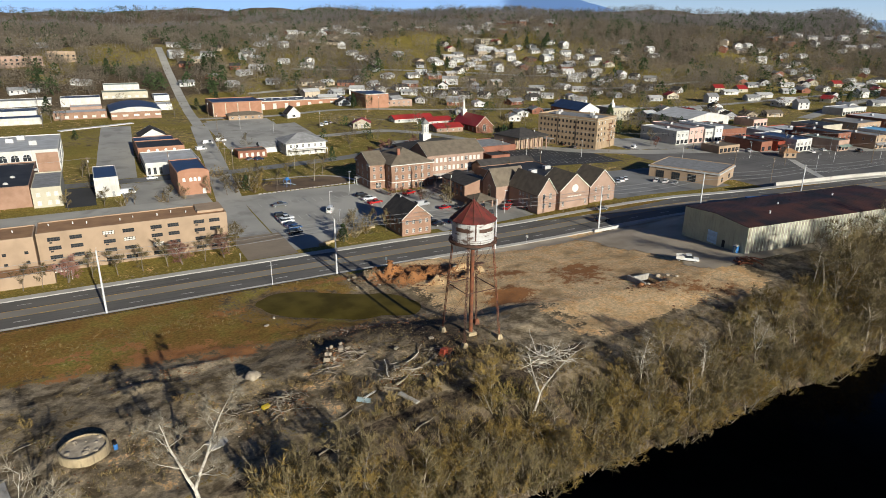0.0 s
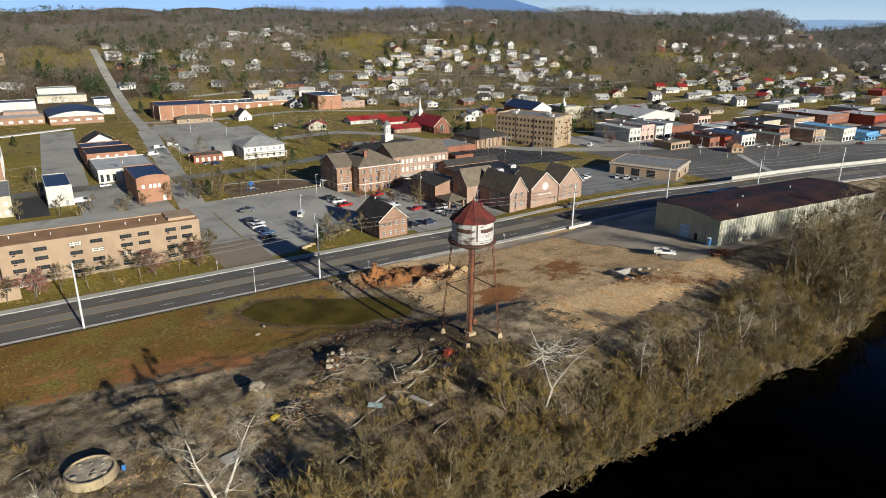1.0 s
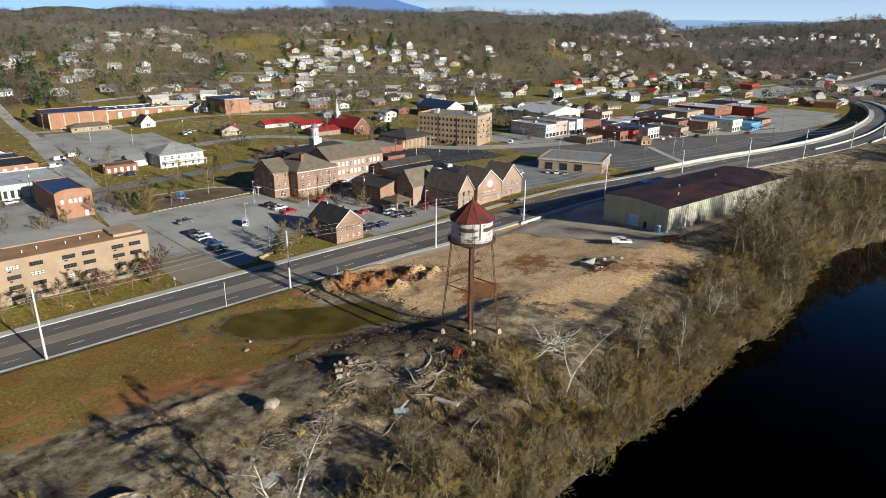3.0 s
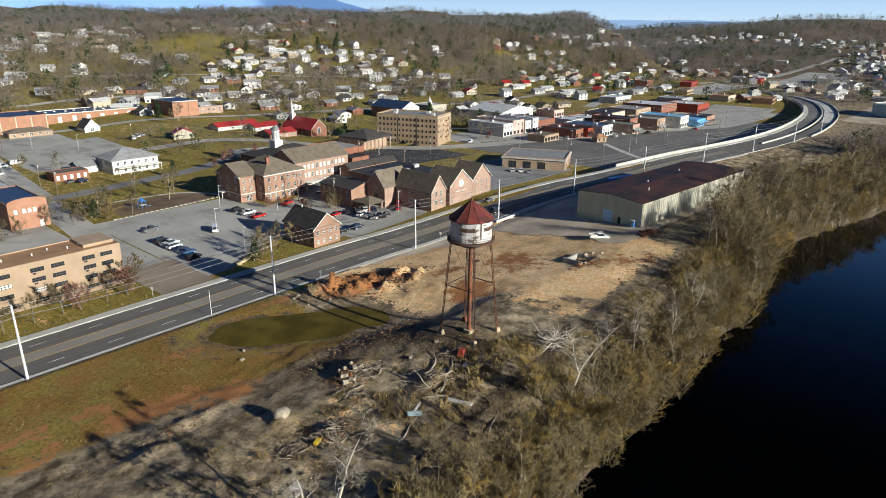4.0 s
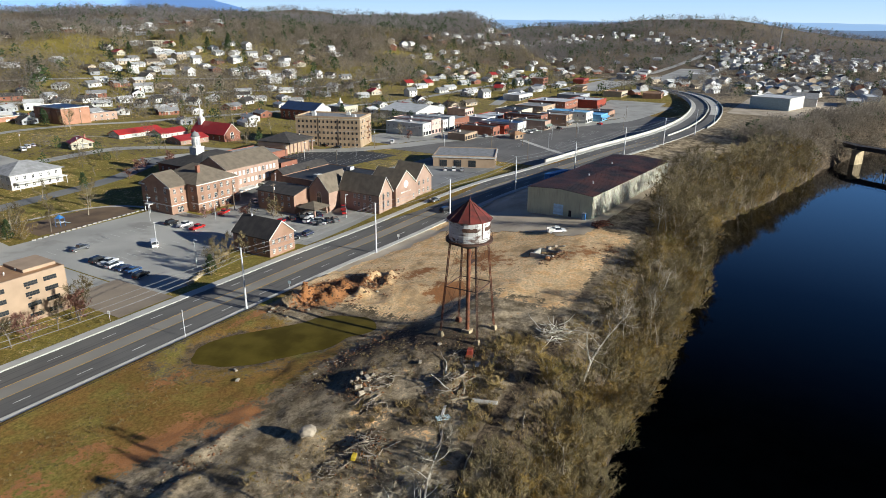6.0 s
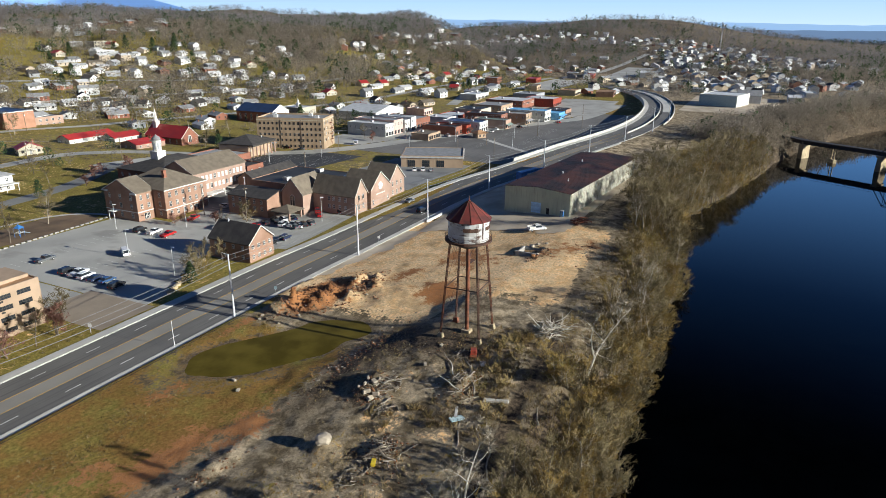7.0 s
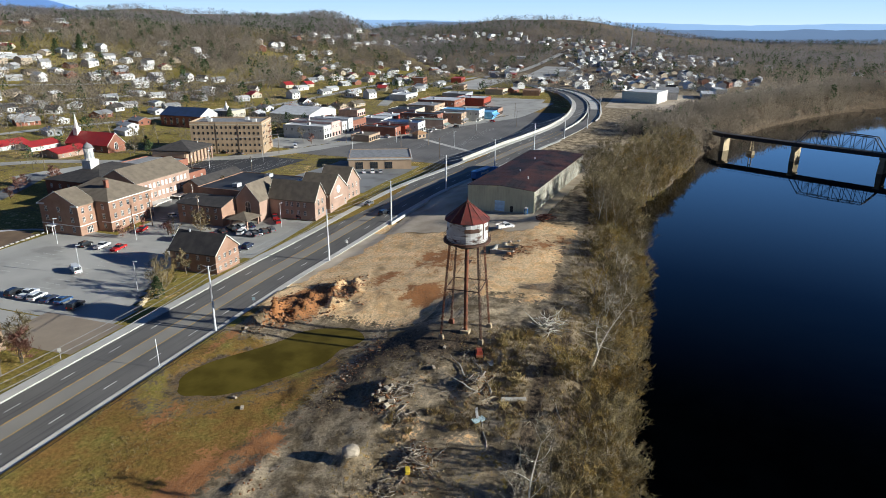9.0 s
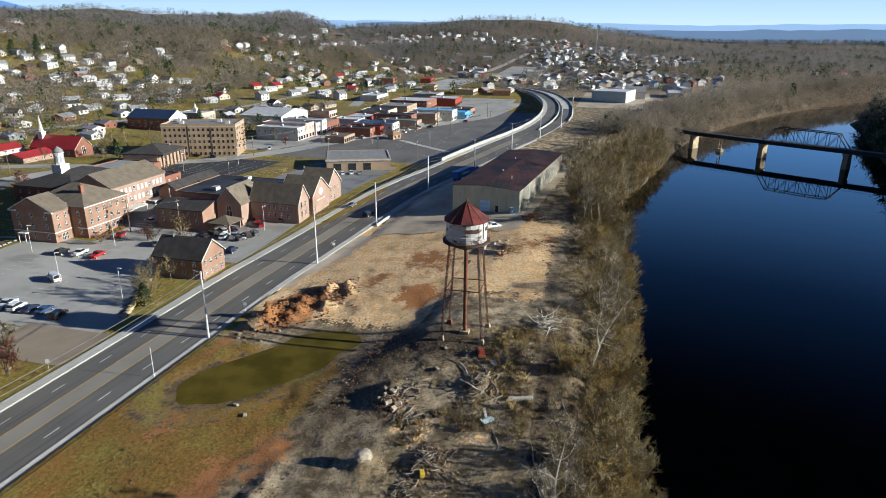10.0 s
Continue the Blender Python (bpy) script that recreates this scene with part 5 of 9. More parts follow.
for col, x0, x1, y0, y1, h, wall, roofm, st in SHOPS:
    b, w, d = house_base("shop", f"{col} {'two-storey' if st == 2 else 'single-storey'} flat-roofed shop downtown", "shop", x0, x1, y0, y1, None, group="downtown shops")
    walls_flat(b, w, d, h, wall, roofm, parapet=0.45)
    n = max(2, int(w / 3.2))
    rows_of(b, "S", w, d, (0.5,), spread(n, w, 1.8), window_mesh(2.2, 2.1, frame_mat=TRIM_DARK))
    if st == 2:
        rows_of(b, "S", w, d, (h - 3.0,), spread(n, w, 1.8), window_mesh(1.1, 1.7))
        rows_of(b, "W", w, d, (h - 3.0,), spread(max(2, int(d / 4)), d, 2.2), window_mesh(1.0, 1.6))
    unit(b, random.uniform(-w / 4, w / 4), random.uniform(-d / 4, d / 4), h + 0.06, 2, 1.6, 1.2)
    if x0 in (424.4, 331.4, 388, 362):
        m = Mesh()
        m.add([(-w / 2, -d / 2 - 2.2, 2.6), (w / 2, -d / 2 - 2.2, 2.6), (w / 2, -d / 2 - 0.02, 3.6), (-w / 2, -d / 2 - 0.02, 3.6), (-w / 2, -d / 2 - 2.2, 2.5), (w / 2, -d / 2 - 2.2, 2.5), (w / 2, -d / 2 - 0.02, 3.5), (-w / 2, -d / 2 - 0.02, 3.5)],
              [(0, 1, 2, 3), (7, 6, 5, 4), (0, 4, 5, 1), (1, 5, 6, 2), (3, 7, 4, 0)])
        part("awning", m, roofm, b)

# small shelter on the downtown lot
b, w, d = house_base("shelter", "small tan shelter with hip roof on the parking lot", "shelter", 318, 326, 207, 213, None, -25)
m = Mesh()
m.box(-w / 2 + 0.6, w / 2 - 0.6, -d / 2 + 0.6, d / 2 - 0.6, -0.5, 3.0)
part("wall", m, BRICK_TAN, b)
part("roof", hip_roof(w, d, 3.0, 1.7, 0.5), ROOF_TILE, b)
rows_of(b, "S", w, d - 1.2, (0.8,), (-1.6, 1.6), window_mesh(1.2, 1.4, frame_mat=TRIM_DARK))

# school with gymnasium
b, w, d = house_base("school_block", "tall orange brick school block with navy roof", "school", 77.5, 111.5, 476, 506, 1.0)
walls_flat(b, w, d, 9.2, BRICK_SCHOOL, ROOF_NAVY)
for u in spread(5, w, 0.3):
    m = Mesh()
    m.box(u - 0.3, u + 0.3, -d / 2 - 0.18, -d / 2 - 0.01, -0.5, 9)
    part("pilaster", m, CREAM, b)
b, w, d = house_base("school_wing", "long low orange brick school wing with navy roof", "school", 111.8, 185, 497, 521, 1.2)
walls_flat(b, w, d, 6.2, BRICK_SCHOOL, ROOF_NAVY, coping=PLASTER)
for u in spread(8, w, 5):
    put_window(b, "S", u, 0.4, w, d, window_mesh(2.6, 4.2, BLIND, bars=3))
for i in range(12):
    unit(b, -33 + 6 * i, random.uniform(-5, 5), 6.26, 1.5, 1.2, 0.8)
b, w, d = house_base("gymnasium", "tall red brick gymnasium with navy roof", "gymnasium", 184.5, 203, 459, 490, 1.2)
walls_flat(b, w, d, 12.2, BRICK_SCHOOL, ROOF_NAVY, coping=PLASTER)
m = Mesh()
m.box(-w / 2 - 0.1, -w / 2 - 0.005, -d / 2, d / 2, -0.5, 12)
part("west_cladding", m, BRICK_SCHOOL, b, "red brick west wall")
for u in (-10, -3.5, 3.5, 10):
    m = Mesh()
    m.box(-w / 2 - 0.3, -w / 2 - 0.1, u - 0.3, u + 0.3, -0.5, 12)
    part("pilaster", m, BRICK_SCHOOL, b)
b, w, d = house_base("school_annex", "low brick school annex with flat roof", "school", 203.4, 226, 466, 488, 1.2)
walls_flat(b, w, d, 6.2, BRICK_PINK, ROOF_GREY)
rows_of(b, "S", w, d, (0.8, 3.8), spread(5, w, 3), window_mesh(1.6, 1.5))
b, w, d = gabled("white_gable_house", "small white house with steep dark roof", 122, 131, 448, 459, None, 3.0, 4.6, "y", SIDING, ROOF_DARK, "house")
put_window(b, "S", 0, 0.8, w, d, window_mesh(2.2, 1.6))
b, w, d = house_base("brick_row", "low brown brick row with grey hip roof", "house", 84, 107, 456, 466, None)
m = Mesh()
m.box(-w / 2, w / 2, -d / 2, d / 2, -1, 3.0)
part("wall", m, BRICK_TAN, b)
part("roof", hip_roof(w, d, 3.0, 2.0), ROOF_BROWN, b)
rows_of(b, "S", w, d, (0.8,), spread(5, w, 2.5), window_mesh(1.6, 1.4))

# white hall and brick shop by the playground
b, w, d = house_base("white_hall", "white two-storey hall with grey hip roof", "hall", 89.5, 111, 333, 351, -2.6)
m = Mesh()
m.box(-w / 2, w / 2, -d / 2, d / 2, -1, 6.4)
part("wall", m, SIDING, b)
part("roof", hip_roof(w, d, 6.4, 3.8, 1.0), ROOF_GREY, b)
m = Mesh()
m.box(-w / 2 + 1, w / 2, -d / 2 - 4, -d / 2 - 0.02, 2.9, 3.2)
for x in spread(5, w - 1, 0.4):
    m.tube((x + 0.5, -d / 2 - 3.8, -0.5), (x + 0.5, -d / 2 - 3.8, 2.9), 0.14)
part("porch", m, TRIM, b)
rows_of(b, "S", w, d, (0.6, 3.8), spread(6, w, 2.5), window_mesh(1.1, 1.6))
rows_of(b, "W", w, d, (0.8, 3.8), spread(4, d, 2.5), window_mesh(1.1, 1.6))
b, w, d = gabled("garage", "white garage with grey gable roof", 79.5, 88, 346, 356, None, 3, 2, "x", SIDING, ROOF_GREY, "garage", False)
put_window(b, "S", 0, 0.05, w, d, door_mesh(3.2, 2.3, SIDING), "door")
b, w, d = house_base("brick_shop", "small red brick shop with flat brown roof", "shop", 65.5, 80, 336, 345.5, -2.6)
walls_flat(b, w, d, 3.4, BRICK_RED, ROOF_BROWN, parapet=0.3)
rows_of(b, "S", w, d, (0.5,), spread(5, w, 1.6), window_mesh(1.3, 2.0, BLIND))

# brick row beyond the apartment block
b, w, d = house_base("brick_warehouse", "two-storey red brick warehouse with navy roof and white blind windows", "warehouse", 29, 41, 269, 299, -2.6)
walls_flat(b, w, d, 8.6, BRICK_SCHOOL, ROOF_NAVY, parapet=0.4)
m = Mesh()
n = 12
rim = [(-w / 2 * math.cos(math.pi * i / n), 9.05 + 1.5 * math.sin(math.pi * i / n)) for i in range(n + 1)]
m.add([(x, y, z) for x, zt in rim for y in (-d / 2 - 0.02, -d / 2 + 0.3) for z in (9.0, zt)], [q for i in range(n) for q in ((4 * i, 4 * i + 4, 4 * i + 5, 4 * i + 1), (4 * i + 2, 4 * i + 3, 4 * i + 7, 4 * i + 6), (4 * i + 1, 4 * i + 5, 4 * i + 7, 4 * i + 3))])
part("curved_parapet", m, BRICK_SCHOOL, b)
for u in (-3.8, -1.2, 0.4, 2.0):
    put_window(b, "S", u, 5.4, w, d, arched(0.95, 1.5, 8, TRIM), "arched_window")
put_window(b, "S", 3.5, 0.05, w, d, DOOR_WHITE, "door")
b, w, d = house_base("white_depot", "low white depot with pale flat roof", "warehouse", 20.5, 44, 313, 343, -2.6)
walls_flat(b, w, d, 5.2, PLASTER, ROOF_WHITE, parapet=0.5)
rows_of(b, "S", w, d, (0.5,), (-10.4, -8, -5.6), window_mesh(1.2, 3.0, frame_mat=TRIM_DARK))
rows_of(b, "W", w, d, (0.8,), spread(6, d, 3), window_mesh(1.2, 2.0, frame_mat=TRIM_DARK))
b, w, d = house_base("brick_store", "red brick store with round white medallions", "shop", 20, 41.5, 346, 368, -2.6)
walls_flat(b, w, d, 6.8, BRICK_SCHOOL, ROOF_BLACK, parapet=0.5)
for u in (-6, -2, 2, 6):
    m = Mesh()
    m.tube((u, -d / 2 - 0.1, 5.6), (u, -d / 2, 5.6), 0.7, n=14)
    part("medallion", m, TRIM, b)
b, w, d = house_base("brick_store", "orange brick store with dark flat roof", "shop", 20, 40, 371, 386, -2.6)
walls_flat(b, w, d, 6.2, BRICK_ORANGE, ROOF_NAVY)
b, w, d = gabled("dark_gable_house", "white house with dark steep gable roof", 24, 38, 390, 408, None, 4.4, 4.0, "y", SIDING, ROOF_DARK, "house")
rows_of(b, "S", w, d, (1.0,), (-4, 0, 4), window_mesh(1.1, 1.5))
b, w, d = house_base("white_box_building", "narrow white rendered building with navy roof", "building", -0.4, 8.2, 279.5, 304, -2.6)
walls_flat(b, w, d, 7.6, PLASTER, ROOF_NAVY, parapet=0.3)
put_window(b, "S", 2, 0.05, w, d, DOOR_GREY, "door")

# blocks at the west edge
b, w, d = house_base("beige_building", "beige two-storey building with grey flat roof", "building", -21, -11.4, 273, 303, -2.6)
walls_flat(b, w, d, 7.0, CREAM, ROOF_GREY)
rows_of(b, "S", w, d, (0.8, 4.0), (-2.8, 0.5, 3), window_mesh(1.3, 1.6, BLIND))
b, w, d = house_base("brick_block", "large brick block with black flat roof", "building", -62, -21.6, 276, 326, -2.6)
walls_flat(b, w, d, 7.6, BRICK_ORANGE, ROOF_BLACK)
for i in range(9):
    m = Mesh()
    m.lathe([(0.9, 7.7), (0.85, 8.1), (0.5, 8.4), (0.05, 8.5)], 12)
    part("skylight", m, PLASTER, b, at=pose(-14 + 4.4 * i - 3 * (i % 2), -18 + 12 * (i % 3), 0))
b, w, d = house_base("white_arcade_building", "large white building with arcade and pale flat roof", "building", -66, -13, 338, 386, -2.6)
walls_flat(b, w, d, 10.4, PLASTER, ROOF_WHITE)
m = Mesh()
m.box(w / 2 - 9, w / 2 - 0.4, -d / 2 - 0.25, -d / 2 - 0.005, -0.5, 9.6)
part("brick_panel", m, BRICK_ORANGE, b)
for i in range(9):
    put_window(b, "S", 14 - 4.6 * i, 6.2, w, d, arched(3.2, 3.0), "arched_window")
rows_of(b, "E", w, d, (1.0, 4.2, 7.2), spread(9, d, 4), window_mesh(1.2, 1.6))
for x, y in ((10, 12), (6, 4), (16, -6), (-6, 8)):
    unit(b, x, y, 10.46, 3.2, 2.4, 2.2)
b, w, d = house_base("covered_walkway", "long white covered walkway on posts", "walkway", -18, 27, 455.5, 459.5, -2.2, 24)
m = Mesh()
m.box(-w / 2, w / 2, -d / 2, d / 2, 3.0, 3.5)
part("roof", m, PLASTER, b)
for i in range(14):
    for y in (-d / 2 + 0.3, d / 2 - 0.3):
        m = Mesh()
        m.box(-w / 2 + 0.3 + i * (w - 0.9) / 13, -w / 2 + 0.6 + i * (w - 0.9) / 13, y - 0.15, y + 0.15, -1.5, 3.0)
        part("post", m, PLASTER, b)
b = thing("arched_gym", "brick hall with navy barrel roof and white fascia", "gymnasium", 29.5, 509, ground_z(29, 495))
w, d = 31, 44
m = Mesh()
m.box(-w / 2, w / 2, -d / 2, d / 2, -1.5, 5.4)
part("wall", m, BRICK_ORANGE, b)
for s, k, nm, mm in ((0, 0.0, "roof", ROOF_NAVY), (1, 0.0, "fascia", PLASTER)):
    m = Mesh()
    n = 14
    ax = [(-w / 2 - 0.6) + (w + 1.2) * i / n for i in range(n + 1)]
    az_ = [5.4 + 2.8 * (1 - ((x) / (w / 2 + 0.6)) ** 2) for x in ax]
    y0, y1 = (-d / 2 - 0.5, d / 2 + 0.5) if s == 0 else (-d / 2 - 0.75, -d / 2 - 0.52)
    lo = [z - 0.3 for z in az_] if s == 0 else [5.0] * (n + 1)
    m.add([p for i in range(n + 1) for p in ((ax[i], y0, lo[i]), (ax[i], y1, lo[i]), (ax[i], y1, az_[i] + 0.01), (ax[i], y0, az_[i] + 0.01))],
          [(4 * i + a, 4 * i + c, 4 * i + 4 + c, 4 * i + 4 + a) for i in range(n) for a, c in ((0, 1), (1, 2), (2, 3), (3, 0))])
    part(nm, m, mm, b)
for u in spread(5, w, 2):
    put_window(b, "S", u, 2.0, w, d, window_mesh(3.4, 1.3, BLIND, bars=3))
for col, x0, x1, y0, y1, h, wall, roofm in (("white", -70, -26, 486, 500, 4, PLASTER, ROOF_NAVY), ("brick", -20, 12, 500, 516, 4.4, BRICK_ORANGE, ROOF_WHITE), ("white", -16, 10, 548, 566, 6, PLASTER, ROOF_NAVY), ("white", -66, -30, 520, 540, 4.5, PLASTER, ROOF_NAVY), ("white", -60, -22, 556, 574, 4.5, PLASTER, ROOF_GREY),
                                           ("pale", 12, 44, 566, 582, 5, CREAM, ROOF_GREEN), ("white", 14, 40, 590, 606, 5, PLASTER, ROOF_GREEN), ("white", 46, 56, 520, 536, 4, SIDING, ROOF_WHITE), ("brick", -10, 10, 526, 540, 4, BRICK_PINK, ROOF_WHITE), ("white", 47, 58, 552, 570, 4, SIDING, ROOF_NAVY)):
    b, w, d = house_base("school_building", f"low {col} school building with flat roof", "school", x0, x1, y0, y1, None, group="west school buildings")
    walls_flat(b, w, d, h, wall, roofm, parapet=0.3)
    rows_of(b, "S", w, d, (0.9,), spread(max(3, int(w / 5)), w, 2.5), window_mesh(2.4, 1.6, BLIND, bars=2))

# large blue and white warehouse by the river bend
b, w, d = house_base("blue_white_warehouse", "large white warehouse with blue west wall", "warehouse", 514, 546, 70, 99, None, -14)
walls_flat(b, w, d, 8.6, PLASTER, ROOF_WHITE)
m = Mesh()
m.box(-w / 2 - 0.12, -w / 2 - 0.01, -d / 2, d / 2, -1, 8.5)
part("west_cladding", m, TEAL, b, "pale blue sheet wall")
b, w, d = gabled("white_barn", "white gabled barn beside the warehouse", 552, 570, 58, 76, None, 6, 4, "y", SIDING, ROOF_GREY, "barn", False)
for x0, x1, y0, y1 in ((566, 600, 26, 38),):
    b, w, d = house_base("white_flat_building", "low white flat-roofed building", "building", x0, x1, y0, y1, None)
    walls_flat(b, w, d, 4.5, PLASTER, ROOF_WHITE)

# ---- streets and lots ----
PATHS, PAVED = [], []
STREET = [(44, 180), (44, 240), (48.5, 285), (54, 340), (62, 440), (65, 500), (72, 700), (79, 900), (82, 1000)]


def street_x(y):
    return np.interp(y, [p[1] for p in STREET], [p[0] for p in STREET])


sheet("street_mouth", PAVER, "brown gravelled mouth of the side street", 36.5, 51.5, 180.5, 204, 0.1, 2.0)
sheet("parking_lot", ASPHALT_OLD, "large weathered grey parking lot", 49.5, 106, 184, 258, 0.06, 2.0, lambda x, y: ~((x > 60) & (x < 86) & (y < 185 + (x - 58) * 0.5)))
sheet("church_parking", ASPHALT_OLD, "weathered parking beside the church hall", 100.5, 137.8, 180.2, 236, 0.05, 1.6, lambda x, y: (x > 106) | (y < 199))
sheet("church_drive", ASPHALT_MID, "grey asphalt drive behind the brick hall", 122, 182, 226, 248, 0.05, 2.0)
sheet("stall_parking", ASPHALT_DARK, "dark parking lot with white stalls", 179, 236, 240, 284, 0.06, 2.0)
sheet("bank_parking", ASPHALT_MID, "grey parking beside the low tan building", 176, 240, 179, 222, 0.05, 2.0, lambda x, y: y > road_y(x) + 13)
sheet("downtown_parking", ASPHALT, "wide grey downtown parking lot", 250, 470, 128, 262, 0.05, 4.0, lambda x, y: (y > road_y(x) + 14) & (y < 262 - 0.42 * (x - 262)))
sheet("shop_forecourt", ASPHALT_OLD, "grey asphalt in front of the shops", 262, 540, 170, 300, 0.04, 4.0, lambda x, y: (y >= 262 - 0.42 * (x - 262)) & (y < 300 - 0.3 * (x - 262)))


def along(name, mats, label, pts, half, lift=0.08, step=3.0):
    """A street through the given points, draped on the land."""
    mesh = Mesh()
    px_, py_ = [], []
    for (a, b), (c, d_) in zip(pts, pts[1:]):
        n = max(2, int(math.hypot(c - a, d_ - b) / step))
        px_ += list(np.linspace(a, c, n, endpoint=False))
        py_ += list(np.linspace(b, d_, n, endpoint=False))
    px_.append(pts[-1][0]), py_.append(pts[-1][1])
    for _ in range(6):
        px_ = [px_[0]] + [(a + b + c) / 3 for a, b, c in zip(px_, px_[1:], px_[2:])] + [px_[-1]]
        py_ = [py_[0]] + [(a + b + c) / 3 for a, b, c in zip(py_, py_[1:], py_[2:])] + [py_[-1]]
    PATHS.append((np.array(px_[::3]), np.array(py_[::3]), half))
    dx, dy = np.gradient(px_), np.gradient(py_)
    ln = np.maximum(np.hypot(dx, dy), 1e-6)
    qx = np.stack([px_ - dy / ln * s for s in (-half, 0, half)], 1).ravel()
    qy = np.stack([py_ + dx / ln * s for s in (-half, 0, half)], 1).ravel()
    vs = list(zip(qx, qy, land(qx, qy) + lift))
    fs = []
    for i in range(len(px_) - 1):
        o = 3 * i
        fs += [(o, o + 3, o + 4, o + 1), (o + 1, o + 4, o + 5, o + 2)]
    mesh.add(vs, fs)
    return solo(name, mesh, mats, label, "road", "structure")


along("side_street", ASPHALT_OLD, "grey asphalt side street climbing to the hill", [(44, 181), (44, 240), (48.5, 285), (54, 340), (62, 440)], 5, 0.075)
along("side_street", ASPHALT_OLD, "narrow asphalt street climbing the wooded hill", [(62, 441), (65, 500), (72, 700), (74, 760)], 3.4, 0.09)
along("main_street", ASPHALT_OLD, "pale asphalt main street through downtown", [(150, 334), (196, 314), (232, 272), (262, 254), (300, 240), (366, 214), (440, 178), (520, 165)], 6)
along("cross_street", ASPHALT_MID, "grey cross street behind the brick warehouse", [(-160, 308), (20, 306), (60, 306), (130, 318), (160, 330)], 4.5)
along("avenue", ASPHALT_OLD, "wide pale avenue between white buildings", [(8, 312), (11, 380), (15, 456)], 8.5)
along("school_drive", ASPHALT_OLD, "grey street past the red-roofed church", [(121, 380), (160, 372), (182, 352), (196, 316)], 4)
along("upper_street", ASPHALT_OLD, "narrow street below the hillside houses", [(62, 470), (150, 462), (260, 436), (380, 398), (520, 372), (640, 360)], 3.5)
along("hill_street", ASPHALT_OLD, "narrow hillside street between houses", [(120, 560), (240, 545), (340, 520), (450, 490), (560, 470)], 3)
along("hill_street", ASPHALT_OLD, "narrow hillside street between houses", [(180, 640), (300, 610), (400, 560), (470, 540)], 3)
along("bridge_road", ASPHALT_OLD, "road running to the far town", [(470, 300), (600, 330), (760, 300), (900, 270), (1200, 260)], 5)
along("far_street", ASPHALT_OLD, "pale street across the far town", [(640, 150), (760, 180), (900, 200), (1150, 190)], 5)
sheet("rear_lot", ASPHALT_OLD, "weathered grey lot behind the white hall", 66, 122, 362, 458, 0.05, 3.0, lambda x, y: (x > street_x(y) + 5) & ~((x > 110) & (y > 430)))
sheet("depot_yard", ASPHALT_OLD, "patched grey yard by the brick warehouse", 9, 39, 262, 301, 0.05, 2.0, lambda x, y: x < street_x(y) - 5)
sheet("dark_yard", ASPHALT_DARK, "dark asphalt yard", -11, -0.6, 268, 301, 0.05, 2.0)
sheet("motel_yard", ASPHALT_OLD, "grey yard behind the apartment block", -70, 39, 208.5, 262, 0.05, 3.0, lambda x, y: x < street_x(y) - 5)
sheet("shed_yard", GRAVEL, "pale gravel yard in front of the metal shed", 127, 232, 96, 150, 0.13, 0.8, lambda x, y: (y < road_y(x) - 10.5) & (x > 137 + 5 * fbm(x, y, 9, 68, 3) - 6 * sm((y - 125) / 20)) & (y > 101 - 0.08 * (x - 154)))
sheet("gravel_shoulder", GRAVEL, "pale gravel shoulder beside the highway", 84, 132, 147, 158.5, 0.12, 0.5, lambda x, y: (y < road_y(x) - 10.3) & (y > 157.5 - 0.2 * (x - 84) + 4 * fbm(x, y, 6, 69, 3)))
sheet("playground_ground", MULCH, "bare brown trampled earth of the playground", 60, 99, 259.5, 279, 0.05, 1.5, lambda x, y: ((x - 79.5) / 19.5) ** 4 + ((y - 269) / 9.6) ** 4 + 0.5 * fbm(x, y, 7, 70, 2) < 1)
along("footpath", SIDEWALK, "pale concrete ramp across the downtown lot", [(317, 204), (302, 186), (287, 166)], 1.7, 0.14)
along("footpath", SIDEWALK, "pale concrete footpath round the playground", [(50, 284), (70, 283), (92, 281), (101, 272), (103, 260)], 0.9, 0.1)
sheet("far_lot", ASPHALT_OLD, "wide pale lot in the far town", 600, 760, 250, 292, 0.1, 8)
sheet("far_lot", ASPHALT_OLD, "wide pale lot in the far town", 780, 980, 210, 250, 0.1, 8)
sheet("warehouse_yard", GRAVEL, "pale yard round the blue and white warehouse", 470, 600, 44, 112, 0.06, 4, lambda x, y: (y < road_y(x) - 14))


def stripes(name, label, x0, x1, y, length, gap, angle=0):
    m = Mesh()
    for x in np.arange(x0, x1, gap):
        z = ground_z(x, y + length / 2) + 0.085
        m.add([(x - 0.06, y, z), (x + 0.06, y, z), (x + 0.06 + angle, y + length, z), (x - 0.06 + angle, y + length, z)], [(0, 1, 2, 3)])
    return solo(name, m, PAINT_W, label, "road marking", "structure")


for y in (243, 250, 262, 269, 277):
    stripes("stall_marking", "white parking stall lines", 184, 232, y, 5, 2.8, 1.2)
for y in (200, 216, 238):
    stripes("stall_marking", "faded white parking stall lines", 54 if y > 205 else 70, 96, y, 5, 3.0)
for y in (176, 196, 216):
    stripes("stall_marking", "faded white parking stall lines", 290, 380, y, 5, 3.0)
for y in (385, 410, 436):
    stripes("stall_marking", "faded white parking stall lines", 74, 112, y, 5, 3.0)

ribbon("silt_fence", BLACKCLOTH, "low black silt fence along the highway edge", -11.55, -11.45, -140, 57, -0.9, 0.55, 3, "fence")

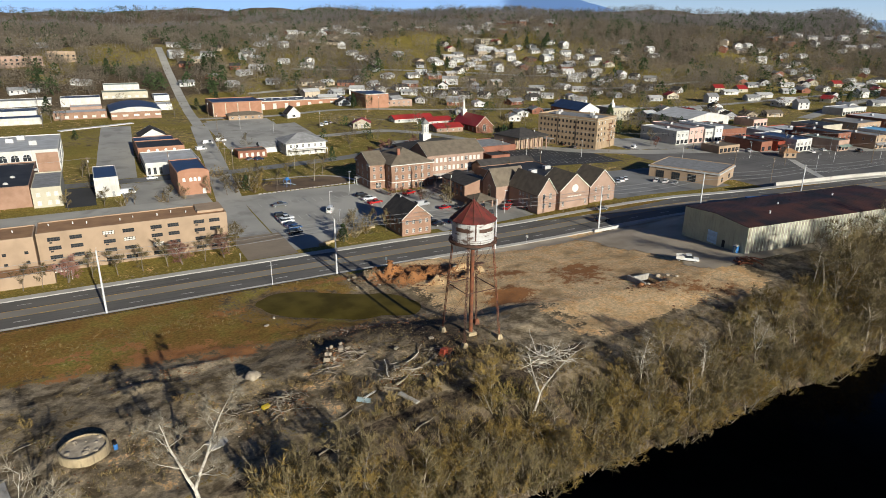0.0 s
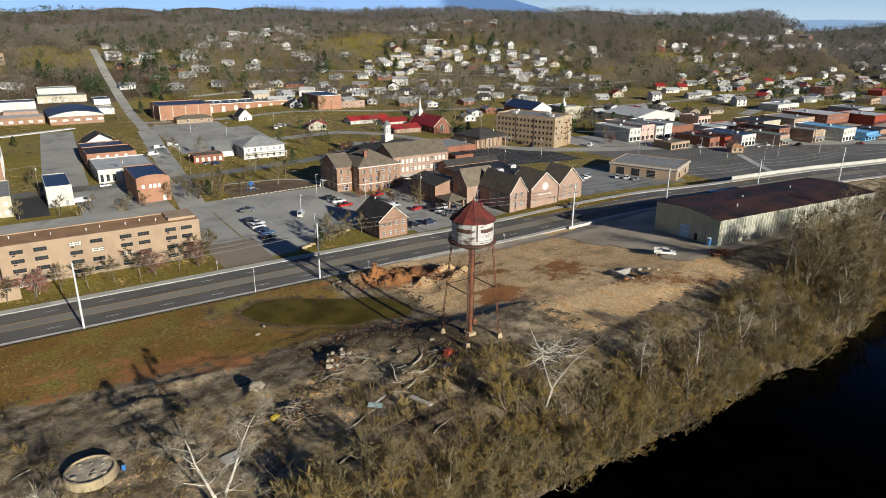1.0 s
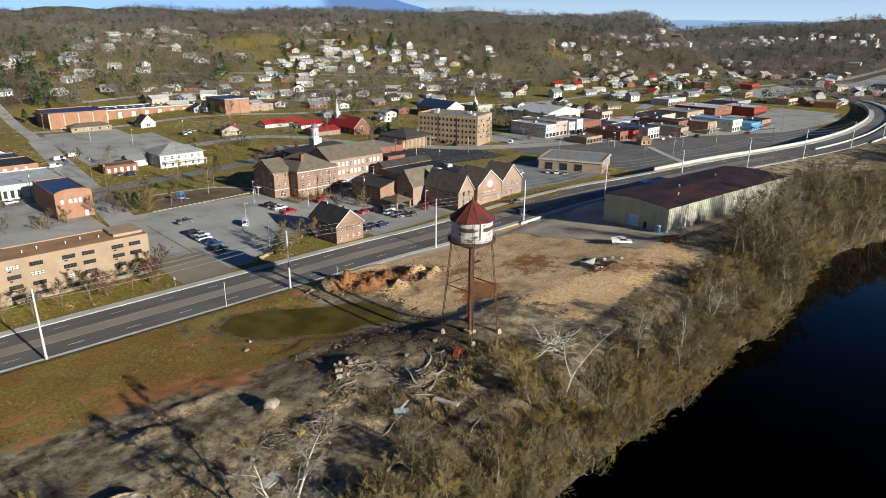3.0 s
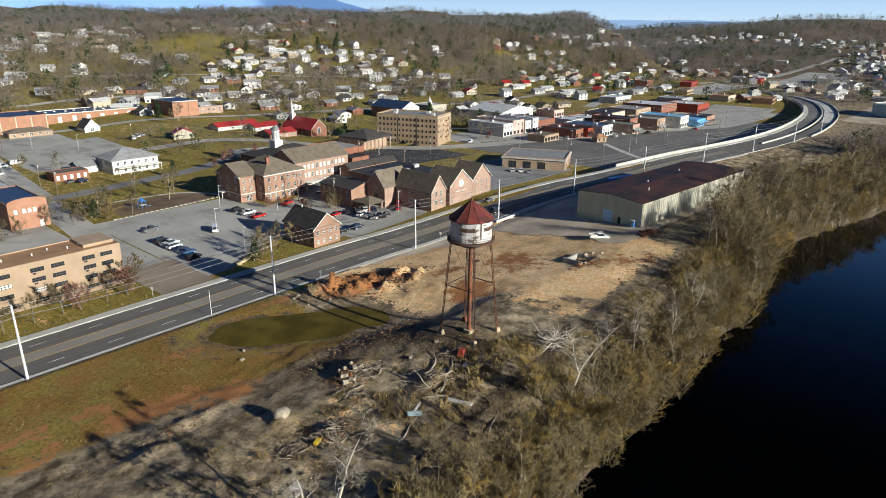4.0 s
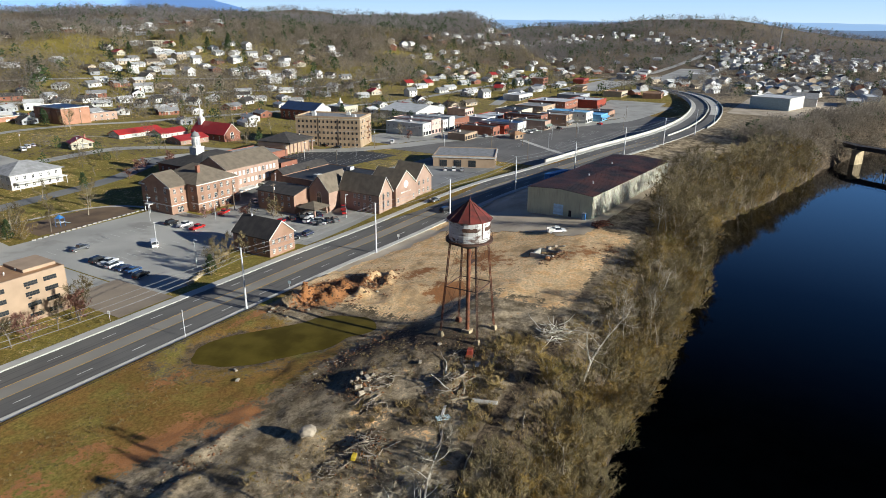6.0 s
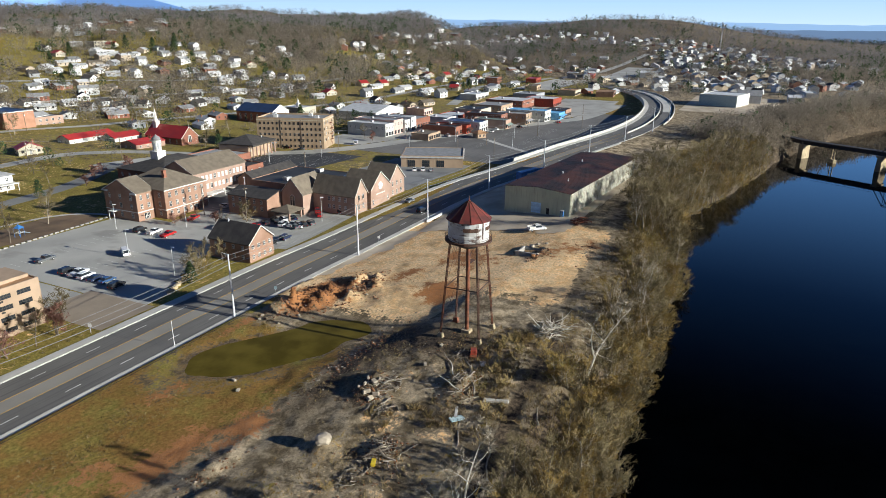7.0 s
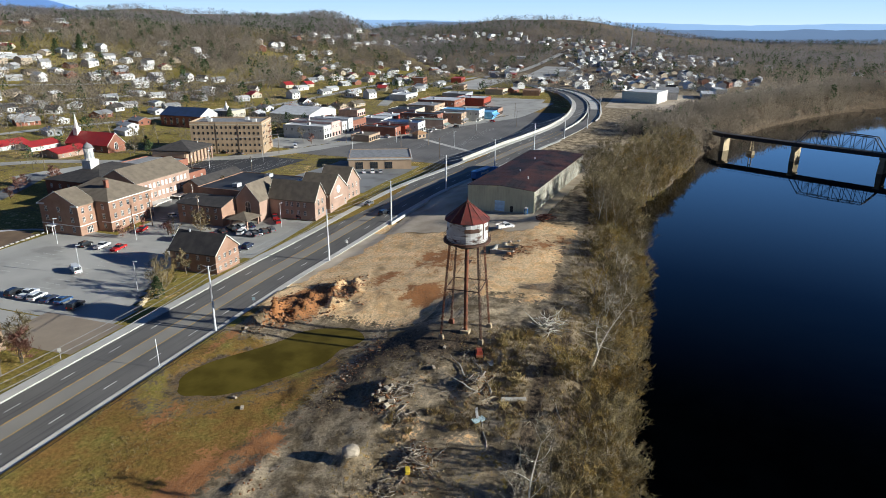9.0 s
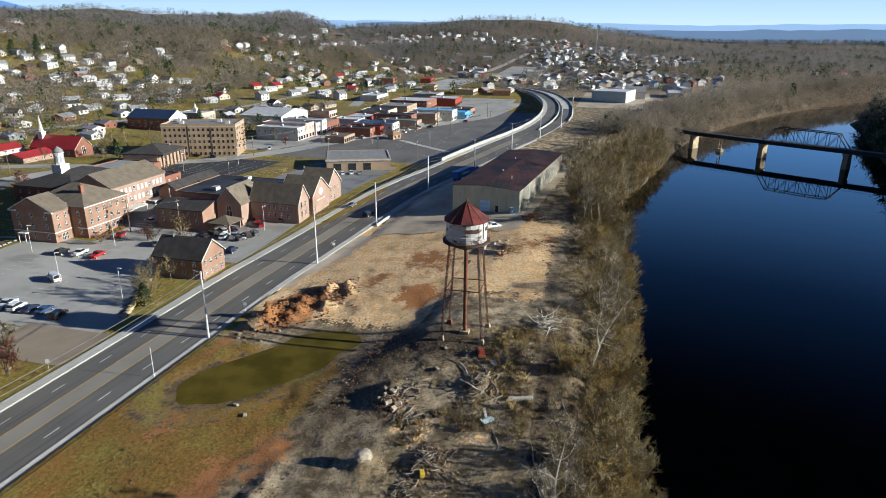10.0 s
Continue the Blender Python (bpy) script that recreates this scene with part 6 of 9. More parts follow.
# the highway divides beyond the shed: a concrete deck on the river side of a barrier
ribbon("concrete_deck", SIDEWALK, "pale concrete deck of the divided highway", -8.4, -2.6, 452, 660, 0.0, 0.11, 4)
ribbon("median_strip", BLACKCLOTH, "dark strip between the divided carriageways", -2.6, -0.9, 380, 640, 0.0, 0.12, 4, "median")
ribbon("median_barrier", SIDEWALK, "pale concrete barrier between the carriageways", -0.9, -0.3, 335, 650, 0.0, 0.95, 4, "barrier")

# parapets and retaining wall of the highway embankment
ribbon("parapet", SIDEWALK, "pale concrete barrier along the raised highway", 11.3, 11.9, 232, 700, -7, 1.5, 4, "barrier")
ribbon("parapet", SIDEWALK, "pale concrete barrier along the raised highway", -11.0, -10.5, 380, 640, -2, 1.0, 4, "barrier")
ribbon("guard_wall", PLASTER, "low white concrete barrier beside the highway", -11.6, -11.2, 143, 168, -0.8, 0.8, 2, "barrier")

# ---- water tower ----
TX, TY = 65.2, 102.6
TZ = ground_z(TX, TY)
b = thing("water_tower", "rusty water tower with peeling white tank and red conical roof", "water tower", TX, TY, TZ)
h0 = 2.05 - TZ
m = Mesh()
n = 28
m.lathe([(4.12, 20.9 + h0), (4.16, 22.2 + h0), (4.16, 22.26 + h0), (4.12, 22.3 + h0), (4.12, 23.6 + h0), (4.16, 23.65 + h0), (4.12, 23.7 + h0), (4.12, 25.2 + h0)], n)
part("tank", m, TANK, b, "peeling white riveted tank")
for k, (a0, z, wd, hh) in enumerate(((196, 23.9, 0.5, 0.75), (206, 23.9, 0.35, 0.8), (214, 23.85, 0.5, 0.7), (224, 23.9, 0.4, 0.8), (262, 23.9, 0.45, 0.7), (272, 23.85, 0.5, 0.75), (283, 23.9, 0.4, 0.7), (294, 23.9, 0.5, 0.75), (246, 23.6, 0.12, 3.2))):
    m = Mesh()
    m.box(4.1, 4.19, -wd, wd, z - hh / 2 + h0 - 0.3, z + hh / 2 + h0 - 0.3)
    part("lettering_bar", m, RUST_DARK, b, "worn dark paint bar", at=pose(0, 0, 0, 0, 0, a0))
m = Mesh()
m.lathe([(0.6, 18.9 + h0), (1.9, 19.2 + h0), (3.0, 19.8 + h0), (3.7, 20.5 + h0), (4.14, 20.95 + h0)], n)
part("tank_bottom", m, TANK_LOW, b, "stained bowl-shaped tank bottom", smooth=True)
m = Mesh()
m.lathe([(4.6, 25.0 + h0), (4.6, 25.12 + h0), (0.35, 28.5 + h0), (0.1, 28.9 + h0)], 12)
part("roof", m, RUST_ROOF, b, "red rusted conical sheet roof")
m = Mesh()
m.tube((0, 0, 28.4 + h0), (0, 0, 29.5 + h0), 0.16, 0.05, n=8)
part("finial", m, RUST_DARK, b)
for i in range(12):
    a = 2 * math.pi * i / 12
    m = Mesh()
    m.tube((4.6 * math.cos(a), 4.6 * math.sin(a), 25.14 + h0), (0.3 * math.cos(a), 0.3 * math.sin(a), 28.58 + h0), 0.05, n=4)
    part("roof_seam", m, RUST_DARK, b)
m = Mesh()
m.lathe([(4.1, 20.75 + h0), (4.75, 20.75 + h0), (4.75, 20.9 + h0), (4.1, 20.9 + h0)], n, closed=False)
m.lathe([(4.68, 20.9 + h0), (4.78, 20.9 + h0), (4.78, 20.5 + h0), (4.68, 20.5 + h0)], n, closed=False)
part("balcony", m, RUST_DARK, b)
for z in (21.4, 21.85):
    m = Mesh()
    m.pipe([(4.7 * math.cos(6.28319 * i / n), 4.7 * math.sin(6.28319 * i / n), z + h0) for i in range(n + 1)], [0.03] * (n + 1), 4, caps=False)
    part("rail", m, RUST_DARK, b)
for i in range(14):
    a = 2 * math.pi * i / 14
    m = Mesh()
    m.tube((4.7 * math.cos(a), 4.7 * math.sin(a), 20.9 + h0), (4.7 * math.cos(a), 4.7 * math.sin(a), 21.9 + h0), 0.03, n=4)
    part("rail_post", m, RUST_DARK, b)
tops, feet = [], []
for k in range(4):
    a = radians(48 + 90 * k)
    feet.append(Vector((5.95 * math.cos(a), 5.95 * math.sin(a), 0.0)))
    tops.append(Vector((3.95 * math.cos(a), 3.95 * math.sin(a), 21.0 + h0)))
for k in range(4):
    gz = ground_z(TX + feet[k].x, TY + feet[k].y) - TZ
    feet[k].z = gz + 1.0
    m = Mesh()
    u = (tops[k] - feet[k]).normalized()
    s = Vector((-u.y, u.x, 0)).normalized() * 0.13
    o = u.cross(s).normalized() * 0.13
    for e in (s + o, s - o, -s + o, -s - o):
        m.tube(feet[k] + e, tops[k] + e, 0.055, n=4)
    L_ = (tops[k] - feet[k]).length
    for i in range(26):
        p, q = feet[k] + u * (L_ * i / 26), feet[k] + u * (L_ * (i + 1) / 26)
        g_ = s if i % 2 else -s
        m.tube(p + g_ + o, q - g_ + o, 0.035, n=3, caps=False)
        m.tube(p + g_ - o, q - g_ - o, 0.035, n=3, caps=False)
        m.tube(p + g_ + o * (1 if i % 2 else -1), q + g_ - o * (1 if i % 2 else -1), 0.03, n=3, caps=False)
    part("leg", m, RUST if k % 2 else RUST_DARK, b, "latticed rusty steel leg")
    m = Mesh()
    m.box(feet[k].x - 0.75, feet[k].x + 0.75, feet[k].y - 0.75, feet[k].y + 0.75, gz - 0.8, gz + 1.05, 0, 0.35)
    part("footing", m, RUST if k == 0 else PIER, b, "tapered concrete footing")
for k in range(4):
    q = (k + 1) % 4
    m = Mesh()
    m.tube(feet[k].lerp(tops[k], 0.5), feet[q].lerp(tops[q], 0.5), 0.11, n=6)
    part("strut", m, RUST_DARK, b)
    for (f0, f1) in ((0.02, 0.5), (0.5, 0.98)):
        for a_, c_ in ((k, q), (q, k)):
            m = Mesh()
            m.tube(feet[a_].lerp(tops[a_], f0), feet[c_].lerp(tops[c_], f1), 0.022, n=4)
            part("tie_rod", m, RUST_DARK, b)
m = Mesh()
m.tube((0, 0, 0.5), (0, 0, 19.1 + h0), 0.42, n=14)
for z in (4, 8, 12, 16):
    m.tube((0, 0, z), (0, 0, z + 0.16), 0.5, n=14)
part("riser_pipe", m, RUST, b, "thick rusty riser pipe")
m = Mesh()
m.box(-0.95, 0.95, -0.95, 0.95, -0.9, 0.7, 0, 0.05)
part("riser_footing", m, PIER, b, "pale concrete block")
a = radians(228)
m = Mesh()
l0, l1 = Vector((math.cos(a), math.sin(a), 0)) * 6.15 + Vector((0, 0, 0.6)), Vector((math.cos(a), math.sin(a), 0)) * 4.2 + Vector((0, 0, 24.8 + h0))
sd = Vector((-math.sin(a), math.cos(a), 0)) * 0.22
m.tube(l0 + sd, l1 + sd, 0.03, n=4), m.tube(l0 - sd, l1 - sd, 0.03, n=4)
for i in range(70):
    p = l0.lerp(l1, (i + 0.5) / 70)
    m.tube(p + sd, p - sd, 0.018, n=3, caps=False)
part("ladder", m, RUST_DARK, b)
m = Mesh()
m.box(0.2, 2.6, -0.5, 0.5, 15.4 + h0, 15.5 + h0)
m.tube((0.3, 0, 15.5 + h0), (2.3, 0.3, 17.2 + h0), 0.1, n=6)
part("valve_platform", m, RUST_DARK, b)

# ---- highway poles and wires ----
POLES = [(-57, -10.2, 15.9), (-1, -9.8, 15.9), (55.8, -9.6, 15.9), (106.2, -10.6, 15.9), (143.5, -10.3, 14.6), (182, -8.4 - 1.6, 14), (222, -10.2, 13.6), (262, -10.2, 14), (304, -10.2, 14), (350, -10.8, 14), (398, -11.4, 14)]
tipz = []
first = None
for x, v, hh in POLES:
    y = float(road_y(np.array([x]))[0]) + v
    z = ground_z(x, y)
    b = thing("utility_pole", "tall pale steel utility pole beside the highway", "utility pole", x, y, z, group="highway poles")
    m = Mesh()
    m.tube((0, 0, -0.4), (0, 0, hh), 0.27, 0.17, n=10)
    part("pole", m, GALV, b)
    m = Mesh()
    m.box(-0.35, 0.35, -0.35, 0.35, -0.3, 0.12)
    part("base_plate", m, CONCRETE, b)
    m = Mesh()
    m.tube((0, 0.1, hh - 0.3), (0.1, 2.1, hh + 0.1), 0.06, 0.04, n=6)
    part("arm", m, GALV, b)
    for k in range(3):
        m = Mesh()
        m.tube((0.28, 0, hh - 0.4 - 1.1 * k), (0.6, 0, hh - 0.35 - 1.1 * k), 0.06, n=6)
        part("insulator", m, TRIM_DARK, b)
    tipz.append((x, y, z + hh))


def wire(p, q, sag, r=0.045, label="sagging overhead wire between poles"):
    m = Mesh()
    p, q = Vector(p), Vector(q)
    pts = [p.lerp(q, i / 12) - Vector((0, 0, sag * 4 * (i / 12) * (1 - i / 12))) for i in range(13)]
    m.pipe(pts, [r] * 13, 3)
    return solo("overhead_wire", m, WIRE, label, "wire", "", group="overhead wires")


for (x0, y0, z0), (x1, y1, z1) in zip(tipz, tipz[1:]):
    for k, (o, dz, r) in enumerate(((0.4, -0.35, 0.05), (0.4, -1.45, 0.05), (0.4, -2.55, 0.07))):
        wire((x0 + o, y0, z0 + dz), (x1 + o, y1, z1 + dz), 0.7 + 0.15 * k, r)


def wood_pole(x, y, hh=11, arm=0):
    b = thing("wooden_pole", "weathered wooden power pole with crossarm", "utility pole", x, y, ground_z(x, y), arm, group="wooden power poles")
    m = Mesh()
    m.tube((0, 0, -0.4), (0, 0, hh), 0.17, 0.12, n=7)
    part("pole", m, POLEWOOD, b)
    m = Mesh()
    m.box(-1.2, 1.2, -0.06, 0.06, hh - 0.7, hh - 0.55)
    part("crossarm", m, POLEWOOD, b)
    m = Mesh()
    m.tube((0.35, 0.1, hh - 2.4), (0.35, 0.1, hh - 1.5), 0.24, n=8)
    part("transformer", m, GALV, b)
    return (x, y, b.location.z + hh - 0.5)


lines = [[(142, 372), (168, 338), (177, 262), (178, 232), (176, 196)], [(131, 405), (142, 372)], [(216, 290), (246, 262), (290, 244), (336, 222), (384, 200), (440, 176)], [(58, 330), (70, 420), (74, 476), (130, 470), (190, 448), (250, 430), (330, 408)], [(-40, 312), (-2, 311), (30, 310), (58, 311)], [(-25, 470), (-30, 540), (-70, 640)], [(300, 196), (345, 180), (392, 164)], [(268, 200), (262, 176)], [(123, 216), (118, 232), (113, 262)]]
seen = {}
for ln in lines:
    tips = []
    for p in ln:
        if p not in seen:
            seen[p] = wood_pole(*p)
        tips.append(seen[p])
    for p, q in zip(tips, tips[1:]):
        for o in (-0.9, 0.9):
            wire((p[0] + o, p[1], p[2]), (q[0] + o, q[1], q[2]), 0.8, 0.03)


def lot_lamp(x, y, hh=8.5):
    b = thing("lot_lamp", "thin grey parking lot lamp post", "lamp post", x, y, ground_z(x, y), random.uniform(0, 360), group="lot lamps")
    m = Mesh()
    m.tube((0, 0, -0.3), (0, 0, hh), 0.09, 0.06, n=6)
    part("pole", m, GALV, b)
    m = Mesh()
    m.box(-0.15, 1.0, -0.16, 0.16, hh - 0.05, hh + 0.12)
    part("lamp_head", m, GALV, b)


for p in [(69, 193), (74, 217.5), (104, 226), (92, 246), (130, 188), (196, 268), (222, 256), (300, 216), (330, 190), (352, 206), (300, 180), (262, 226), (100, 400), (84, 420), (360, 184), (140, 232)]:
    lot_lamp(*p)
b = thing("sign_post", "bare thin grey sign post at the kerb", "sign post", 38.1, 158.9, ground_z(38.1, 158.9))
m = Mesh()
m.tube((0, 0, -0.3), (0, 0, 6.6), 0.09, 0.07, n=6)
part("pole", m, GALV, b)
for x, y, c in ((70.5, 158.6, TEAL), (34.5, 180.9, TRIM), (118, 157, TRIM)):
    b = thing("road_sign", "small road sign on a thin post", "road sign", x, y, ground_z(x, y), -70, group="road signs")
    m = Mesh()
    m.tube((0, 0, -0.2), (0, 0, 2.6), 0.04, n=5)
    part("post", m, GALV, b)
    m = Mesh()
    m.box(-0.4, 0.4, -0.05, -0.02, 1.8, 2.6)
    part("panel", m, c, b)

# ---- vehicles ----
PAINTS = {n: mat(n.replace(" ", "_") + "_car_paint", c, c, 1, 3, rough=0.25, spec=0.6, vary=0.03) for n, c in (("white", (0.72, 0.72, 0.72)), ("black", (0.018, 0.018, 0.02)), ("red", (0.42, 0.02, 0.02)), ("silver", (0.40, 0.41, 0.43)), ("blue", (0.04, 0.09, 0.2)), ("grey", (0.12, 0.125, 0.13)), ("green", (0.05, 0.42, 0.12)), ("navy", (0.02, 0.03, 0.07)), ("bright white", (0.8, 0.8, 0.8)))}
HEAD = mat("headlamp_glass", (0.7, 0.7, 0.68), None, 1, 3, rough=0.15, vary=0.02)
TAIL = mat("tail_lamp_glass", (0.35, 0.01, 0.01), None, 1, 3, rough=0.2, vary=0.02)
SHAPES = {  # side outline of the body, then of the glasshouse, half width, length
    "car": ([(-2.3, 0.35), (2.3, 0.35), (2.32, 0.72), (1.2, 0.95), (-1.65, 1.0), (-2.3, 0.9)], [(1.15, 0.93), (0.45, 1.42), (-0.95, 1.45), (-1.7, 0.97)], 0.9),
    "suv": ([(-2.4, 0.4), (2.4, 0.4), (2.42, 0.9), (1.3, 1.1), (-2.35, 1.15)], [(1.25, 1.08), (0.6, 1.75), (-2.0, 1.78), (-2.3, 1.12)], 0.95),
    "pickup": ([(-2.9, 0.5), (2.85, 0.5), (2.88, 1.0), (1.6, 1.15), (-2.9, 1.12)], [(1.5, 1.12), (0.9, 1.8), (-0.5, 1.82), (-0.75, 1.12)], 0.98),
    "van": ([(-2.9, 0.4), (2.85, 0.4), (2.88, 0.95), (2.2, 1.2), (-2.9, 1.25)], [(2.1, 1.18), (1.55, 2.0), (-2.8, 2.12), (-2.88, 1.22)], 1.0),
}
CARS = {}


def vehicle(kind, colour, x, y, turn, group="parked vehicles", name=None, label=None):
    key = (kind, colour)
    z = ground_z(x, y) + 0.08
    place = pose(x, y, z, 0, 0, turn)
    if key in CARS:
        return copy_thing(CARS[key], place)
    body, cab, hw = SHAPES[kind]
    nm = {"car": "car", "suv": "suv", "pickup": "pickup_truck", "van": "van"}[kind]
    b = thing(name or nm, label or f"{colour} {'pickup truck' if kind == 'pickup' else kind} parked on asphalt", {"pickup": "truck"}.get(kind, "car" if kind != "van" else "van"), group=group)

    def slab(outline, w0, w1, zlo):
        n = len(outline)
        zs = [p[1] for p in outline]
        f = lambda zz: w0 + (w1 - w0) * (zz - min(zs)) / (max(zs) - min(zs))
        vs = [(px_, -f(pz), pz) for px_, pz in outline] + [(px_, f(pz), pz) for px_, pz in outline]
        return Mesh().add(vs, [tuple(range(n)), tuple(range(2 * n - 1, n - 1, -1))] + [((i + 1) % n, i, n + i, n + (i + 1) % n) for i in range(n)])
    part("body", slab(body, hw, hw * 0.97, 0), PAINTS[colour], b)
    part("glasshouse", slab(cab, hw * 0.94, hw * 0.78, 0), GLASS, b)
    top = sorted(cab, key=lambda p: -p[1])[:2]
    x0, x1 = min(t[0] for t in top), max(t[0] for t in top)
    zt = max(t[1] for t in top)
    m = Mesh()
    m.box(x0 - 0.05, x1 + 0.05, -hw * 0.8, hw * 0.8, zt - 0.02, zt + 0.05, 0, 0.04)
    if kind == "van":
        m.box(x0, x1 - 1.3, -hw * 0.99, hw * 0.99, 1.2, zt)
    part("roof", m, PAINTS[colour], b)
    if kind == "pickup":
        m = Mesh()
        m.box(-2.8, -0.85, -hw * 0.82, hw * 0.82, 1.06, 1.125)
        part("load_bed", m, TRIM_DARK, b)
    for wx in (body[0][0] + 0.85, body[1][0] - 0.9):
        for s in (-1, 1):
            w_ = Mesh()
            w_.tube((wx, s * (hw - 0.2), 0.34), (wx, s * (hw + 0.02), 0.34), 0.35, n=12)
            tw = part("wheel", w_, TYRE, b)
            r_ = Mesh()
            r_.tube((wx, s * (hw + 0.02), 0.34), (wx, s * (hw + 0.035), 0.34), 0.2, n=8)
            part("rim", r_, GALV, tw)
    for s in (-1, 1):
        m = Mesh()
        m.box(body[1][0] - 0.06, body[1][0] + 0.04, s * hw * 0.7 - 0.18, s * hw * 0.7 + 0.18, 0.62, 0.78)
        part("headlight", m, HEAD, b)
        m = Mesh()
        m.box(body[0][0] - 0.04, body[0][0] + 0.06, s * hw * 0.75 - 0.14, s * hw * 0.75 + 0.14, 0.7, 0.9)
        part("tail_light", m, TAIL, b)
    b.matrix_world = place
    CARS[key] = b
    return b


PARKED = [("suv", "white", 120.2, 197.2, 12), ("pickup", "silver", 121, 193.8, 12), ("car", "white", 121.8, 190.4, 12), ("car", "black", 102.8, 187.4, 8), ("suv", "navy", 109, 187.2, 8), ("car", "white", 214.6, 197, 30), ("suv", "white", 216.6, 193.6, 30), ("car", "silver", 218.4, 190.2, 30), ("car", "white", 300, 236, 60), ("suv", "silver", 316, 229, 60), ("car", "navy", 344, 240.5, 60), ("car", "white", 357, 213, 60), ("pickup", "grey", 60.3, 236, 5), ("suv", "black", 57, 221.5, 8), ("pickup", "white", 57.5, 217.3, 6), ("suv", "white", 57, 213.6, 8), ("car", "navy", 57, 209.6, 6), ("car", "blue", 57.5, 205.6, 4), ("van", "white", 75, 220.4, 62), ("suv", "black", 93.3, 236, 8), ("pickup", "white", 94, 230, 8), ("pickup", "red", 94, 223.5, 8), ("suv", "black", 56, 200, 10),
          ("van", "silver", 109, 213, 10), ("car", "red", 114.5, 205, 12), ("car", "black", 119, 204, 60), ("suv", "black", 122, 202.4, 60), ("suv", "white", 124.6, 200.8, 60), ("car", "navy", 127, 198.4, 60), ("car", "grey", 120, 192, 60), ("suv", "black", 122.6, 190.6, 60), ("suv", "grey", 125, 189.2, 60), ("suv", "black", 101.6, 191, 12), ("pickup", "grey", 100.8, 196, 12),
          ("pickup", "red", 136.4, 194.6, 40), ("car", "red", 133.5, 191.6, 40), ("car", "black", 139.5, 187, 30), ("pickup", "red", 112, 231, 20), ("car", "silver", 128, 232, 70), ("car", "white", 22, 305.5, 4), ("van", "white", 11, 282, 6), ("van", "white", 52, 366, 20), ("van", "white", 58, 382, 10), ("van", "white", 66, 386, 4), ("van", "white", 133, 408, 80), ("van", "white", 137, 411, 80), ("car", "silver", 141, 413, 80),
          ("car", "white", 183, 196, 60), ("car", "blue", 187, 198, 60), ("suv", "white", 191, 199, 60), ("car", "silver", 195, 200, 60), ("suv", "white", 199, 202, 60), ("car", "white", 203, 204, 60), ("car", "green", 180, 206, 10), ("van", "white", 266, 264, 30), ("car", "black", 236, 290, 90), ("car", "white", 235, 300, 90), ("car", "grey", 236, 280, 92), ("car", "black", 300, 238, -28), ("car", "grey", 340, 226, -26),
          ("car", "white", 346, 212, 60), ("suv", "black", 372, 202, 60), ("car", "red", 410, 186, 60), ("car", "grey", 70, 330, 20), ("suv", "navy", 74, 328, 20), ("car", "silver", 46, 342, 84), ("car", "grey", 158, 168, -5), ("suv", "black", 150, 158.5, -8)]
for p in PARKED:
    vehicle(*p)
b = vehicle("pickup", "bright white", 138, 111.5, -48, name="service_truck", label="white service truck with tool boxes on gravel")
m = Mesh()
for s in (-1, 1):
    m.box(-2.9, -0.8, s * 0.98 - 0.25, s * 0.98 + 0.1, 0.8, 1.6)
    m.tube((-2.7, s * 0.8, 1.6), (1.0, s * 0.8, 2.1), 0.04, n=4)
part("tool_box", m, TRIM, b)

b = thing("semi_trailer", "parked blue box trailer with plain white lettering bars", "truck", 203, 137, ground_z(203, 137), -14)
m = Mesh()
m.box(-7, 6, -1.28, 1.28, 1.2, 4.1)
part("box_body", m, BLUEPLASTIC, b)
m = Mesh()
for i in range(8):
    m.box(-3 + 0.8 * i, -2.5 + 0.8 * i, -1.31, -1.28, 2.3, 3.1)
part("lettering_bar", m, TRIM, b)
m = Mesh()
m.box(-6.9, 5.9, -1.1, 1.1, 1.0, 1.2)
part("chassis", m, TRIM_DARK, b)
for wx in (-5.6, -4.4):
    for s in (-1, 1):
        m = Mesh()
        m.tube((wx, s * 0.7, 0.5), (wx, s * 1.25, 0.5), 0.52, n=12)
        part("wheel", m, TYRE, b)
for s in (-0.9, 0.9):
    m = Mesh()
    m.box(3.2, 3.4, s - 0.1, s + 0.1, -0.1, 1.0)
    part("landing_leg", m, TRIM_DARK, b)
b = thing("truck_tractor", "blue truck tractor in front of the trailer", "truck", 213.5, 134.4, ground_z(213.5, 134.4), -14)
m = Mesh()
m.box(-3.2, 1.2, -1.1, 1.1, 0.7, 1.05)
part("chassis", m, TRIM_DARK, b)
m = Mesh()
m.box(-0.9, 1.2, -1.2, 1.2, 1.0, 3.3, 0, 0.1)
m.box(1.2, 3.0, -1.0, 1.0, 0.8, 1.9, 0, 0.08)
part("cab", m, BLUEPLASTIC, b)
m = Mesh()
m.box(1.1, 1.22, -1.0, 1.0, 2.1, 2.9)
part("windscreen", m, GLASS, b)
for wx in (-2.6, -1.4, 2.2):
    for s in (-1, 1):
        m = Mesh()
        m.tube((wx, s * 0.75, 0.5), (wx, s * 1.2, 0.5), 0.52, n=12)
        part("wheel", m, TYRE, b)

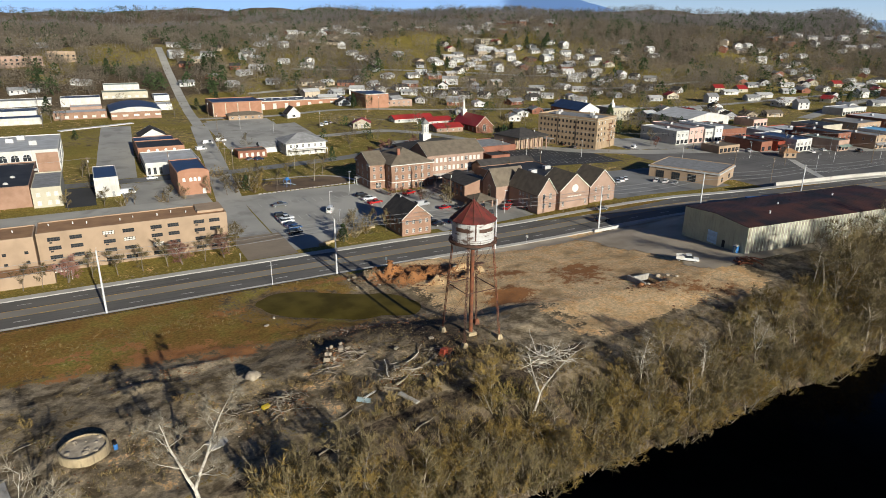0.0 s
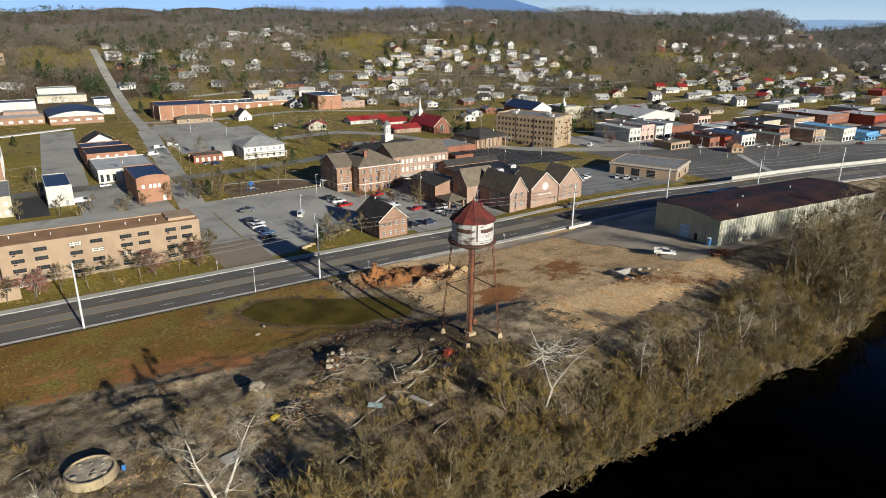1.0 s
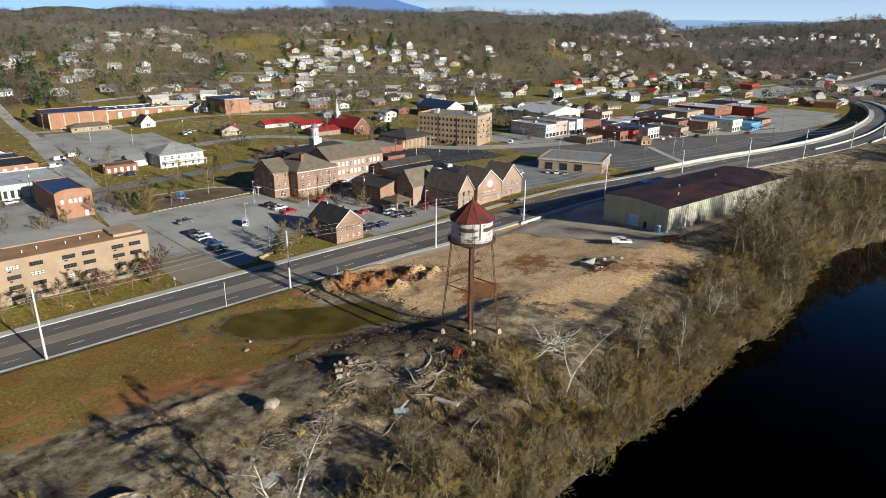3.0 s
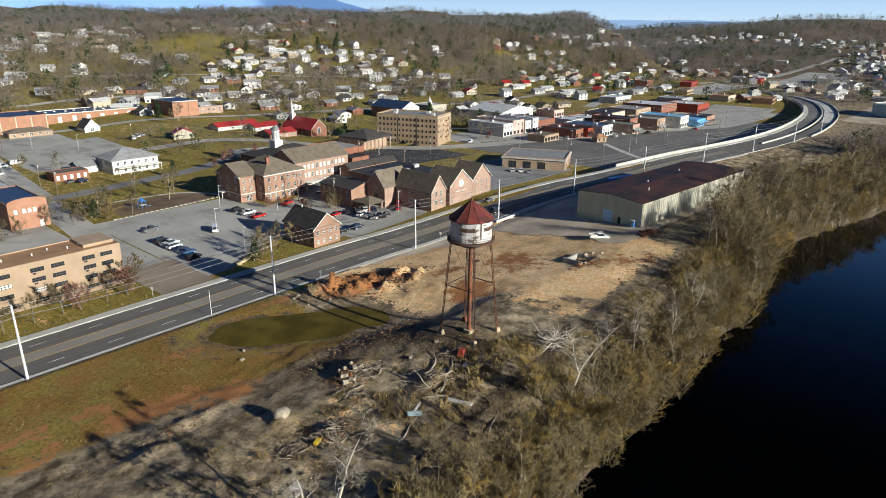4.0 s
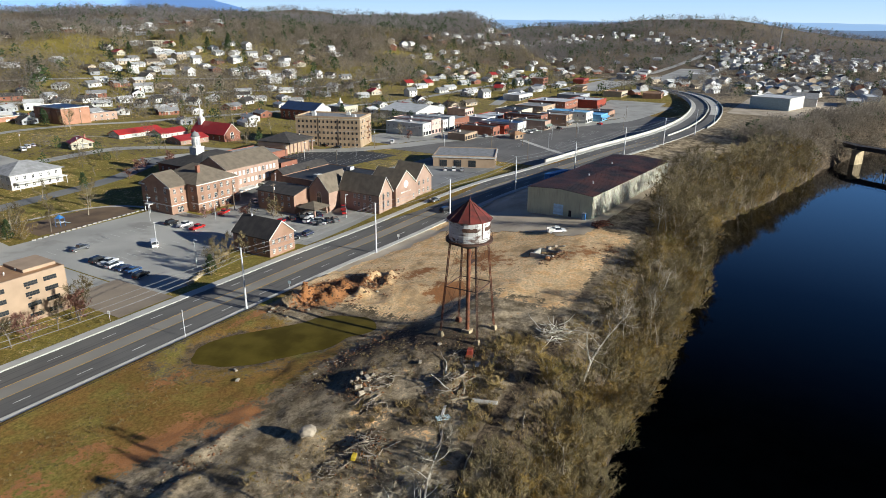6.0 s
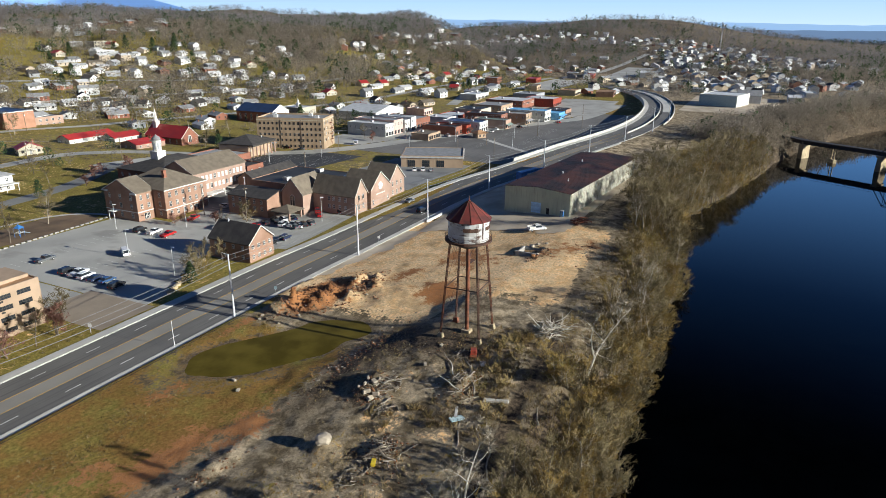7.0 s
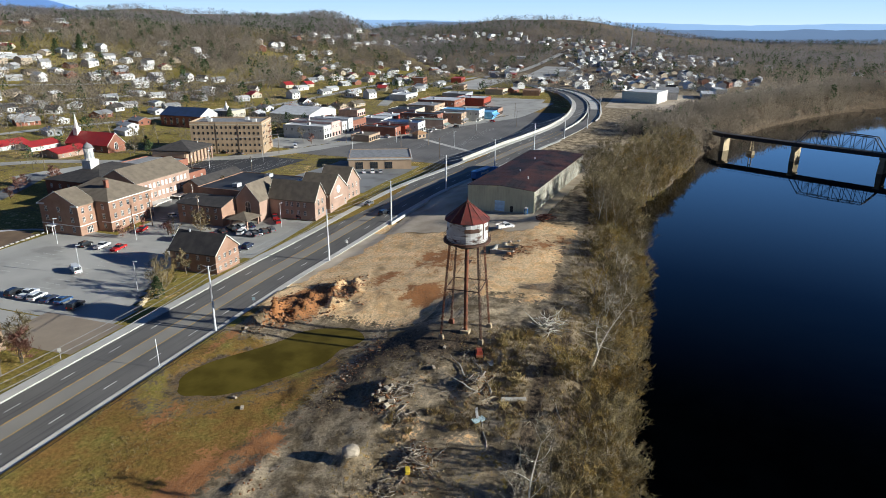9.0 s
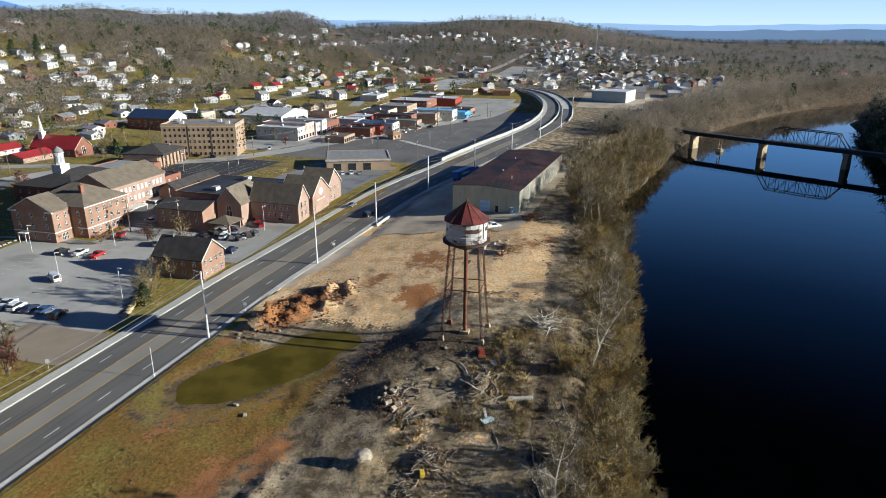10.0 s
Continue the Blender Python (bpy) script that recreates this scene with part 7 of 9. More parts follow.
# ---- rail bridge ----
SPANS = [Vector((452, 66, 0)), Vector((420, 48, 0)), Vector((393, 29, 0)), Vector((370, -8, 0)), Vector((347, -47, 0)), Vector((324, -86, 0)), Vector((301, -125, 0)), Vector((270, -175, 0))]
b = thing("rail_bridge", "old dark steel railway bridge on stone piers", "bridge", 0, 0, 0)
for p, q in zip(SPANS, SPANS[1:]):
    d = (q - p).normalized()
    s = Vector((-d.y, d.x, 0))
    m = Mesh()
    for o in (-2.1, 2.1):
        vs = [p + s * (o - 0.15), p + s * (o + 0.15), q + s * (o + 0.15), q + s * (o - 0.15)]
        m.add([(v.x, v.y, -1.1) for v in vs] + [(v.x, v.y, 0.9) for v in vs], [(3, 2, 1, 0), (4, 5, 6, 7), (0, 1, 5, 4), (1, 2, 6, 5), (2, 3, 7, 6), (3, 0, 4, 7)])
    vs = [p + s * -2.6, p + s * 2.6, q + s * 2.6, q + s * -2.6]
    m.add([(v.x, v.y, 0.9) for v in vs] + [(v.x, v.y, 1.2) for v in vs], [(3, 2, 1, 0), (4, 5, 6, 7), (0, 1, 5, 4), (1, 2, 6, 5), (2, 3, 7, 6), (3, 0, 4, 7)])
    part("girder_span", m, STEEL_DARK, b)
    m = Mesh()
    for o in (-2.6, 2.6):
        m.tube(p + s * o + Vector((0, 0, 2.2)), q + s * o + Vector((0, 0, 2.2)), 0.06, n=4)
        k = int((q - p).length / 2.5)
        for i in range(k):
            r = p.lerp(q, i / k) + s * o
            m.tube(r + Vector((0, 0, 1.2)), r + Vector((0, 0, 2.2)), 0.05, n=4)
    part("handrail", m, STEEL_DARK, b)
for p in SPANS[2:7]:
    d = (SPANS[4] - SPANS[3]).normalized()
    m = Mesh()
    m.box(-4.2, 4.2, -1.6, 1.6, -14, -2.2, 0, 0.45)
    m.box(-4.2, 4.2, -1.6, 1.6, -2.2, -1.1)
    part("pier", m, PIER, b, "tall stone pier", at=pose(p.x, p.y, 0, 0, 0, math.degrees(math.atan2(d.y, d.x)) + 90))
mid = SPANS[2].lerp(SPANS[3], 0.4)
m = Mesh()
for o in (-1.6, 1.6):
    m.tube((o, 0, -13), (o * 0.6, 0, -1.1), 0.3, n=6)
m.box(-2.6, 2.6, -1.2, 1.2, -14, -7.5, 0, 0.3)
for z in (-5, -3):
    m.tube((-1.4, 0, z), (1.4, 0, z), 0.15, n=4)
part("trestle_bent", m, PIER, b, at=pose(mid.x, mid.y, 0, 0, 0, 30))
p, q = SPANS[3], SPANS[4]
d = (q - p).normalized()
s = Vector((-d.y, d.x, 0))
Lb = (q - p).length
nP = 8
for o in (-2.9, 2.9):
    bot = [p + d * (Lb * i / nP) + s * o + Vector((0, 0, 1.0)) for i in range(nP + 1)]
    top = [p + d * (Lb * i / nP) + s * o + Vector((0, 0, 8.6 + 0.7 * math.sin(math.pi * i / nP))) for i in range(1, nP)]
    part("bottom_chord", Mesh().pipe(bot, [0.22] * len(bot), 4), STEEL_DARK, b)
    part("top_chord", Mesh().pipe([bot[0]] + top + [bot[-1]], [0.29] * (len(top) + 2), 4), STEEL_DARK, b, "dark riveted steel top chord")
    for i in range(1, nP):
        part("truss_post", Mesh().tube(bot[i], top[i - 1], 0.16, n=4), STEEL_DARK, b)
        if i != nP // 2:
            part("truss_diagonal", Mesh().tube(top[i - 1], bot[i + (1 if i < nP / 2 else -1)], 0.14, n=4), STEEL_DARK, b)
for i in range(1, nP):
    r = p + d * (Lb * i / nP) + Vector((0, 0, 8.6 + 0.7 * math.sin(math.pi * i / nP)))
    m = Mesh()
    m.tube(r - s * 2.9, r + s * 2.9, 0.14, n=4)
    if i < nP - 1:
        m.tube(r - s * 2.9, r + s * 2.9 + d * Lb / nP, 0.08, n=4)
    part("sway_brace", m, STEEL_DARK, b)

# radio mast on the far side of town
b = thing("radio_mast", "tall thin lattice radio mast in the far town", "mast", 962, 123, ground_z(962, 123))
for k in range(3):
    a = 2.094 * k
    m = Mesh()
    m.tube((0.9 * math.cos(a), 0.9 * math.sin(a), -1), (0.5 * math.cos(a), 0.5 * math.sin(a), 62), 0.22, n=4)
    part("mast_leg", m, GALV, b)
m = Mesh()
for i in range(30):
    a0, a1 = 2.094 * i, 2.094 * (i + 1)
    m.tube((0.8 * math.cos(a0), 0.8 * math.sin(a0), 2 * i), (0.8 * math.cos(a1), 0.8 * math.sin(a1), 2 * i + 2), 0.12, n=3)
part("bracing", m, GALV, b)
m = Mesh()
m.box(-1.6, 1.6, -1.6, 1.6, 58, 61)
part("antenna_panel", m, TRIM, b)

# ---- things on the cleared lot ----
RG = random.Random(5)


def rock(r, flat=0.7, seed=0, n=10):
    """A broken, faceted stone."""
    rg = random.Random(seed)
    bm = bmesh.new()
    bmesh.ops.create_icosphere(bm, subdivisions=2, radius=r)
    for v in bm.verts:
        f = 1 + 0.34 * noise.noise(v.co * (1.1 / r) + Vector((seed * 3.1, 0, 0))) + rg.uniform(-0.07, 0.07)
        v.co = Vector((v.co.x * f, v.co.y * f, v.co.z * f * flat))
    me_ = bpy.data.meshes.new("rock")
    bm.to_mesh(me_)
    bm.free()
    return me_


def block(name, w, d, h, x, y, turn, mats, label, cat, tilt=0, sink=0.1, group=""):
    """A worn slab or block with chipped corners lying on the ground."""
    bm = bmesh.new()
    bmesh.ops.create_cube(bm, size=1)
    for v in bm.verts:
        v.co = Vector((v.co.x * w * RG.uniform(0.9, 1.05), v.co.y * d * RG.uniform(0.88, 1.05), v.co.z * h))
    bmesh.ops.bevel(bm, geom=bm.edges[:], offset=min(w, d, h) * 0.12, segments=1, affect="EDGES")
    me_ = bpy.data.meshes.new(name)
    bm.to_mesh(me_)
    bm.free()
    me_.materials.append(mats)
    ob = solo(name, me_, mats, label, cat, group=group)
    ob.matrix_world = pose(x, y, ground_z(x, y) + h / 2 - sink, tilt, tilt * 0.6, turn)
    return ob


def log(x, y, length, r, turn, mats=LUMBER, label="grey weathered log lying on bare soil", tilt=3, name="log", lift=0.0):
    m = Mesh()
    segs = 6
    pts = [Vector((length * (i / segs - 0.5), 0.12 * length * 0.2 * math.sin(i * 1.3 + x), r * 0.6 + 0.05 * math.sin(i * 2.1 + y))) for i in range(segs + 1)]
    m.pipe(pts, [r * (1 - 0.5 * i / segs) for i in range(segs + 1)], 7)
    ob = solo(name, m, mats, label, "log", group="logs and poles")
    ob.matrix_world = pose(x, y, ground_z(x, y) + lift, 0, -tilt, turn)
    return ob


# concrete ring
b = thing("concrete_ring", "round weathered concrete tank base on bare soil", "tank base", -5.9, 98.9, ground_z(-5.9, 98.9) - 0.3)
m = Mesh()
m.lathe([(3.5, -0.6), (3.55, 1.4), (3.45, 1.7), (3.2, 1.74), (3.1, 1.2), (3.0, 1.0)], 28)
part("ring_wall", m, PIER, b)
m = Mesh()
n = 24
for k in range(6):
    r = 3.12 * k / 5
    m.v += [(r * math.cos(6.28319 * i / n), r * math.sin(6.28319 * i / n), 1.42 + 0.28 * float(fbm(np.array([r * math.cos(6.28319 * i / n)]), np.array([r * math.sin(6.28319 * i / n)]), 1.3, 52, 3)[0])) for i in range(n)]
m.f = [(k * n + i, (k + 1) * n + i, (k + 1) * n + (i + 1) % n, k * n + (i + 1) % n) for k in range(5) for i in range(n)]
m.k = [0] * len(m.f)
part("fill", m, STONE, b, "grey rubble and soil fill", smooth=True)
for k in range(11):
    ob = part("rubble_piece", rock(0.16 + 0.035 * k, 0.5, 40 + k), None, b, at=pose(2.3 * math.cos(k * 1.4), 2.0 * math.sin(k * 2.3), 1.55))
    ob.data.materials.append(STONE)
b = thing("blue_barrel", "blue barrel beside the concrete ring", "barrel", -1.6, 98.6, ground_z(-1.6, 98.6))
m = Mesh()
m.lathe([(0.3, -0.1), (0.34, 0.3), (0.31, 0.33), (0.34, 0.7), (0.3, 0.95)], 14)
part("drum", m, BLUEPLASTIC, b)
m = Mesh()
m.tube((0, 0, 0.95), (0, 0, 1.0), 0.28, n=14)
part("lid", m, TRIM_DARK, b)
# concrete pit
b = thing("concrete_pit", "open concrete pit dug into orange clay", "pit", 119.5, 107.5, 1.2)
for x0, x1, y0, y1, hh in ((-3.8, -3.3, -3.0, 3.0, 2.3), (3.3, 3.8, -3.0, 3.0, 1.5), (-3.3, 3.3, 2.5, 3.0, 1.7), (-3.3, 3.3, -3.0, -2.5, 0.9)):
    m = Mesh()
    m.box(x0, x1, y0, y1, -0.5, hh)
    part("pit_wall", m, CONCRETE, b)
m = Mesh()
m.box(-3.3, 3.3, -2.5, 2.5, -0.3, 0.12)
part("pit_floor", m, RUST_DARK, b, "dark floor of the pit")
for k, (x, y, r) in enumerate(((123.6, 108, 0.8), (126, 107, 0.6), (115, 105, 0.7), (116.4, 104, 0.5), (126.6, 104.6, 0.5))):
    me_ = rock(r, 0.7, 70 + k)
    me_.materials.append(STONE if k != 2 else CLAYCLOD)
    ob = solo("boulder", me_, None, "pale broken stone beside the pit", "rock", group="stones")
    ob.matrix_world = pose(x, y, ground_z(x, y) + r * 0.2, 0, 0, 40 * k)
me_ = rock(1.35, 0.62, 13)
me_.materials.append(STONE)
ob = solo("boulder", me_, None, "large pale boulder on the cleared lot", "rock", group="stones")
ob.matrix_world = pose(21.9, 108, ground_z(21.9, 108) + 0.5)
for k in range(10):
    x, y = 38.2 + RG.gauss(0, 1.9), 109.6 + RG.gauss(0, 1.3)
    block("concrete_chunk", RG.uniform(0.6, 1.5), RG.uniform(0.4, 0.9), RG.uniform(0.4, 0.7), x, y, RG.uniform(0, 180), STONE, "pale broken concrete chunk in a rubble heap", "rubble", RG.uniform(-25, 25), 0.05, "rubble heap")
for k in range(26):
    x, y = RG.choice([(37, 107), (24, 99), (26, 97.5), (46, 92.5), (44, 100), (56, 97.5)])
    log(x + RG.gauss(0, 2.2), y + RG.gauss(0, 1.6), RG.uniform(2, 5.5), RG.uniform(0.06, 0.15), RG.uniform(0, 180), LUMBER if k % 3 else BARK_PALE, tilt=RG.uniform(-8, 12), lift=0.15)
log(41.5, 107.5, 6.2, 0.16, -52, LUMBER, "long pale pole leaning on the rubble heap", 8, lift=0.5)
log(47.5, 93.6, 9.5, 0.22, 28, BARK_PALE, "long pale fallen trunk on bare soil", 2)
log(52.5, 96.5, 7, 0.2, 35, BARK_PALE, "pale fallen trunk on bare soil", 2)
log(34, 90, 8, 0.16, 20, LUMBER, tilt=2)
log(-13, 106, 6, 0.13, 24, BARK_PALE, tilt=2)
log(30, 83, 9, 0.16, 18, BARK_PALE, tilt=2)
log(44, 80, 7, 0.15, 24, BARK_PALE, tilt=2)
block("concrete_beam", 4.6, 0.8, 0.5, 43.8, 87.4, -68, CONCRETE, "grey concrete beam lying in dry grass", "beam", 4)
block("metal_sheet", 3.4, 1.3, 0.15, 37.6, 91.6, -35, TEAL, "pale bent metal sheet on the ground", "sheet metal", 8, -0.05)
block("metal_sheet", 3.0, 0.5, 0.12, 38.8, 92.6, 20, TRIM, "pale bent metal sheet on the ground", "sheet metal", -6, -0.05)
block("concrete_slab", 3.2, 2.4, 0.4, 12.8, 92.3, 12, CONCRETE, "flat broken concrete slab in bare soil", "slab", 3)
block("concrete_slab", 2.6, 9, 0.5, -16.2, 92, 14, CONCRETE, "long broken concrete slab in bare soil", "slab", 1)
block("concrete_slab", 2.2, 1.2, 0.25, 53.8, 94, 30, CONCRETE, "small flat concrete slab on soil", "slab", 2)
block("yellow_crate", 1.5, 0.8, 0.6, 21.8, 98.6, 25, YELLOW, "yellow plastic crate in a debris heap", "crate", 5, -0.15)
for x, y in ((58.5, 152.6), (56.8, 151.9), (33, 137.4), (30.5, 134), (57, 104.5), (49, 104)):
    block("concrete_chunk", 1.1, 0.6, 0.35, x, y, RG.uniform(0, 90), STONE, "pale broken concrete chunk on the ground", "rubble", 8, 0.02, "stones")

# derelict red machine by the tower
b = thing("derelict_machine", "rusty red derelict machine among debris", "machine", 56.6, 97.2, ground_z(56.6, 97.2), 20)
m = Mesh()
m.box(-1.6, 1.2, -0.7, 0.7, 0.35, 0.75)
part("frame", m, RUST, b)
m = Mesh()
m.box(-1.4, -0.2, -0.6, 0.6, 0.75, 1.7, 0, 0.12)
part("engine_cover", m, REDPAINT, b)
m = Mesh()
m.tube((0.5, -0.55, 1.1), (0.5, 0.55, 1.1), 0.45, n=12)
part("drum", m, RUST, b)
for wx in (-1.1, 0.9):
    for s in (-1, 1):
        m = Mesh()
        m.tube((wx, s * 0.72, 0.38), (wx, s * 0.95, 0.38), 0.42, n=10)
        part("wheel", m, TYRE, b)
m = Mesh()
m.tube((1.2, 0, 0.6), (2.6, 0.2, 0.9), 0.08, n=6)
part("tow_bar", m, RUST_DARK, b)
# heaps of sticks, boards and torn roots left by the clearing
def debris(x, y, n, rx, ry, hh, label, seed):
    rg = random.Random(seed)
    b = thing("debris_pile", label, "debris pile", x, y, ground_z(x, y) - 0.1)
    for i in range(n):
        m = Mesh()
        a = rg.uniform(0, 6.28)
        r = rg.random() ** 0.7
        u, v = rx * r * math.cos(a), ry * r * math.sin(a)
        z = hh * (1 - r) * rg.uniform(0.2, 1.0) + ground_z(x + u, y + v) - ground_z(x, y) + 0.15
        t = rg.uniform(0, 6.28)
        ln = rg.uniform(0.9, 3.2)
        d = Vector((math.cos(t), math.sin(t), rg.uniform(-0.2, 0.45))).normalized()
        p0 = Vector((u, v, z)) - d * ln / 2
        pts = [p0 + d * (ln * k / 3) + Vector((rg.gauss(0, .07), rg.gauss(0, .07), rg.gauss(0, .05))) for k in range(4)]
        w = rg.uniform(0.03, 0.11)
        m.pipe(pts, [w, w * 0.9, w * 0.8, w * 0.5], 5)
        part("stick" if i % 4 else "board", m, (BARK, LUMBER, BARK_PALE, BARK)[i % 4], b)


debris(40.5, 107.2, 60, 3.6, 2.2, 1.6, "tangled heap of sticks and boards by pale rubble", 1)
debris(34.2, 104.2, 44, 2.0, 3.0, 1.1, "grey heap of broken branches on dry soil", 2)
debris(23.8, 98.6, 80, 4.2, 2.4, 1.3, "dark heap of branches and torn roots", 3)
debris(44.6, 95.2, 40, 2.8, 2.0, 1.5, "dark heap of splintered boards", 4)
debris(55.2, 99.4, 40, 2.8, 1.8, 1.0, "dark heap of rusty debris round a machine", 5)
debris(17.5, 100.5, 36, 3.0, 1.6, 0.8, "low heap of sticks on bare soil", 6)
log(43.6, 96.3, 4.6, 0.13, 75, BARK_W, "pale board leaning over splintered boards", 14, lift=0.9)
log(49.4, 98.4, 6.5, 0.16, 33, BARK_W, "long pale plank in dry grass", 3, lift=0.3)
# scrap by the shed
for k in range(22):
    x, y = 147.5 + RG.gauss(0, 1.7), 101.2 + RG.gauss(0, 1.2)
    log(x, y, RG.uniform(1.5, 4), RG.uniform(0.1, 0.25), RG.uniform(0, 180), RUST, "rusty scrap pipe in a heap by the shed", RG.uniform(-10, 20), "scrap_pipe", 0.3 * (k % 4))
b = thing("portable_toilet", "blue portable toilet beside the shed", "toilet cabin", 152.2, 107.8, ground_z(152.2, 107.8))
m = Mesh()
m.box(-0.55, 0.55, -0.55, 0.55, -0.1, 2.1, 0, 0.03)
part("cabin", m, BLUEPLASTIC, b)
m = Mesh()
m.box(-0.62, 0.62, -0.62, 0.62, 2.1, 2.3, 0, 0.2)
part("roof", m, TRIM, b)
m = Mesh()
m.box(-0.6, -0.55, -0.35, 0.35, 0.1, 1.95)
part("door", m, TEAL, b)
# culvert wall by the parking lot
m = Mesh()
for i in range(12):
    x, y = 60 + 1.9 * i, 184.6 + 0.95 * i
    z = ground_z(x, y)
    m.box(x - 1.0, x + 1.05, y - 0.35, y + 0.35, z - 1.0, z + 0.7 + 0.1 * (i % 2))
solo("culvert_wall", m, PIER, "low tan stone wall edging the parking lot", "wall")
# playground
b = thing("play_tower", "blue playground climbing tower with slide", "playground", 71.5, 266, ground_z(71.5, 266), 20)
for x in (-1, 1):
    for y in (-1, 1):
        m = Mesh()
        m.tube((x, y, -0.2), (x, y, 3.0), 0.08, n=6)
        part("post", m, BLUEPLASTIC, b)
m = Mesh()
m.box(-1.1, 1.1, -1.1, 1.1, 1.4, 1.5)
part("deck", m, TRIM, b)
m = Mesh()
m.tube((0, 0, 3.0), (0, 0, 4.2), 1.6, 0.05, n=4)
part("roof", m, BLUEPLASTIC, b)
m = Mesh()
m.add([(1.1, -0.4, 1.5), (1.1, 0.4, 1.5), (4.2, 0.4, 0.15), (4.2, -0.4, 0.15), (1.1, -0.4, 1.38), (1.1, 0.4, 1.38), (4.2, 0.4, 0.03), (4.2, -0.4, 0.03)], [(0, 3, 2, 1), (4, 5, 6, 7), (0, 4, 7, 3), (1, 2, 6, 5), (2, 3, 7, 6), (0, 1, 5, 4)])
part("slide", m, TEAL, b)
for i in range(22):
    x, y = 58 + 1.95 * i, 257.6 + 0.14 * i
    block("edging_stone", 1.3, 0.5, 0.5, x, y, RG.uniform(-6, 6), CONCRETE, "pale edging block along the playground", "edging stone", 0, 0.1, "edging stones")

# ---- houses on the hillside and in the far town ----
HOUSE_KINDS = [("white", SIDING, ROOF_GREY, 12, 8, 2.8, 1.9, "x"), ("white", SIDING, ROOF_DARK, 9, 9, 2.9, 2.6, "y"), ("white", SIDING, ROOF_PALE, 14, 8, 2.7, 1.6, "x"), ("tan", SIDING_TAN, ROOF_BROWN, 13, 8, 2.8, 2.0, "x"),
               ("brick", BRICK_RED, ROOF_GREY, 14, 9, 2.8, 2.0, "x"), ("grey", SIDING_GREY, ROOF_DARK, 10, 8, 3.0, 2.6, "y"), ("white two-storey", SIDING, ROOF_GREY, 9, 9, 5.2, 2.6, "y"), ("cream", CREAM, ROOF_RED, 11, 9, 3.0, 2.6, "y"), ("pale blue", SIDING_GREY, ROOF_PALE, 12, 8, 2.8, 1.8, "x")]
MADE = {}


def house(k, x, y, turn):
    z = ground_z(x, y)
    place = pose(x, y, z, 0, 0, turn)
    plain = math.hypot(x, y) > 640          # far off: a window on each side is all that shows
    if (k, plain) in MADE:
        return copy_thing(MADE[k, plain], place)
    col, wall, roofm, w, d, eave, rise, al = HOUSE_KINDS[k]
    b = thing("house", f"small {col} house with {roofm.name.replace('_', ' ').replace('shingle', 'shingle roof')} on a winter lawn", "house", group="hillside houses")
    part("wall", gable_walls(w, d, eave, rise, al, 2.5), wall, b)
    part("roof", gable_roof(w, d, eave, rise, al), roofm, b)
    for z_ in ((0.9,) if eave < 5 or plain else (0.9, 3.6)):
        for u in (-w / 3, w / 3)[:2 - plain]:
            put_window(b, "S", u, z_, w, d, window_mesh(1.2, 1.4, frame_mat=TRIM_DARK))
        for u in (-d / 4, d / 4)[:2 - plain]:
            put_window(b, "W", u, z_, w, d, window_mesh(1.1, 1.4, frame_mat=TRIM_DARK))
    put_window(b, "S", 0, 0.05, w, d, DOOR_GREY, "door")
    if not plain:
        m = Mesh()
        m.box(w * 0.2, w * 0.2 + 0.8, 0.8, 1.6, eave, eave + rise + 0.9)
        part("chimney", m, BRICK_RED, b)
    m = Mesh()
    m.box(-w * 0.22, w * 0.22, -d / 2 - 1.9, -d / 2 - 0.02, 2.4, 2.55)
    for s in (-1, 1):
        m.tube((s * w * 0.2, -d / 2 - 1.75, -1.5), (s * w * 0.2, -d / 2 - 1.75, 2.4), 0.08, n=4)
    part("porch", m, TRIM, b)
    b.matrix_world = place
    MADE[k, plain] = b
    return b


HILL_A = [(612, 936), (527, 1023), (492, 808), (590, 752), (460, 712), (404, 745), (317, 692), (324, 654), (313, 628), (382, 671), (388, 647), (470, 644), (419, 592), (445, 579), (264, 696), (266, 674), (270, 646), (257, 617), (257, 585), (225, 580), (300, 573), (282, 582), (337, 588), (318, 528), (370, 600), (373, 503), (429, 552), (306, 487), (341, 465), (359, 471), (207, 670), (198, 646), (266, 734), (434, 705), (393, 708), (441, 746)]
HILL_B = [(539, 626), (567, 614), (602, 585), (765, 530), (477, 587), (501, 578), (516, 567), (452, 539), (468, 535), (490, 519), (502, 511), (511, 498), (404, 503), (411, 488), (419, 473), (455, 468), (425, 455), (526, 413), (516, 381), (512, 350), (539, 311), (721, 474), (1281, 1154)]
HILL_C = [(1485, 667), (1554, 526), (1422, 414), (1501, 405), (1151, 451), (1149, 417), (958, 445), (1119, 372), (1087, 311), (1254, 272), (1175, 575), (1448, 525), (1343, 541), (1013, 356), (848, 428), (992, 132), (772, 86), (753, 108), (858, 76), (874, 152), (882, 99), (764, 120), (-33, 803), (-50, 708), (-1, 616), (78, 602), (-45, 598), (-34, 603), (270, 1139), (301, 1187), (157, 718), (281, 806), (553, 1054), (662, 1044), (1021, 69), (1252, -11), (1019, -69), (964, -171), (992, -213), (654, 35)]
SPOTS = []
RH = random.Random(11)
for i, (x, y) in enumerate(HILL_A + HILL_B + HILL_C):
    SPOTS.append((x, y))
    house(RH.choice([0, 0, 0, 1, 2, 2, 2, 3, 4, 5, 6, 8, 8, 7]), x, y, RH.choice([0, 15, -20, -30, 25, 90, 70]))


def clear(x, y, r):
    return all((x - a) ** 2 + (y - b) ** 2 > r * r for a, b in SPOTS)


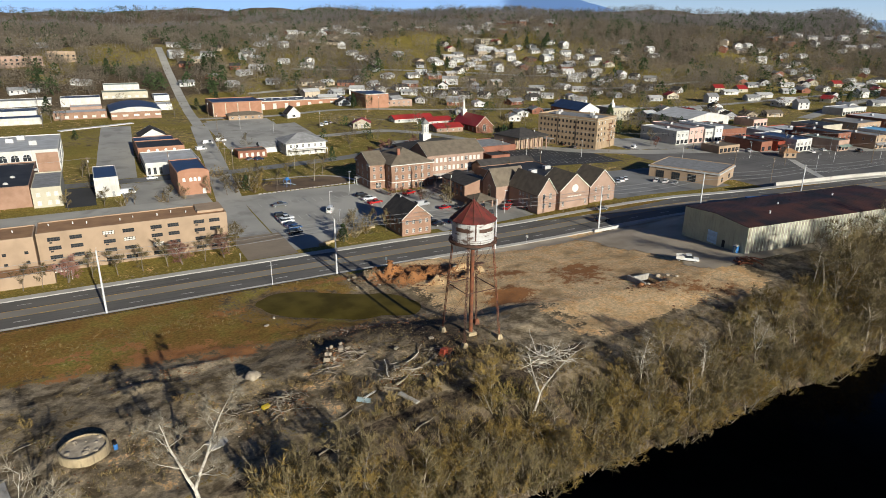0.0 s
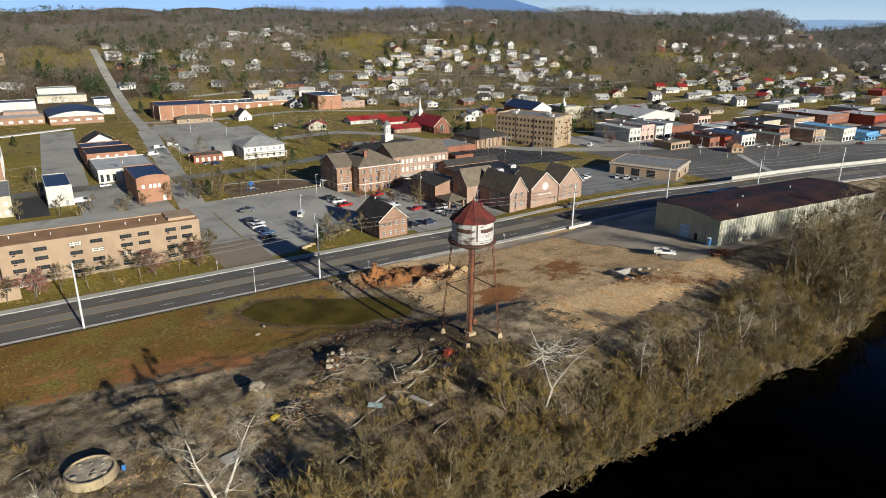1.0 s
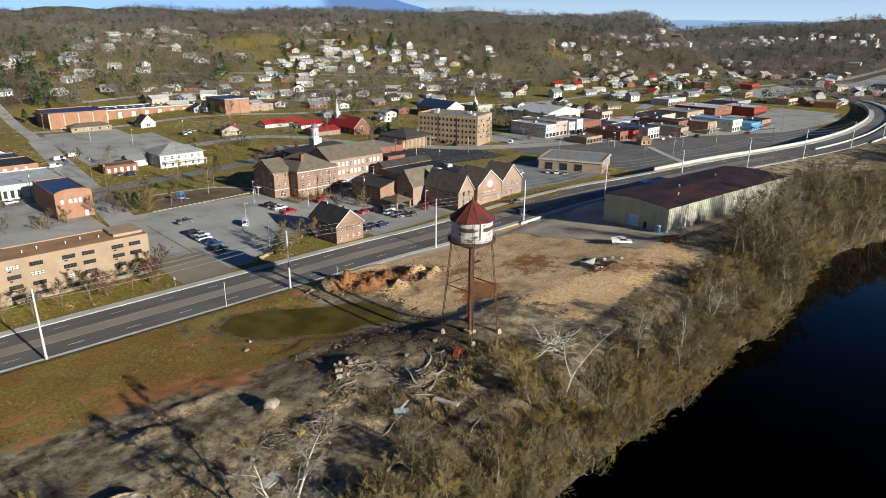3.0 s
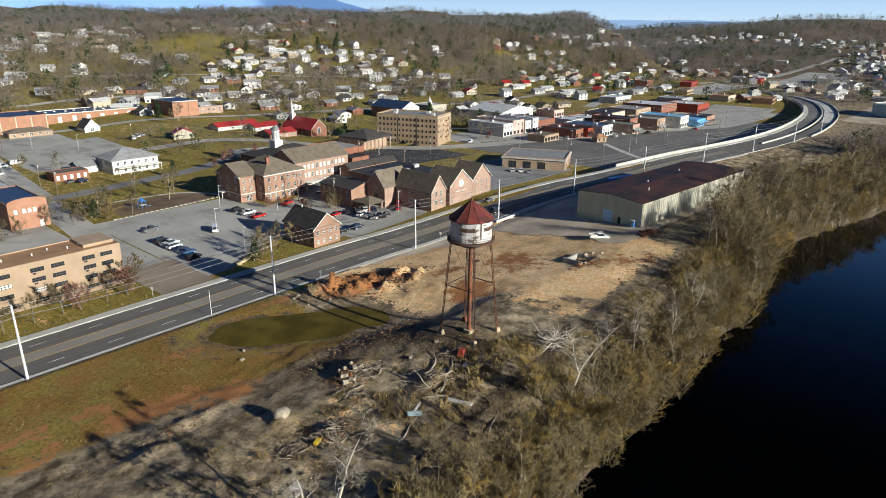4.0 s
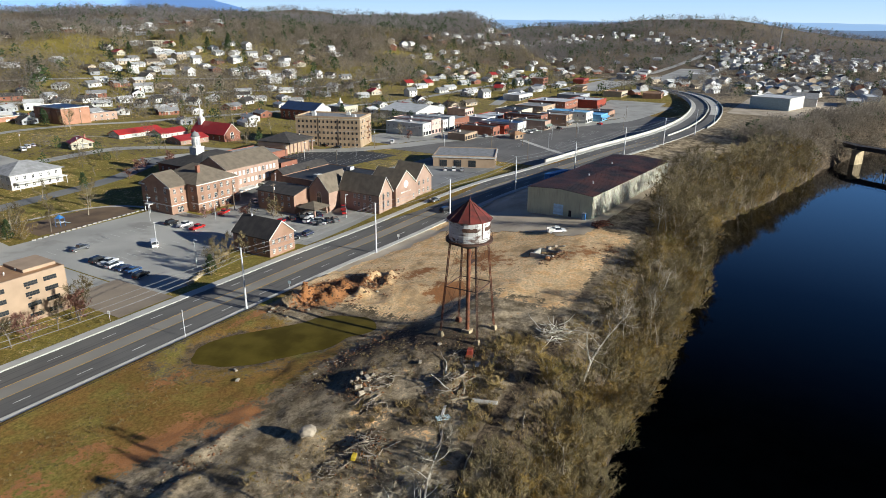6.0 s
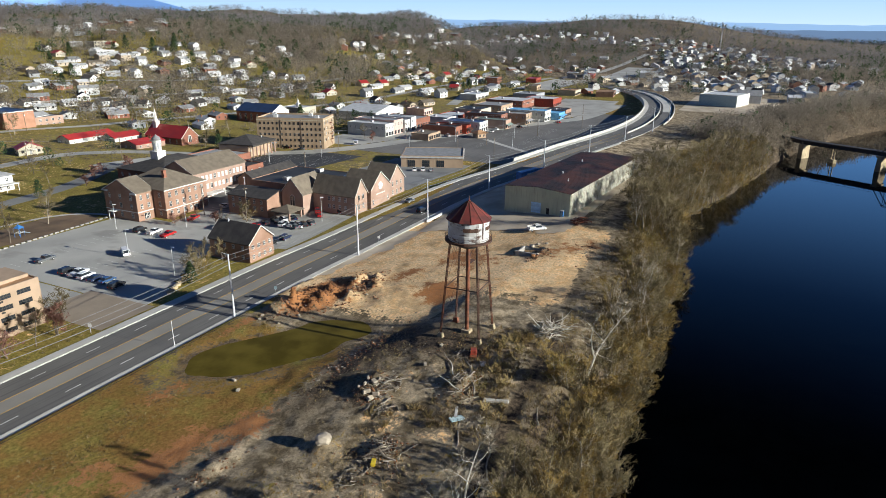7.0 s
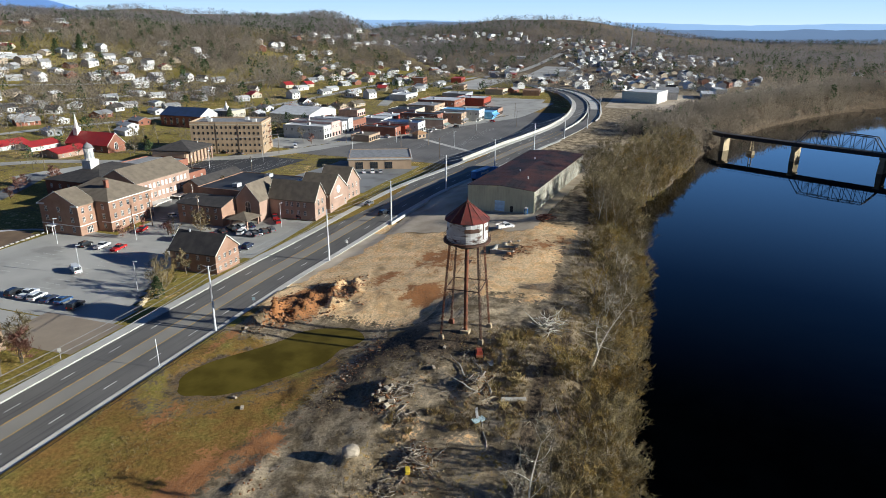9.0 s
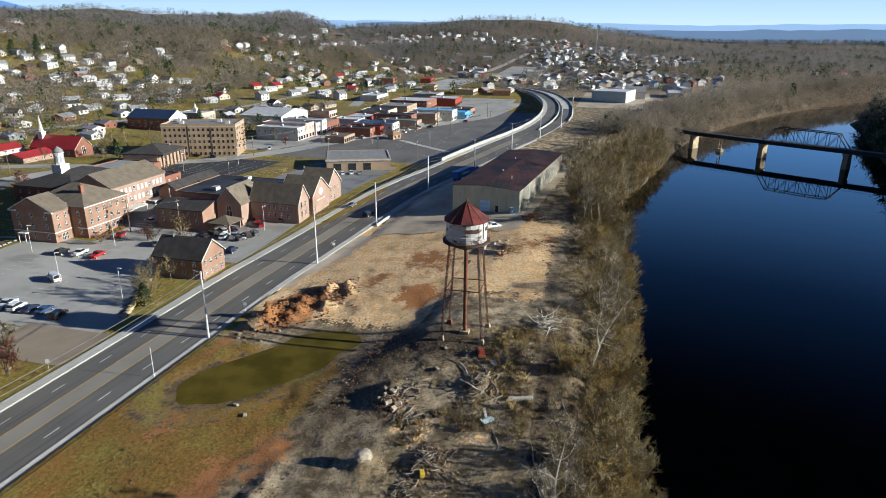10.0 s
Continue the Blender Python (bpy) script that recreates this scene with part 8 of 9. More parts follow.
def far_density(x, y):
    return 0.5 + fbm(np.array([x]), np.array([y]), 160, 71, 3)[0]


def built_up(x, y, r):
    """On or beside a street, a lot or a larger building."""
    if any(x0 - r < x < x1 + r and y0 - r < y < y1 + r for x0, x1, y0, y1 in BUILT):
        return True
    return any(np.hypot(px_ - x, py_ - y).min() < half + r for px_, py_, half in PATHS) or abs(x - float(street_x(y))) < 6 + r


TOWN = 0
tries = 0
while TOWN < 62 and tries < 3000:
    tries += 1
    x, y = RH.choice([(RH.uniform(150, 345), RH.uniform(372, 500)), (RH.uniform(340, 700), RH.uniform(312, 480)), (RH.uniform(400, 640), RH.uniform(300, 400))])
    if x < 236 and y > 395 or built_up(x, y, 10) or not clear(x, y, 18) or y < 300 - 0.3 * (x - 262) + 12 or fbm(np.array([x]), np.array([y]), 70, 72, 2)[0] < -0.16:
        continue
    TOWN += 1
    SPOTS.append((x, y))
    house(RH.choice([0, 0, 0, 1, 2, 2, 3, 4, 5, 6, 8, 8, 7]), x, y, RH.choice([-20, -25, 65, 70, 10]))
tries = 0
FAR_HOMES = Mesh()


def far_home(x, y):
    """A small gabled house with eaves, a door and a few windows, joined into the distant homes."""
    w, d, h, a = RH.uniform(9, 15), 8, RH.choice([2.8, 2.8, 3.0, 5.2]), RH.uniform(-0.6, 0.6)
    z, c, e = ground_z(x, y), math.cos(a), math.sin(a)
    at_ = lambda u, q: (x + c * u - e * q, y + e * u + c * q)
    rim = [at_(u, q) for u, q in ((-w / 2, -d / 2), (w / 2, -d / 2), (w / 2, d / 2), (-w / 2, d / 2), (-w / 2, 0), (w / 2, 0))]
    FAR_HOMES.add([(p, q, z - 1.5) for p, q in rim[:4]] + [(p, q, z + h) for p, q in rim[:4]] + [(p, q, z + h + 2) for p, q in rim[4:]], [(0, 1, 5, 4), (2, 3, 7, 6), (1, 2, 6, 9, 5), (3, 0, 4, 8, 7)], RH.choice([0, 0, 0, 0, 1, 2]))
    eave = [at_(u, q) for u, q in ((-w / 2 - 0.4, -d / 2 - 0.5), (w / 2 + 0.4, -d / 2 - 0.5), (w / 2 + 0.4, d / 2 + 0.5), (-w / 2 - 0.4, d / 2 + 0.5), (-w / 2 - 0.4, 0), (w / 2 + 0.4, 0))]
    FAR_HOMES.add([(p, q, z + h - 0.2) for p, q in eave[:4]] + [(p, q, z + h + 2.08) for p, q in eave[4:]], [(0, 1, 5, 4), (2, 3, 4, 5)], RH.choice([3, 4, 4, 5]))
    for u, z0, z1, hw in ((-w * 0.3, 0.9, 2.1, 0.6), (w * 0.28, 0.9, 2.1, 0.6), (0, 0, 2.1, 0.5)):
        p0, p1 = at_(u - hw, -d / 2 - 0.03), at_(u + hw, -d / 2 - 0.03)
        FAR_HOMES.add([(*p0, z + z0), (*p1, z + z0), (*p1, z + z1), (*p0, z + z1)], [(0, 1, 2, 3)], 6)


while len(SPOTS) < 590 and tries < 14000:
    tries += 1
    if tries % 3 == 0:
        x, y = RH.uniform(160, 520), RH.uniform(470, 680)
    elif tries % 3 == 1:
        x, y = RH.uniform(620, 1250), RH.uniform(-40, 480)
    else:
        x, y = RH.uniform(560, 1500), RH.uniform(60, 600)
    if y < float(north_shore(np.array([x]))[0]) + 45 or abs(y - float(road_y(np.array([x]))[0])) < 26 or abs(x - 962) < 14 or far_density(x, y) < 0.42 or not clear(x, y, 17) or (590 < x < 770 and 240 < y < 300) or (770 < x < 990 and 200 < y < 260):
        continue
    if 500 < x < 610 and 20 < y < 145:
        continue
    SPOTS.append((x, y))
    if len(SPOTS) <= 298:
        house(RH.choice([0, 0, 1, 2, 2, 3, 4, 5, 6, 8, 8]), x, y, RH.choice([0, 20, -20, -30, 25, 90, 70]))
        continue
    far_home(x, y)
tries = placed = 0
while placed < 85 and tries < 4000:
    tries += 1
    x, y = RH.uniform(70, 620), RH.uniform(575, 930)
    if not clear(x, y, 19) or built_up(x, y, 6) or fbm(np.array([x]), np.array([y]), 110, 73, 2)[0] < -0.05:
        continue
    placed += 1
    SPOTS.append((x, y))
    far_home(x, y)
solo("distant_homes", FAR_HOMES, [SIDING, SIDING_TAN, BRICK_RED, ROOF_GREY, ROOF_PALE, ROOF_DARK, GLASS], "small pale houses scattered through the far town", "houses", "stuff")
# large buildings far off
for col, x, y, w, d, h, wall, roofm in (("pink brick", -46, 690, 34, 14, 7, BRICK_PINK, ROOF_GREY), ("tan brick", -14, 700, 22, 14, 8, BRICK_TAN, ROOF_NAVY), ("cream", 452, 722, 26, 12, 6, CREAM, ROOF_GREY), ("white", 430, 690, 24, 10, 4, SIDING, ROOF_PALE), ("red", 690, 300, 30, 12, 4.5, REDPAINT, ROOF_RED), ("red", 800, 262, 26, 12, 4.5, REDPAINT, ROOF_RED),
                                       ("brown", 600, 270, 24, 12, 4, BRICK_TAN, ROOF_BROWN), ("white", 850, 200, 40, 16, 6, PLASTER, ROOF_WHITE), ("white", 640, 20, 30, 10, 4, PLASTER, ROOF_WHITE), ("white", 1010, 160, 44, 18, 6, PLASTER, ROOF_WHITE), ("brick", 640, 330, 20, 14, 7, BRICK_RED, ROOF_GREY), ("orange", 575, 190, 26, 16, 4, BRICK_ORANGE, ROOF_TILE)):
    b = thing("large_building", f"{col} flat-roofed building at the edge of town", "building", x, y, ground_z(x, y), 8, group="outlying buildings")
    walls_flat(b, w, d, h, wall, roofm, 3)
    rows_of(b, "S", w, d, (0.9,) if h < 6 else (0.9, 4.0), spread(max(3, int(w / 4)), w, 2), window_mesh(1.8, 1.6, frame_mat=TRIM_DARK))
    SPOTS.append((x, y)), SPOTS.append((x - w / 3, y)), SPOTS.append((x + w / 3, y))

# ---- trees ----


def limb(m, p, d, length, r0, r1, segs, bend, rg, n=4):
    """A crooked tapering limb; gives the points along it."""
    pts, p, d = [p], Vector(p), Vector(d).normalized()
    for i in range(segs):
        d = (d + Vector((rg.gauss(0, bend), rg.gauss(0, bend), rg.gauss(0, bend) + 0.06))).normalized()
        p = p + d * (length / segs)
        pts.append(p)
    m.pipe(pts, [r0 + (r1 - r0) * i / segs for i in range(segs + 1)], n, caps=False)
    return pts, d


def twigs(m, p, d, count, size, rg, width=0.05, spread_=0.9):
    for _ in range(count):
        e = (Vector(d) + Vector((rg.gauss(0, spread_), rg.gauss(0, spread_), rg.gauss(0.15, spread_)))).normalized()
        ln = size * rg.uniform(0.5, 1.3)
        s = e.orthogonal().normalized() * width
        q = Vector(p) + e * ln
        m.add([p + s, p - s, q], [(0, 1, 2)])


def bare_tree(seed, height, limbs=9, subs=5, tw=12, trunk_r=None, stems=1, lean=0.12, low=0.25, bark=None, crown=None, twig_size=None, flare=1.0, width=0.045, name="bare_tree", label="leafless grey winter tree", cat="tree"):
    rg = random.Random(seed)
    wood, fine = Mesh(), Mesh()
    tr = trunk_r or height * 0.016
    ts = twig_size or height * 0.10
    for st in range(stems):
        a = rg.uniform(0, 6.28)
        d0 = Vector((math.cos(a) * lean * (1 + 1.6 * (stems > 1)), math.sin(a) * lean * (1 + 1.6 * (stems > 1)), 1))
        hh = height * (rg.uniform(0.6, 0.95) if stems > 1 else 0.85)
        pts, dd = limb(wood, Vector((math.cos(a), math.sin(a), 0)) * (0.25 * (stems > 1)) - Vector((0, 0, 0.4)), d0, hh, tr, tr * 0.25, 6, 0.07, rg, 6)
        for i in range(limbs):
            f = low + (1 - low) * (i + rg.random()) / limbs
            k = min(5, int(f * 6))
            p = pts[k].lerp(pts[k + 1], f * 6 - k)
            an = rg.uniform(0, 6.28)
            out = flare * rg.uniform(0.7, 1.2)
            L_ = height * (0.42 - 0.26 * f) * rg.uniform(0.7, 1.25)
            lp, ld = limb(wood, p, (math.cos(an) * out, math.sin(an) * out, rg.uniform(0.25, 0.9)), L_, tr * (0.5 - 0.3 * f), tr * 0.08, 3, 0.16, rg, 3)
            for j in range(subs):
                g_ = (j + 1) / subs
                kk = min(2, int(g_ * 3 - 1e-6))
                sp = lp[kk].lerp(lp[kk + 1], g_ * 3 - kk)
                an2 = rg.uniform(0, 6.28)
                sd = (ld + Vector((math.cos(an2), math.sin(an2), rg.uniform(-0.1, 0.9))) * 0.8).normalized()
                bp, bd = limb(wood, sp, sd, L_ * rg.uniform(0.3, 0.55), tr * 0.10, tr * 0.03, 2, 0.14, rg, 3)
                twigs(fine, bp[1], bd, tw // 2, ts, rg, width)
                twigs(fine, bp[2], bd, tw - tw // 2, ts, rg, width)
    b = thing(name, label, cat)
    part("trunk", wood, bark or BARK, b)
    part("crown", fine, crown or TWIG, b)
    return b


def thicket(seed, height, stems=13, tw=16, crown=None, bark=None, width=0.05, name="bush", label="tangled leafless riverside bush", leaf=None):
    rg = random.Random(seed)
    wood, fine = Mesh(), Mesh()
    for s in range(stems):
        a = 6.28 * (s + rg.random()) / stems
        o = rg.uniform(0.25, 0.95)
        pts, d = limb(wood, Vector((math.cos(a), math.sin(a), 0)) * rg.uniform(0, 0.5) - Vector((0, 0, 0.3)), (math.cos(a) * o, math.sin(a) * o, 1), height * rg.uniform(0.6, 1.1), 0.06, 0.014, 4, 0.17, rg, 3)
        for k in range(1, 5):
            twigs(fine, pts[k], d, tw // 3 if k < 3 else tw // 2, height * 0.27, rg, width, 0.7)
            if leaf:
                for _ in range(tw // 2):
                    c = pts[k] + Vector((rg.gauss(0, .4), rg.gauss(0, .4), rg.gauss(0, .35)))
                    e1, e2 = Vector((rg.gauss(0, 1), rg.gauss(0, 1), rg.gauss(0, 1))).normalized() * 0.16, Vector((rg.gauss(0, 1), rg.gauss(0, 1), rg.gauss(0, 1))).normalized() * 0.16
                    fine.add([c, c + e1, c + e2], [(0, 1, 2)], 1)
    b = thing(name, label, "bush")
    part("stem", wood, bark or BARK_PALE, b)
    part("crown", fine, [crown or TWIG_TAN] + ([leaf] if leaf else []), b)
    return b


def evergreen(seed, height, radius, name="evergreen_tree", label="dense dark green evergreen tree"):
    rg = random.Random(seed)
    wood, fine = Mesh(), Mesh()
    limb(wood, Vector((0, 0, -0.4)), (0, 0, 1), height * 0.95, height * 0.022, 0.03, 5, 0.02, rg, 6)
    for _ in range(620):
        f = rg.random() ** 0.75
        z = height * (0.1 + 0.9 * f)
        r = radius * (1 - f) ** 0.7 * rg.uniform(0.55, 1.1) * (1 + 0.25 * math.sin(z * 2.3 + seed))
        a = rg.uniform(0, 6.28)
        c = Vector((r * math.cos(a), r * math.sin(a), z))
        s = height * 0.055
        e1 = (Vector((math.cos(a), math.sin(a), rg.uniform(-0.7, 0.3))) + Vector((rg.gauss(0, .5), rg.gauss(0, .5), 0))).normalized() * s * rg.uniform(0.8, 1.7)
        e2 = Vector((-math.sin(a), math.cos(a), rg.uniform(-0.4, 0.4))).normalized() * s * rg.uniform(0.5, 1.1)
        fine.add([c - e2, c + e2, c + e1], [(0, 1, 2)])
    b = thing(name, label, "tree")
    part("trunk", wood, BARK, b)
    part("crown", fine, NEEDLE, b)
    return b


LATER, TALLY = [], {}


def plant(proto, x, y, turn=0, scale=1.0, sink=0.0, group=""):
    """A copy of the plant; past 280 of its kind it goes into one joined growth."""
    m = pose(x, y, ground_z(x, y) - sink, 0, 0, turn)
    kind = proto.name.split(".")[0]
    TALLY[kind] = TALLY.get(kind, 0) + 1
    if TALLY[kind] > 280:
        LATER.append((proto, m @ Matrix.Diagonal((scale, scale, scale, 1))))
        return None
    ob = copy_thing(proto, m)
    ob.scale = (scale, scale, scale)
    if group:
        ob["group"] = group
    return ob


def joined(name, label, items):
    """One mesh of kind stuff from many placed plants."""
    cache, V, F, I, mats, o = {}, [], [], [], [], 0
    for proto, m in items:
        if proto not in cache:
            vv, ff, ii, n0 = [], [], [], 0
            for c in proto.children:
                me_ = c.data
                a_ = np.empty(len(me_.vertices) * 3, np.float32)
                me_.vertices.foreach_get("co", a_)
                me_.calc_loop_triangles()
                t_ = np.empty(len(me_.loop_triangles) * 3, np.int32)
                me_.loop_triangles.foreach_get("vertices", t_)
                mi = np.empty(len(me_.loop_triangles), np.int32)
                me_.loop_triangles.foreach_get("material_index", mi)
                slots = []
                for q in me_.materials:
                    if q not in mats:
                        mats.append(q)
                    slots.append(mats.index(q))
                vv.append(a_.reshape(-1, 3)), ff.append(t_.reshape(-1, 3) + n0), ii.append(np.array(slots)[mi])
                n0 += len(me_.vertices)
            cache[proto] = (np.concatenate(vv), np.concatenate(ff), np.concatenate(ii))
        v, f, i = cache[proto]
        M = np.array(m)
        V.append(v @ M[:3, :3].T + M[:3, 3]), F.append(f + o), I.append(i)
        o += len(v)
    return solo(name, arrays(name, np.concatenate(V), np.concatenate(F), mats, np.concatenate(I)), None, label, "brush", "stuff")


bank = [bare_tree(21, 7.5, 8, 4, 13, 0.13, 2, 0.2, 0.2, BARK_PALE, TWIG_TAN, 1.0, width=0.036), bare_tree(22, 9, 9, 4, 13, 0.15, 1, 0.12, 0.25, BARK, TWIG, 1.1, width=0.036), bare_tree(23, 6.5, 6, 4, 13, 0.11, 3, 0.25, 0.2, BARK_PALE, TWIG_TAN, 0.9, width=0.036),
        bare_tree(24, 11.5, 10, 4, 14, 0.18, 1, 0.1, 0.3, BARK_PALE, TWIG, 1.2, width=0.036), bare_tree(25, 13.5, 11, 4, 14, 0.22, 1, 0.1, 0.35, BARK_PALE, TWIG, 1.3, width=0.036), bare_tree(26, 8, 8, 4, 13, 0.14, 2, 0.2, 0.2, BARK_PALE, TWIG, 1.0, width=0.036)]
bush = [thicket(31, 3.4, 11, 19, width=0.038), thicket(32, 2.6, 12, 18, TWIG, width=0.038), thicket(33, 4.2, 10, 20, TWIG, width=0.04), thicket(34, 3.0, 10, 15, TWIG_TAN, leaf=OLIVE, label="olive-leaved bush on the river bank", width=0.036), thicket(35, 2.2, 12, 19, WEED, label="brown dead weeds in a tangled clump", width=0.04), thicket(36, 2.0, 16, 14, STRAW, STRAW, label="golden clump of tall dead grass", width=0.06)]
street = [bare_tree(41, 6, 8, 5, 14, 0.11, 1, 0.05, 0.3, BARK, TWIG, 0.7), bare_tree(42, 9, 10, 5, 14, 0.16, 1, 0.06, 0.3, BARK, TWIG, 0.9), bare_tree(43, 5, 8, 5, 16, 0.09, 2, 0.12, 0.15, BARK, TWIG_RED, 0.6, label="leafless ornamental tree with reddish twigs"), bare_tree(44, 12, 11, 5, 14, 0.22, 1, 0.06, 0.3, BARK_PALE, TWIG, 1.1)]
green = [evergreen(51, 9, 2.6), evergreen(52, 13, 3.4), evergreen(53, 6, 2.2), evergreen(54, 4.6, 1.1, label="narrow dark green cypress")]
def sycamore(seed, height, lean, fork, tr, fine_twigs, label):
    """A pale trunk that forks low into two long crooked limbs with a few side branches."""
    rg = random.Random(seed)
    wood, fine = Mesh(), Mesh()
    pts, d = limb(wood, Vector((0, 0, -0.5)), (lean[0], lean[1], 1), height * fork, tr, tr * 0.8, 3, 0.05, rg, 8)
    for sgn, ln in ((1, 1 - fork), (-1, 0.8 * (1 - fork))):
        lp, ld = limb(wood, pts[-1], (d.x + sgn * 0.35 * lean[2], d.y + sgn * 0.35 * lean[3], 1), height * ln, tr * 0.72, tr * 0.12, 6, 0.11, rg, 6)
        for k in range(1, 7):
            for _ in range(2):
                a = rg.uniform(0, 6.28)
                L_ = height * rg.uniform(0.10, 0.24) * (1.25 - 0.1 * k)
                bp, bd = limb(wood, lp[k], (math.cos(a), math.sin(a), rg.uniform(0.1, 0.9)), L_, tr * 0.26 * (1.1 - 0.12 * k), tr * 0.05, 4, 0.2, rg, 4)
                for q in bp[2:]:
                    sp, sd = limb(wood, q, (bd.x + rg.gauss(0, .7), bd.y + rg.gauss(0, .7), bd.z + rg.gauss(0.2, .5)), L_ * 0.5, tr * 0.06, tr * 0.02, 3, 0.2, rg, 3)
                    twigs(fine, sp[2], sd, fine_twigs, 1.3, rg, 0.03)
                    twigs(fine, sp[3], sd, fine_twigs, 1.2, rg, 0.028)
    b = thing("white_tree", label, "tree")
    part("trunk", wood, BARK_W, b)
    part("crown", fine, BARK_PALE, b)
    return b


white_big = sycamore(61, 17, (0.2, -0.26, 0.6, -0.8), 0.34, 0.24, 4, "bare white-barked sycamore standing in riverside brush")
white_near = sycamore(62, 17, (-0.2, 0.18, 0.75, -0.65), 0.2, 0.33, 24, "bare white-barked tree on the river bank")
white_small = sycamore(66, 12, (0.1, 0.05, 0.8, 0.3), 0.3, 0.16, 5, "slender bare white-barked tree on the river bank")
PROTOS = bank + bush + street + green + [white_big, white_near, white_small]

RT = random.Random(77)
plant(white_big, 62.0, 76.2, 0, 0.98)
plant(white_near, 8.2, 78.2, 0, 1.05)
plant(white_small, -9.0, 74, 140, 1.3)
plant(white_small, 86, 75, 30, 0.9)
plant(white_small, 100, 73, 210, 1.0)
plant(white_small, 150, 84, 210, 1.0)
plant(white_small, 118, 74, 80, 0.9)
# town trees
for x, y, k, s in ((-9.3, 186, 2, 1.2), (-3.4, 186, 1, 0.6), (2.7, 185.5, 0, 0.9), (9, 186, 1, 0.65), (15.5, 186.4, 0, 1.0), (20, 186.5, 2, 1.2), (25.5, 186.5, 0, 1.0), (31.4, 187.8, 2, 1.3), (33, 190, 0, 1.0), (-19.3, 184, 0, .9), (-15, 184.4, 0, .8), (36, 194, 1, 0.7),
                   (68, 187, 1, 0.9), (73, 189, 3, 0.7), (79, 192, 1, 0.8), (84, 190, 0, 1.0), (56, 268, 3, 0.8), (60, 271, 1, 1.1), (66, 262, 1, 0.9), (85, 272, 3, 0.9), (92, 282, 1, 1.1), (76, 281, 0, 1.2), (84, 300, 3, 0.8), (48, 276, 0, 1), (46, 262, 0, 1.1), (118, 212, 1, 0.8), (121, 216, 0, 1), (112, 220, 2, 1), (105, 232, 2, .9),
                   (110, 234.5, 2, .6), (117, 235, 2, .6), (124, 240, 2, .8), (24, 262, 1, .7), (12, 263, 0, 1), (2, 264, 0, 1.1), (-10, 266, 0, 1), (30, 263, 0, 1), (40, 264, 1, .8), (-5, 322, 1, .8), (-3, 334, 0, 1), (128, 310, 2, 1.1), (136, 316, 2, 1.2), (144, 320, 2, 1.1), (150, 312, 2, 1.2), (124, 330, 1, .9), (158, 322, 2, 1), (60, 360, 1, 1), (74, 352, 3, .8),
                   (215, 330, 1, 1), (230, 335, 3, 1), (236, 350, 1, 1.1), (250, 345, 3, .9), (190, 340, 1, .9), (280, 340, 1, 1), (170, 430, 1, 1), (178, 440, 3, 1), (230, 400, 3, 1.1), (245, 410, 1, 1.2), (260, 390, 3, 1), (410, 330, 3, 1), (430, 320, 1, 1), (330, 340, 1, .9), (285, 270, 1, .9), (280, 262, 2, 1.2), (165, 236, 0, .8)):
    plant(street[k], x, y, RT.uniform(0, 360), s * (1.45 if y < 195 and x < 40 else 1.15), group="town trees")
for x, y, k, s in ((-23.6, 524, 1, 1), (54.6, 266, 0, 0.75), (67, 184.6, 0, 0.7), (106.2, 309, 0, 0.85), (-7.4, 417, 2, 1), (366, 360, 2, 1), (374, 366, 2, .9), (384, 362, 2, .9), (325, 350, 1, 0.95), (176, 462, 0, 1.1), (178, 468, 1, .8), (86, 510, 1, 1), (72, 512, 0, 1), (-30, 600, 1, 1.1), (20, 640, 1, 1.2), (100, 640, 1, 1.2), (110, 650, 1, 1), (300, 570, 1, 1), (330, 600, 1, 1.1), (480, 640, 1, 1.3), (490, 650, 1, 1.2), (470, 660, 1, 1.2),
                   (500, 660, 1, 1.3), (460, 690, 1, 1.2), (400, 700, 1, 1.1), (270, 640, 1, 1.2), (262, 636, 1, 1), (352, 660, 1, 1.1), (560, 330, 0, 1), (566, 326, 0, .9), (574, 330, 0, 1), (582, 326, 0, 1), (235, 340, 0, .8), (228, 344, 3, 1)):
    plant(green[k], x, y, RT.uniform(0, 360), s, group="evergreens")
# bare shrubs on the playground and behind the apartment block
for x, y, k, s in ((55, 267, 2, 2.3), (60, 270, 0, 2.2), (52, 273, 2, 1.9), (57, 262, 0, 1.6), (50, 266, 4, 1.8), (48, 296, 0, 1.6), (62, 276, 1, 1.6), (104, 262, 1, 1.4), (120, 213, 0, 1.5), (113, 219, 2, 1.2), (72, 188, 2, 1.5), (77, 190, 0, 1.6), (68, 186, 0, 1.2), (22, 262, 0, 1.4), (30, 264, 1, 1.3), (8, 263, 0, 1.3), (37, 212, 1, 1.4), (30, 211, 0, 1.2), (16, 212, 1, 1.3), (2, 212, 0, 1.4), (-8, 213, 1, 1.4), (-2, 300, 1, 1.5)):
    plant(bush[k], x, y, RT.uniform(0, 360), s, group="town shrubs")
